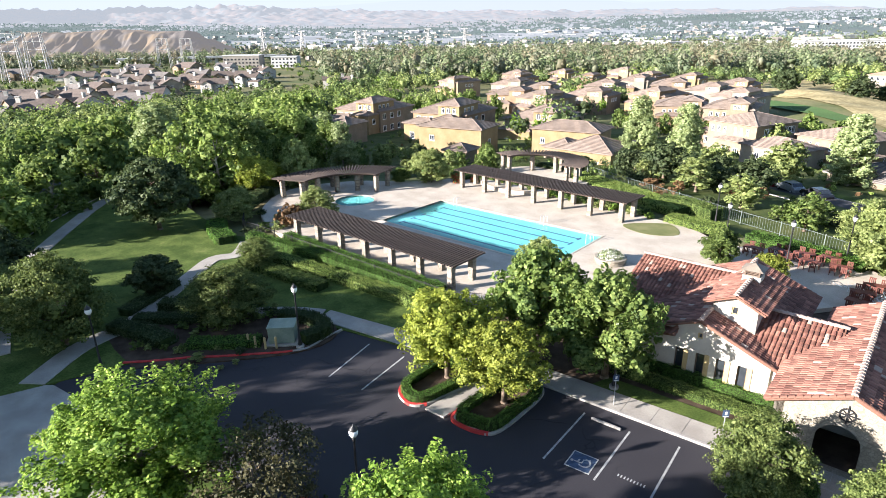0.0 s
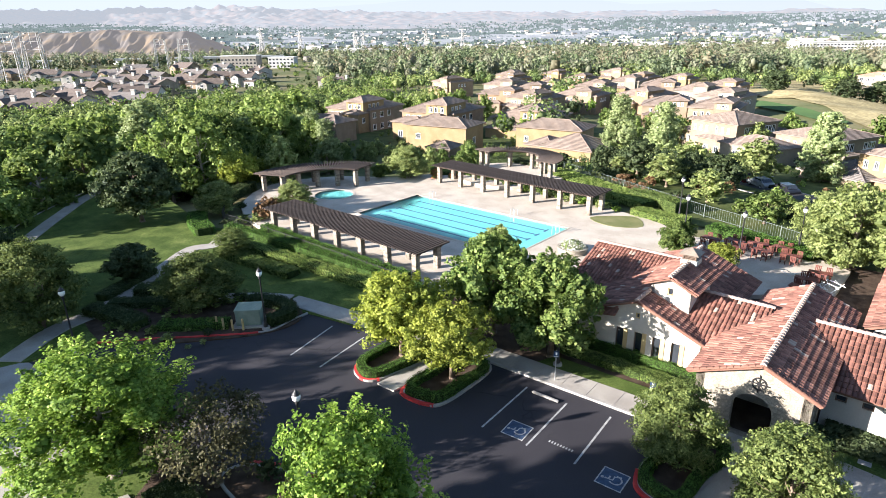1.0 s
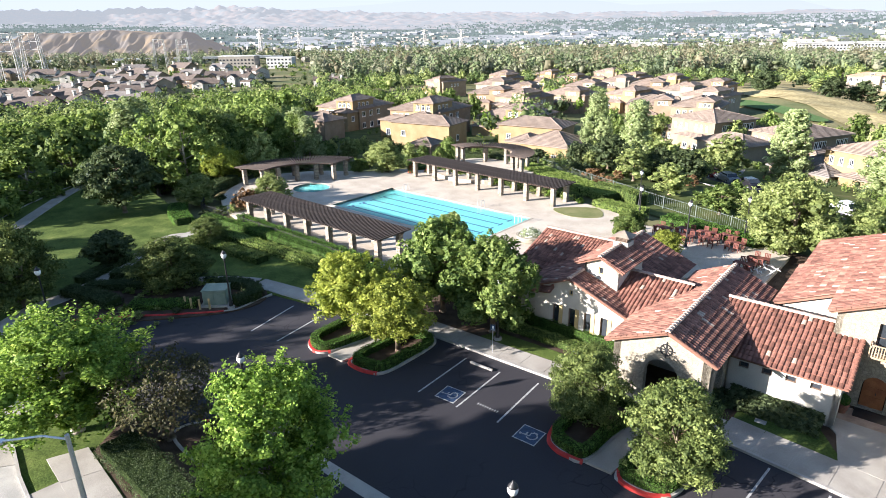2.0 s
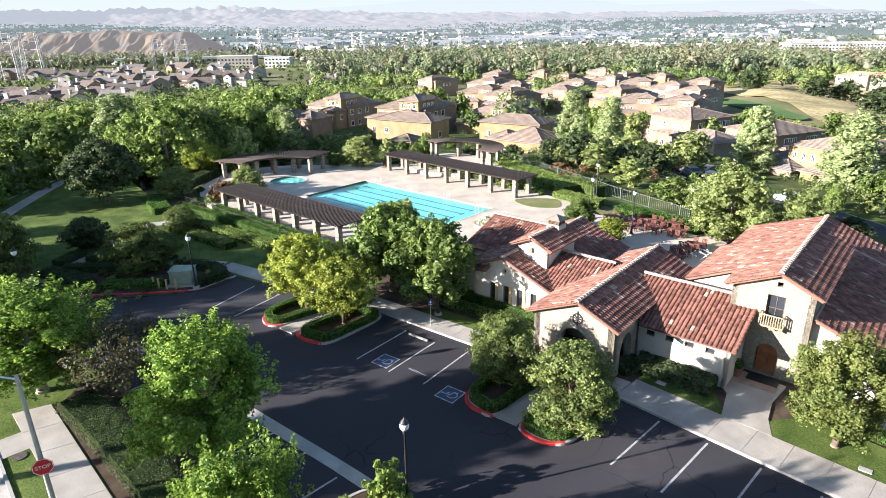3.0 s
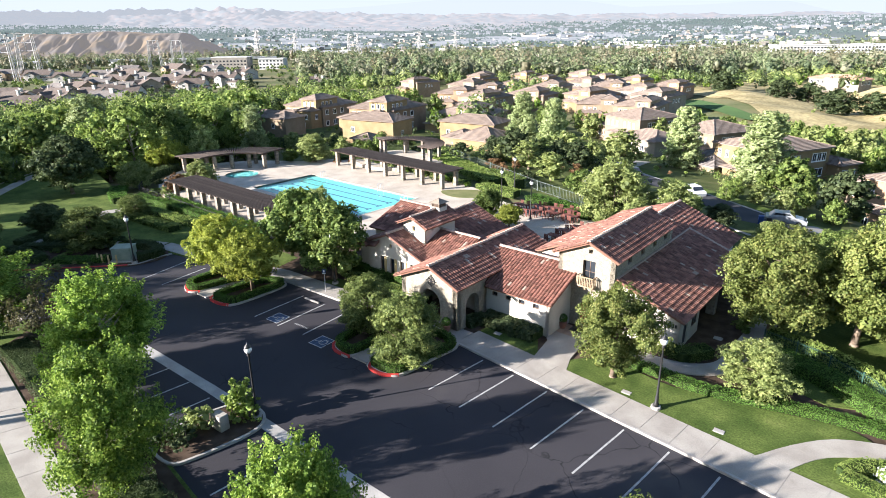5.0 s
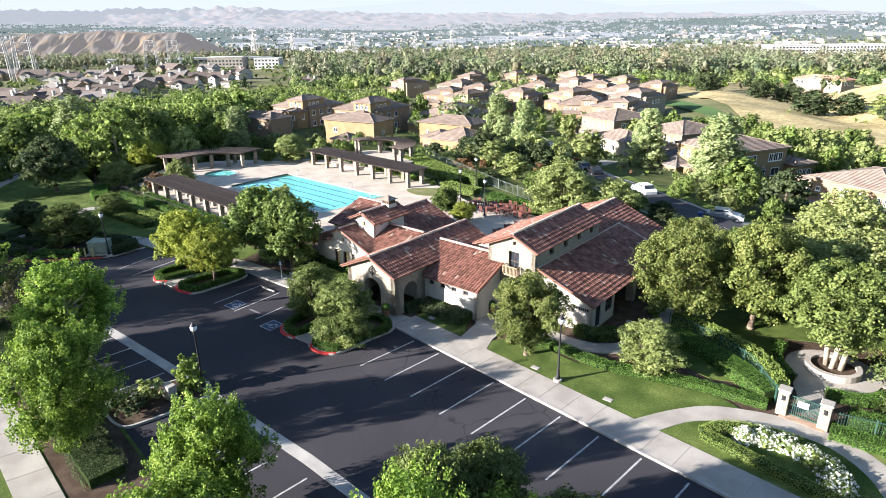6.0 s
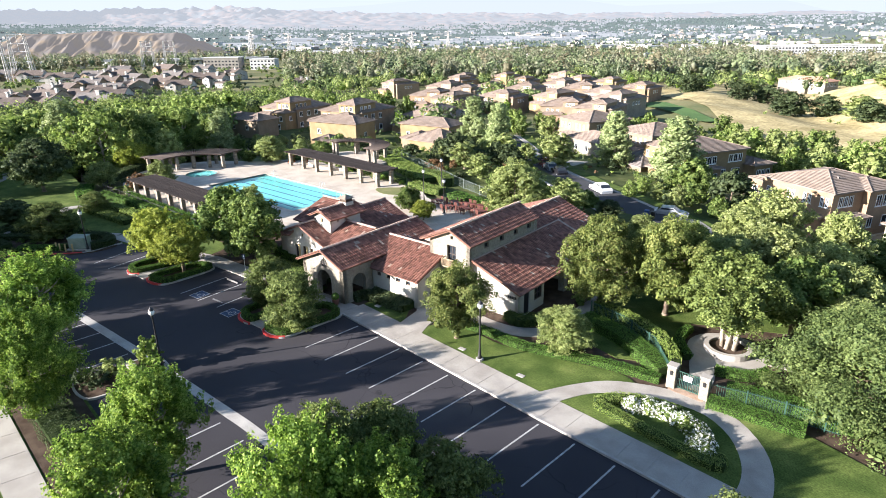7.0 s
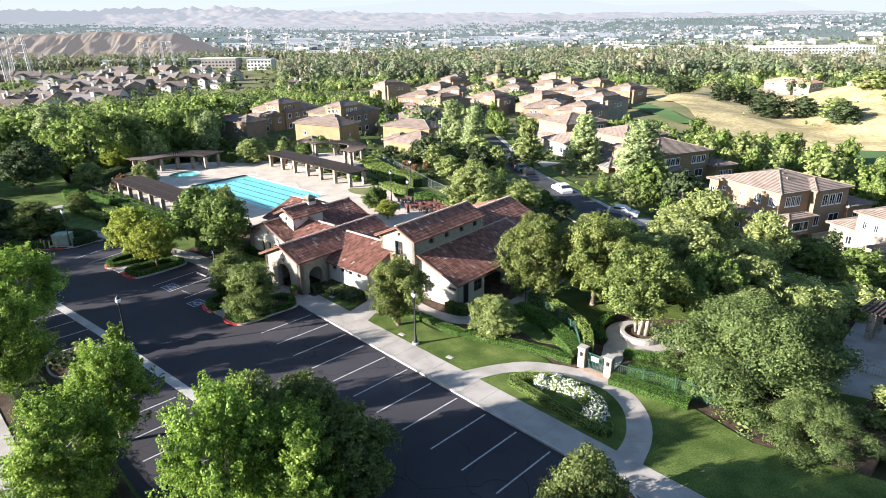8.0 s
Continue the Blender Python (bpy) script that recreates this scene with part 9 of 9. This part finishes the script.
# leaf colours paled and greyed, so distance haze is painted into them
LEAF_FAR_WOOD = foliage("valley wood leaves in haze", (0.095, 0.13, 0.06), (0.155, 0.19, 0.095), (0.225, 0.255, 0.14), 0.25, 0.02)
LEAF_FAR_OLIVE = foliage("valley poplar leaves in haze", (0.14, 0.155, 0.095), (0.2, 0.21, 0.135), (0.27, 0.27, 0.18), 0.25, 0.02)
LEAF_FAR_TAN = foliage("tan eucalyptus leaves in haze", (0.12, 0.115, 0.07), (0.18, 0.165, 0.1), (0.24, 0.215, 0.14), 0.25, 0.02)
LEAF_FAR_DARK = foliage("valley oak leaves in haze", (0.06, 0.088, 0.047), (0.1, 0.13, 0.072), (0.15, 0.18, 0.1), 0.25, 0.02)
for n, leaf, lab in ((600, LEAF_GREEN, "green woods before the western houses"), (420, LEAF_OLIVE, "grey-green woods before the western houses"), (1000, LEAF_STREET, "bright green sycamore woods before the western houses"), (600, LEAF_DARK, "dark green woods before the western houses")):
    woods("woodland", n, 150, 330, leaf, lab, 0.75, 10.5, 130, 0.95, test=near_west)
for n, leaf, lab in ((700, LEAF_GREEN, "garden trees between the western houses"), (1000, LEAF_DARK, "dark garden trees between the western houses")):
    woods("woodland", n, 260, 760, leaf, lab, 0.8, 6.0, 70, 0.95, test=houses_sector)
for n, leaf, high, lab in ((1100, LEAF_WOOD, 10, "mixed green woodland beyond the houses"), (700, LEAF_DARK, 9, "dark green woodland beyond the houses"), (500, LEAF_OLIVE, 11, "grey-green woodland beyond the houses"), (320, LEAF_SYCAMORE, 8, "bright green woodland beyond the houses")):
    woods("woodland", n, 130, 540, leaf, lab, 0.95, high, 110, test=belt)
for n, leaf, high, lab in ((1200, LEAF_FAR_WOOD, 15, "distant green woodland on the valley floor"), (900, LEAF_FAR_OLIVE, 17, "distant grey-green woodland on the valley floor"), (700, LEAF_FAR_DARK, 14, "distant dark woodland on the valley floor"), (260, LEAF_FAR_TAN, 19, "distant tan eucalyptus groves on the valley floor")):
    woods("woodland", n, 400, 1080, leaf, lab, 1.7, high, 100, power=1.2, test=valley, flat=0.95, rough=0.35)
# greyed leaves of the farther woods, again with haze in the colour
LEAF_VALLEY = foliage("valley leaves in haze", (0.09, 0.12, 0.07), (0.15, 0.18, 0.11), (0.22, 0.25, 0.16), 0.2, 0.02)
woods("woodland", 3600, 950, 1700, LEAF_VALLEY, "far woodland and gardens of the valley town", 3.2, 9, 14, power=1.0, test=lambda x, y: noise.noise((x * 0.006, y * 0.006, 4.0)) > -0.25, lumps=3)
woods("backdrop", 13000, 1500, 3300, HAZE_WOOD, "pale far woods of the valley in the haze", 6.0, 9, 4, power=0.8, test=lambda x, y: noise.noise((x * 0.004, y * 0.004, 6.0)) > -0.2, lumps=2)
woods("scrub", 420, 170, 420, LEAF_OLIVE, "dull scrub scattered on the dry hillside", 0.45, 2.4, 40, 0.9, test=lambda x, y: -110 < x < 120 and 165 < y < 390 and noise.noise((x * 0.02, y * 0.02, 9.0)) > 0.05)

# gardens and banks between the pool and the houses
def bank_spots(n, x0, x1, y0, y1, low, high, test):
    out = []
    line = [Vector(p) for p in street_line]
    for k in range(n):
        x, y = far_rng.uniform(x0, x1), far_rng.uniform(y0, y1)
        if math.hypot(x + 25, y - 5) < 50 or not test(x, y) or min((Vector((x, y)) - p).length for p in line) < 8.5:
            continue
        if any((x - a) ** 2 + (y - b) ** 2 < (r * 0.72) ** 2 for a, b, r in KEEP):
            continue
        out.append((x, y, land(x, y), far_rng.uniform(low, high)))
    return out


def before_houses(x, y):
    return y < 118 and y > 34 - 0.1 * (x + 25)


for leaf, n, low, high, lab in ((LEAF_GREEN, 420, 0.9, 2.6, "green garden shrubs between the houses"), (LEAF_OLIVE, 420, 0.8, 2.4, "grey-green garden shrubs between the houses"),
                                (LEAF_DARK, 320, 0.9, 2.8, "dark garden shrubs between the houses"), (LEAF_LIME, 200, 0.6, 1.5, "lime green ground cover between the houses"), (LEAF_RUST, 70, 0.6, 1.4, "rust-brown shrubs between the houses")):
    crowns("undergrowth", bank_spots(n, -150, 60, 30, 125, low, high, before_houses), leaf, lab, 0.24, 90, "shrubs")
far_lawns = surface("garden ground cover", (0.05, 0.07, 0.022), (0.1, 0.115, 0.04), 0.95, 0.25, 5, 0.8, third=(0.15, 0.13, 0.075), spec=0.1)
patch("garden_ground", curve([(-100, 44), (-70, 46), (-40, 40), (0, 32), (60, 34), (62, 80), (30, 112), (-40, 128), (-120, 118), (-160, 80), (-130, 54)], True, 4), 0.15, far_lawns, "mixed green planting ground round the houses", "garden", 6)

# town buildings far out
TOWN = [surface("far white wall", (0.4, 0.4, 0.4), (0.5, 0.5, 0.49), 0.9, 0.02, 0.3, 0.0), surface("far tan wall", (0.2, 0.185, 0.165), (0.26, 0.24, 0.215), 0.9, 0.02, 0.3, 0.0), surface("far roof", (0.26, 0.23, 0.21), (0.34, 0.3, 0.27), 0.9, 0.02, 0.3, 0.0)]
town_rng = random.Random(31)
for m, lab in zip(TOWN, ("far white sheds and offices of the valley town", "far tan houses of the valley town", "far brown-roofed houses of the valley town")):
    bm = bmesh.new()
    for k in range(420 if m is not TOWN[0] else 150):
        d = town_rng.uniform(850, 2300)
        s = town_rng.uniform(-0.8, 0.8) * d
        x, y = VIEW.x * d + SIDE.x * s + 10, VIEW.y * d + SIDE.y * s - 28
        w, l, h = (town_rng.uniform(10, 34), town_rng.uniform(8, 16), town_rng.uniform(5, 8)) if m is TOWN[0] else (town_rng.uniform(5, 8), town_rng.uniform(4, 7), town_rng.uniform(4, 7))
        z = land(x, y)
        mm = pose(x, y, z, 0, 0, town_rng.uniform(0, 90))
        box(bm, -w, w, -l, l, -3, h + 1, mm)
    tagged(part("far_town", bm, m), lab, "town", kind="stuff")
bm = bmesh.new()
for k in range(3400):
    d = 1500 + 1800 * town_rng.random() ** 0.8
    s = town_rng.uniform(-0.8, 0.8) * d
    x, y = VIEW.x * d + SIDE.x * s + 10, VIEW.y * d + SIDE.y * s - 28
    if noise.noise((x * 0.003, y * 0.003, 8.0)) < -0.12:
        continue
    sheds = 1650 < d < 2150 and -0.5 < s / d < 0.3 and k % 7 == 0
    w, l, h = (town_rng.uniform(18, 55), 9, 9) if sheds else (town_rng.uniform(3, 7), 3.5, town_rng.uniform(5.5, 8.5))
    box(bm, -w, w, -l, l, -3, h, pose(x, y, land(x, y), 0, 0, town_rng.uniform(25, 65)))
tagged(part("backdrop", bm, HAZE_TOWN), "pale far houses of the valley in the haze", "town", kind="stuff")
# long white warehouses and an apartment block that stand out
for x, y, rz, w, l, h, lab in ((-205, 868, 42, 70, 16, 19, "long white warehouse behind the trees"), (-120, 850, 42, 40, 14, 12, "long white warehouse behind the trees"),
                               (-661, 298, 45, 20, 10, 13, "tan apartment block on the valley floor"), (-622, 328, 45, 14, 9, 11, "grey office block on the valley floor"),
                               (-900, 640, 45, 60, 14, 11, "white warehouse on the valley floor"), (-760, 560, 45, 40, 12, 12, "white office block on the valley floor")):
    ob = thing("warehouse", lab, "building", x, y, land(x, y), rz)
    bm = bmesh.new()
    box(bm, -w, w, -l, l, -3, h)
    part("wall", bm, TOWN[1] if "tan" in lab else GREY_WALL if "grey" in lab else TOWN[0], ob)
    bm = bmesh.new()
    box(bm, -w - 0.5, w + 0.5, -l - 0.5, l + 0.5, h, h + 0.8)
    part("roof", bm, GREY_WALL, ob)
    for fl in range(int(h // 3.6)):
        bm = bmesh.new()
        for k in range(int(w / 2)):
            box(bm, -w + 1 + 4 * k, -w + 3 + 4 * k, -l - 0.15, -l, 1.2 + 3.6 * fl, 2.8 + 3.6 * fl)
        part("window_row", bm, GLASS, ob)


def pylon(x, y, h, rz, first=[]):
    """A lattice transmission tower with three cross-arms."""
    if first:
        o = copy_thing(first[0], Matrix.LocRotScale((x, y, land(x, y)), Euler((0, 0, radians(rz))), (h / 50,) * 3))
        return o
    ob = thing("pylon", "grey steel lattice transmission tower", "pylon", x, y, land(x, y), rz, "pylons")
    bm = bmesh.new()
    lv = [(0, 5.0), (12, 3.9), (24, 2.8), (34, 2.0), (44, 1.6), (50, 1.4)]
    for (z0, w0), (z1, w1) in zip(lv, lv[1:]):
        for sx, sy in ((1, 1), (-1, 1), (-1, -1), (1, -1)):
            tube(bm, (sx * w0, sy * w0, z0), (sx * w1, sy * w1, z1), 0.4, 0.35, 4)
        for (ax, ay), (bx, by) in (((1, 1), (-1, 1)), ((-1, 1), (-1, -1)), ((-1, -1), (1, -1)), ((1, -1), (1, 1))):
            tube(bm, (ax * w0, ay * w0, z0), (bx * w1, by * w1, z1), 0.22, 0.22, 4)
            tube(bm, (bx * w0, by * w0, z0), (ax * w1, ay * w1, z1), 0.22, 0.22, 4)
    part("tower", bm, PYLON, ob)
    for z in (33, 41, 49):
        bm = bmesh.new()
        for s in (-1, 1):
            tube(bm, (0, 0, z), (s * 9, 0, z + 0.5), 0.5, 0.2, 4)
            tube(bm, (0, 0, z + 2.2), (s * 9, 0, z + 0.5), 0.3, 0.2, 4)
        part("arm", bm, PYLON, ob)
    first.append(ob)
    return ob


PYLON = surface("grey pylon steel", (0.36, 0.35, 0.34), (0.45, 0.44, 0.43), 0.6, 0.5, 3, 0.0)
pylon(-1100, 560, 44, 25)
for x, y, h in ((-1060, 620, 44), (-980, 690, 42), (-1020, 740, 42), (-900, 800, 44), (-860, 860, 44), (-1250, 640, 46)):
    pylon(x, y, h, 25)


def portal_tower(x, y, h, rz, first=[]):
    """A power line portal: two splayed lattice legs that carry a tall cross frame."""
    if first:
        return copy_thing(first[0], Matrix.LocRotScale((x, y, land(x, y)), Euler((0, 0, radians(rz))), (h / 38,) * 3))
    ob = thing("portal_tower", "pale steel portal tower of a power line", "pylon", x, y, land(x, y), rz, "portal towers")
    for sx in (-1, 1):
        bm = bmesh.new()
        for dx in (-1.0, 1.0):
            for dy in (-2.2, 2.2):
                tube(bm, (sx * 8.2 + dx, dy * 1.3, 0), (sx * 6.4 + dx * 0.6, dy * 0.4, 38), 0.32, 0.26, 4)
        for k in range(8):
            z0, z1 = 38 * k / 8, 38 * (k + 1) / 8
            x0, x1 = sx * (8.2 - 1.8 * k / 8), sx * (8.2 - 1.8 * (k + 1) / 8)
            tube(bm, (x0 - 0.9, -1.6, z0), (x1 + 0.8, 1.4, z1), 0.14, 0.14, 4)
            tube(bm, (x0 + 0.9, 1.6, z0), (x1 - 0.8, -1.4, z1), 0.14, 0.14, 4)
        part("leg", bm, PYLON, ob)
    for z in (24, 30.5, 37.5):
        bm = bmesh.new()
        tube(bm, (-7.6, 0, z), (7.6, 0, z), 0.34, 0.34, 4)
        part("crossbar", bm, PYLON, ob)
    for x0 in (0.0,):
        bm = bmesh.new()
        tube(bm, (x0, 0, 24), (x0, 0, 37.5), 0.26, 0.26, 4)
        part("middle_post", bm, PYLON, ob)
    first.append(ob)
    return ob


for x, y, h, rz in ((-597, 70, 39, 50), (-618, 92, 39, 50), (-754, 246, 33, 50), (-736, 266, 33, 50)):
    portal_tower(x, y, h, rz)
# raised highway
bm = bmesh.new()
box(bm, -260, 260, -8, 8, 8, 10.5, pose(-900, 190, land(-900, 190), 0, 0, 60))
for k in range(14):
    box(bm, -240 + 37 * k, -236 + 37 * k, -5, 5, -5, 8, pose(-900, 190, land(-900, 190), 0, 0, 60))
tagged(part("highway", bm, TOWN[0]), "pale concrete highway viaduct across the valley", "highway", kind="structure")

# brown hill colours, with a faint emission painted in as haze
HILL = haze_material("dry brown hill in haze", (0.36, 0.33, 0.31), 0.15, 0.27, (0.48, 0.37, 0.25), 0.03)


def ridge_hill(name, cx, cy, rz, length, depth, height, material, label, seed, gully=0.3, nx=220, ny=70):
    """A hill with gullied flanks."""
    m = pose(cx, cy, 0, 0, 0, rz)
    verts, faces = [], []
    for j in range(ny + 1):
        for i in range(nx + 1):
            u, v = i / nx * 2 - 1, j / ny * 2 - 1
            crest = min(1.0, 2.6 * max(0.0, 1 - abs(u)) ** 1.1) * (0.85 + 0.25 * noise.noise((u * 1.6 + seed, seed, 0)))
            flank = max(0.0, 1 - abs(v)) ** 0.9
            g = abs(noise.noise((u * length / depth * 5 + seed, v * 1.2, seed))) + 0.5 * abs(noise.noise((u * length / depth * 13 + seed, v * 2.5, seed + 4)))
            z = height * crest * min(1.0, 1.25 * flank) * (1 - gully * g * 1.6 * min(1.0, 2.2 * (1 - flank))) + height * 0.03 * noise.noise((u * 14, v * 9, seed))
            p = m @ Vector((u * length / 2, v * depth / 2, 0))
            verts.append((p.x, p.y, land(p.x, p.y) - 2 + max(0, z)))
    for j in range(ny):
        for i in range(nx):
            a = j * (nx + 1) + i
            faces.append((a, a + 1, a + nx + 2, a + nx + 1))
    return tagged(raw(name, verts, faces, material, smooth=True), label, "hill", kind="structure")


ridge_hill("hill", -1330, 362, 47, 520, 280, 56, HILL, "brown gullied hill in the haze above the valley town", 3.3, 0.38)

# far ranges, with haze painted into their colour and glow, as a plain backdrop
def valley_sheet(name, d0, d1, nd, ns, height, material, label, category):
    """A sheet across the view between two distances; height(d, s) with s the offset over the distance."""
    verts, faces = [], []
    for j in range(nd + 1):
        for k in range(ns + 1):
            d, s = d0 + (d1 - d0) * j / nd, (k / ns * 2 - 1) * 0.95
            verts.append((VIEW.x * d + SIDE.x * s * d + 10, VIEW.y * d + SIDE.y * s * d - 28, height(d, s)))
    for j in range(nd):
        for k in range(ns):
            a = j * (ns + 1) + k
            faces.append((a, a + 1, a + ns + 2, a + ns + 1))
    return tagged(raw(name, verts, faces, material, smooth=True), label, category, kind="structure")


def eroded(x, y, seed, size):
    """Sharp ridges and gullies, between 0 and about 1."""
    out, amp, f = 0.0, 0.5, 1.0 / size
    for k in range(4):
        out += amp * (1 - 2.2 * abs(noise.noise((x * f, y * f, seed + 7.3 * k))))
        amp, f = amp * 0.5, f * 2.1
    return max(0.0, out)


def floor_height(d, s):
    return land(VIEW.x * d + SIDE.x * s * d + 10, VIEW.y * d + SIDE.y * s * d - 28) + 1.5


def near_range(d, s):
    x, y = VIEW.x * d + SIDE.x * s * d, VIEW.y * d + SIDE.y * s * d
    side = float(np.interp(s, (-0.9, -0.55, -0.3, -0.1, 0.2, 0.45, 0.9), (1.05, 1.0, 0.95, 0.6, 0.5, 0.42, 0.4)))
    rise = float(np.interp(d, (2550, 2800, 3100, 3500, 3900), (0.0, 0.25, 0.5, 0.85, 1.0)))
    return 16 + (d - 2550) * 0.03 + side * rise * (34 + 78 * eroded(x, y, 2.2, 340)) + side * (0.35 + 0.6 * rise) * 40 * eroded(x, y, 9.0, 120)


def middle_range(d, s):
    x, y = VIEW.x * d + SIDE.x * s * d, VIEW.y * d + SIDE.y * s * d
    side = float(np.interp(s, (-0.9, -0.6, -0.35, -0.05, 0.08, 0.2, 0.3, 0.5, 0.9), (0.72, 0.82, 0.55, 0.9, 1.12, 1.0, 0.7, 0.85, 0.8)))
    return 20 + min(1.0, (d - 4000) / 300) * side * (185 + 26 * eroded(x, y, 5.5, 1500))


RANGES = [haze_material("near range in haze", (0.385, 0.415, 0.44), 0.33, 0.13, (0.66, 0.48, 0.42), 0.02), haze_material("middle range in haze", (0.436, 0.484, 0.525), 0.452, 0.01)]
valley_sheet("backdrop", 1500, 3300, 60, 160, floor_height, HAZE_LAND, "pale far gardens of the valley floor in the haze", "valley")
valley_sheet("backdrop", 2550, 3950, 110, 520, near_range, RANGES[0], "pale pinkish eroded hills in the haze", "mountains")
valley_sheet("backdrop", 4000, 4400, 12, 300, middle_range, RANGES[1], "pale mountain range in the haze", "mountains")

# bright hazy air above the horizon, painted as a glowing curved wall
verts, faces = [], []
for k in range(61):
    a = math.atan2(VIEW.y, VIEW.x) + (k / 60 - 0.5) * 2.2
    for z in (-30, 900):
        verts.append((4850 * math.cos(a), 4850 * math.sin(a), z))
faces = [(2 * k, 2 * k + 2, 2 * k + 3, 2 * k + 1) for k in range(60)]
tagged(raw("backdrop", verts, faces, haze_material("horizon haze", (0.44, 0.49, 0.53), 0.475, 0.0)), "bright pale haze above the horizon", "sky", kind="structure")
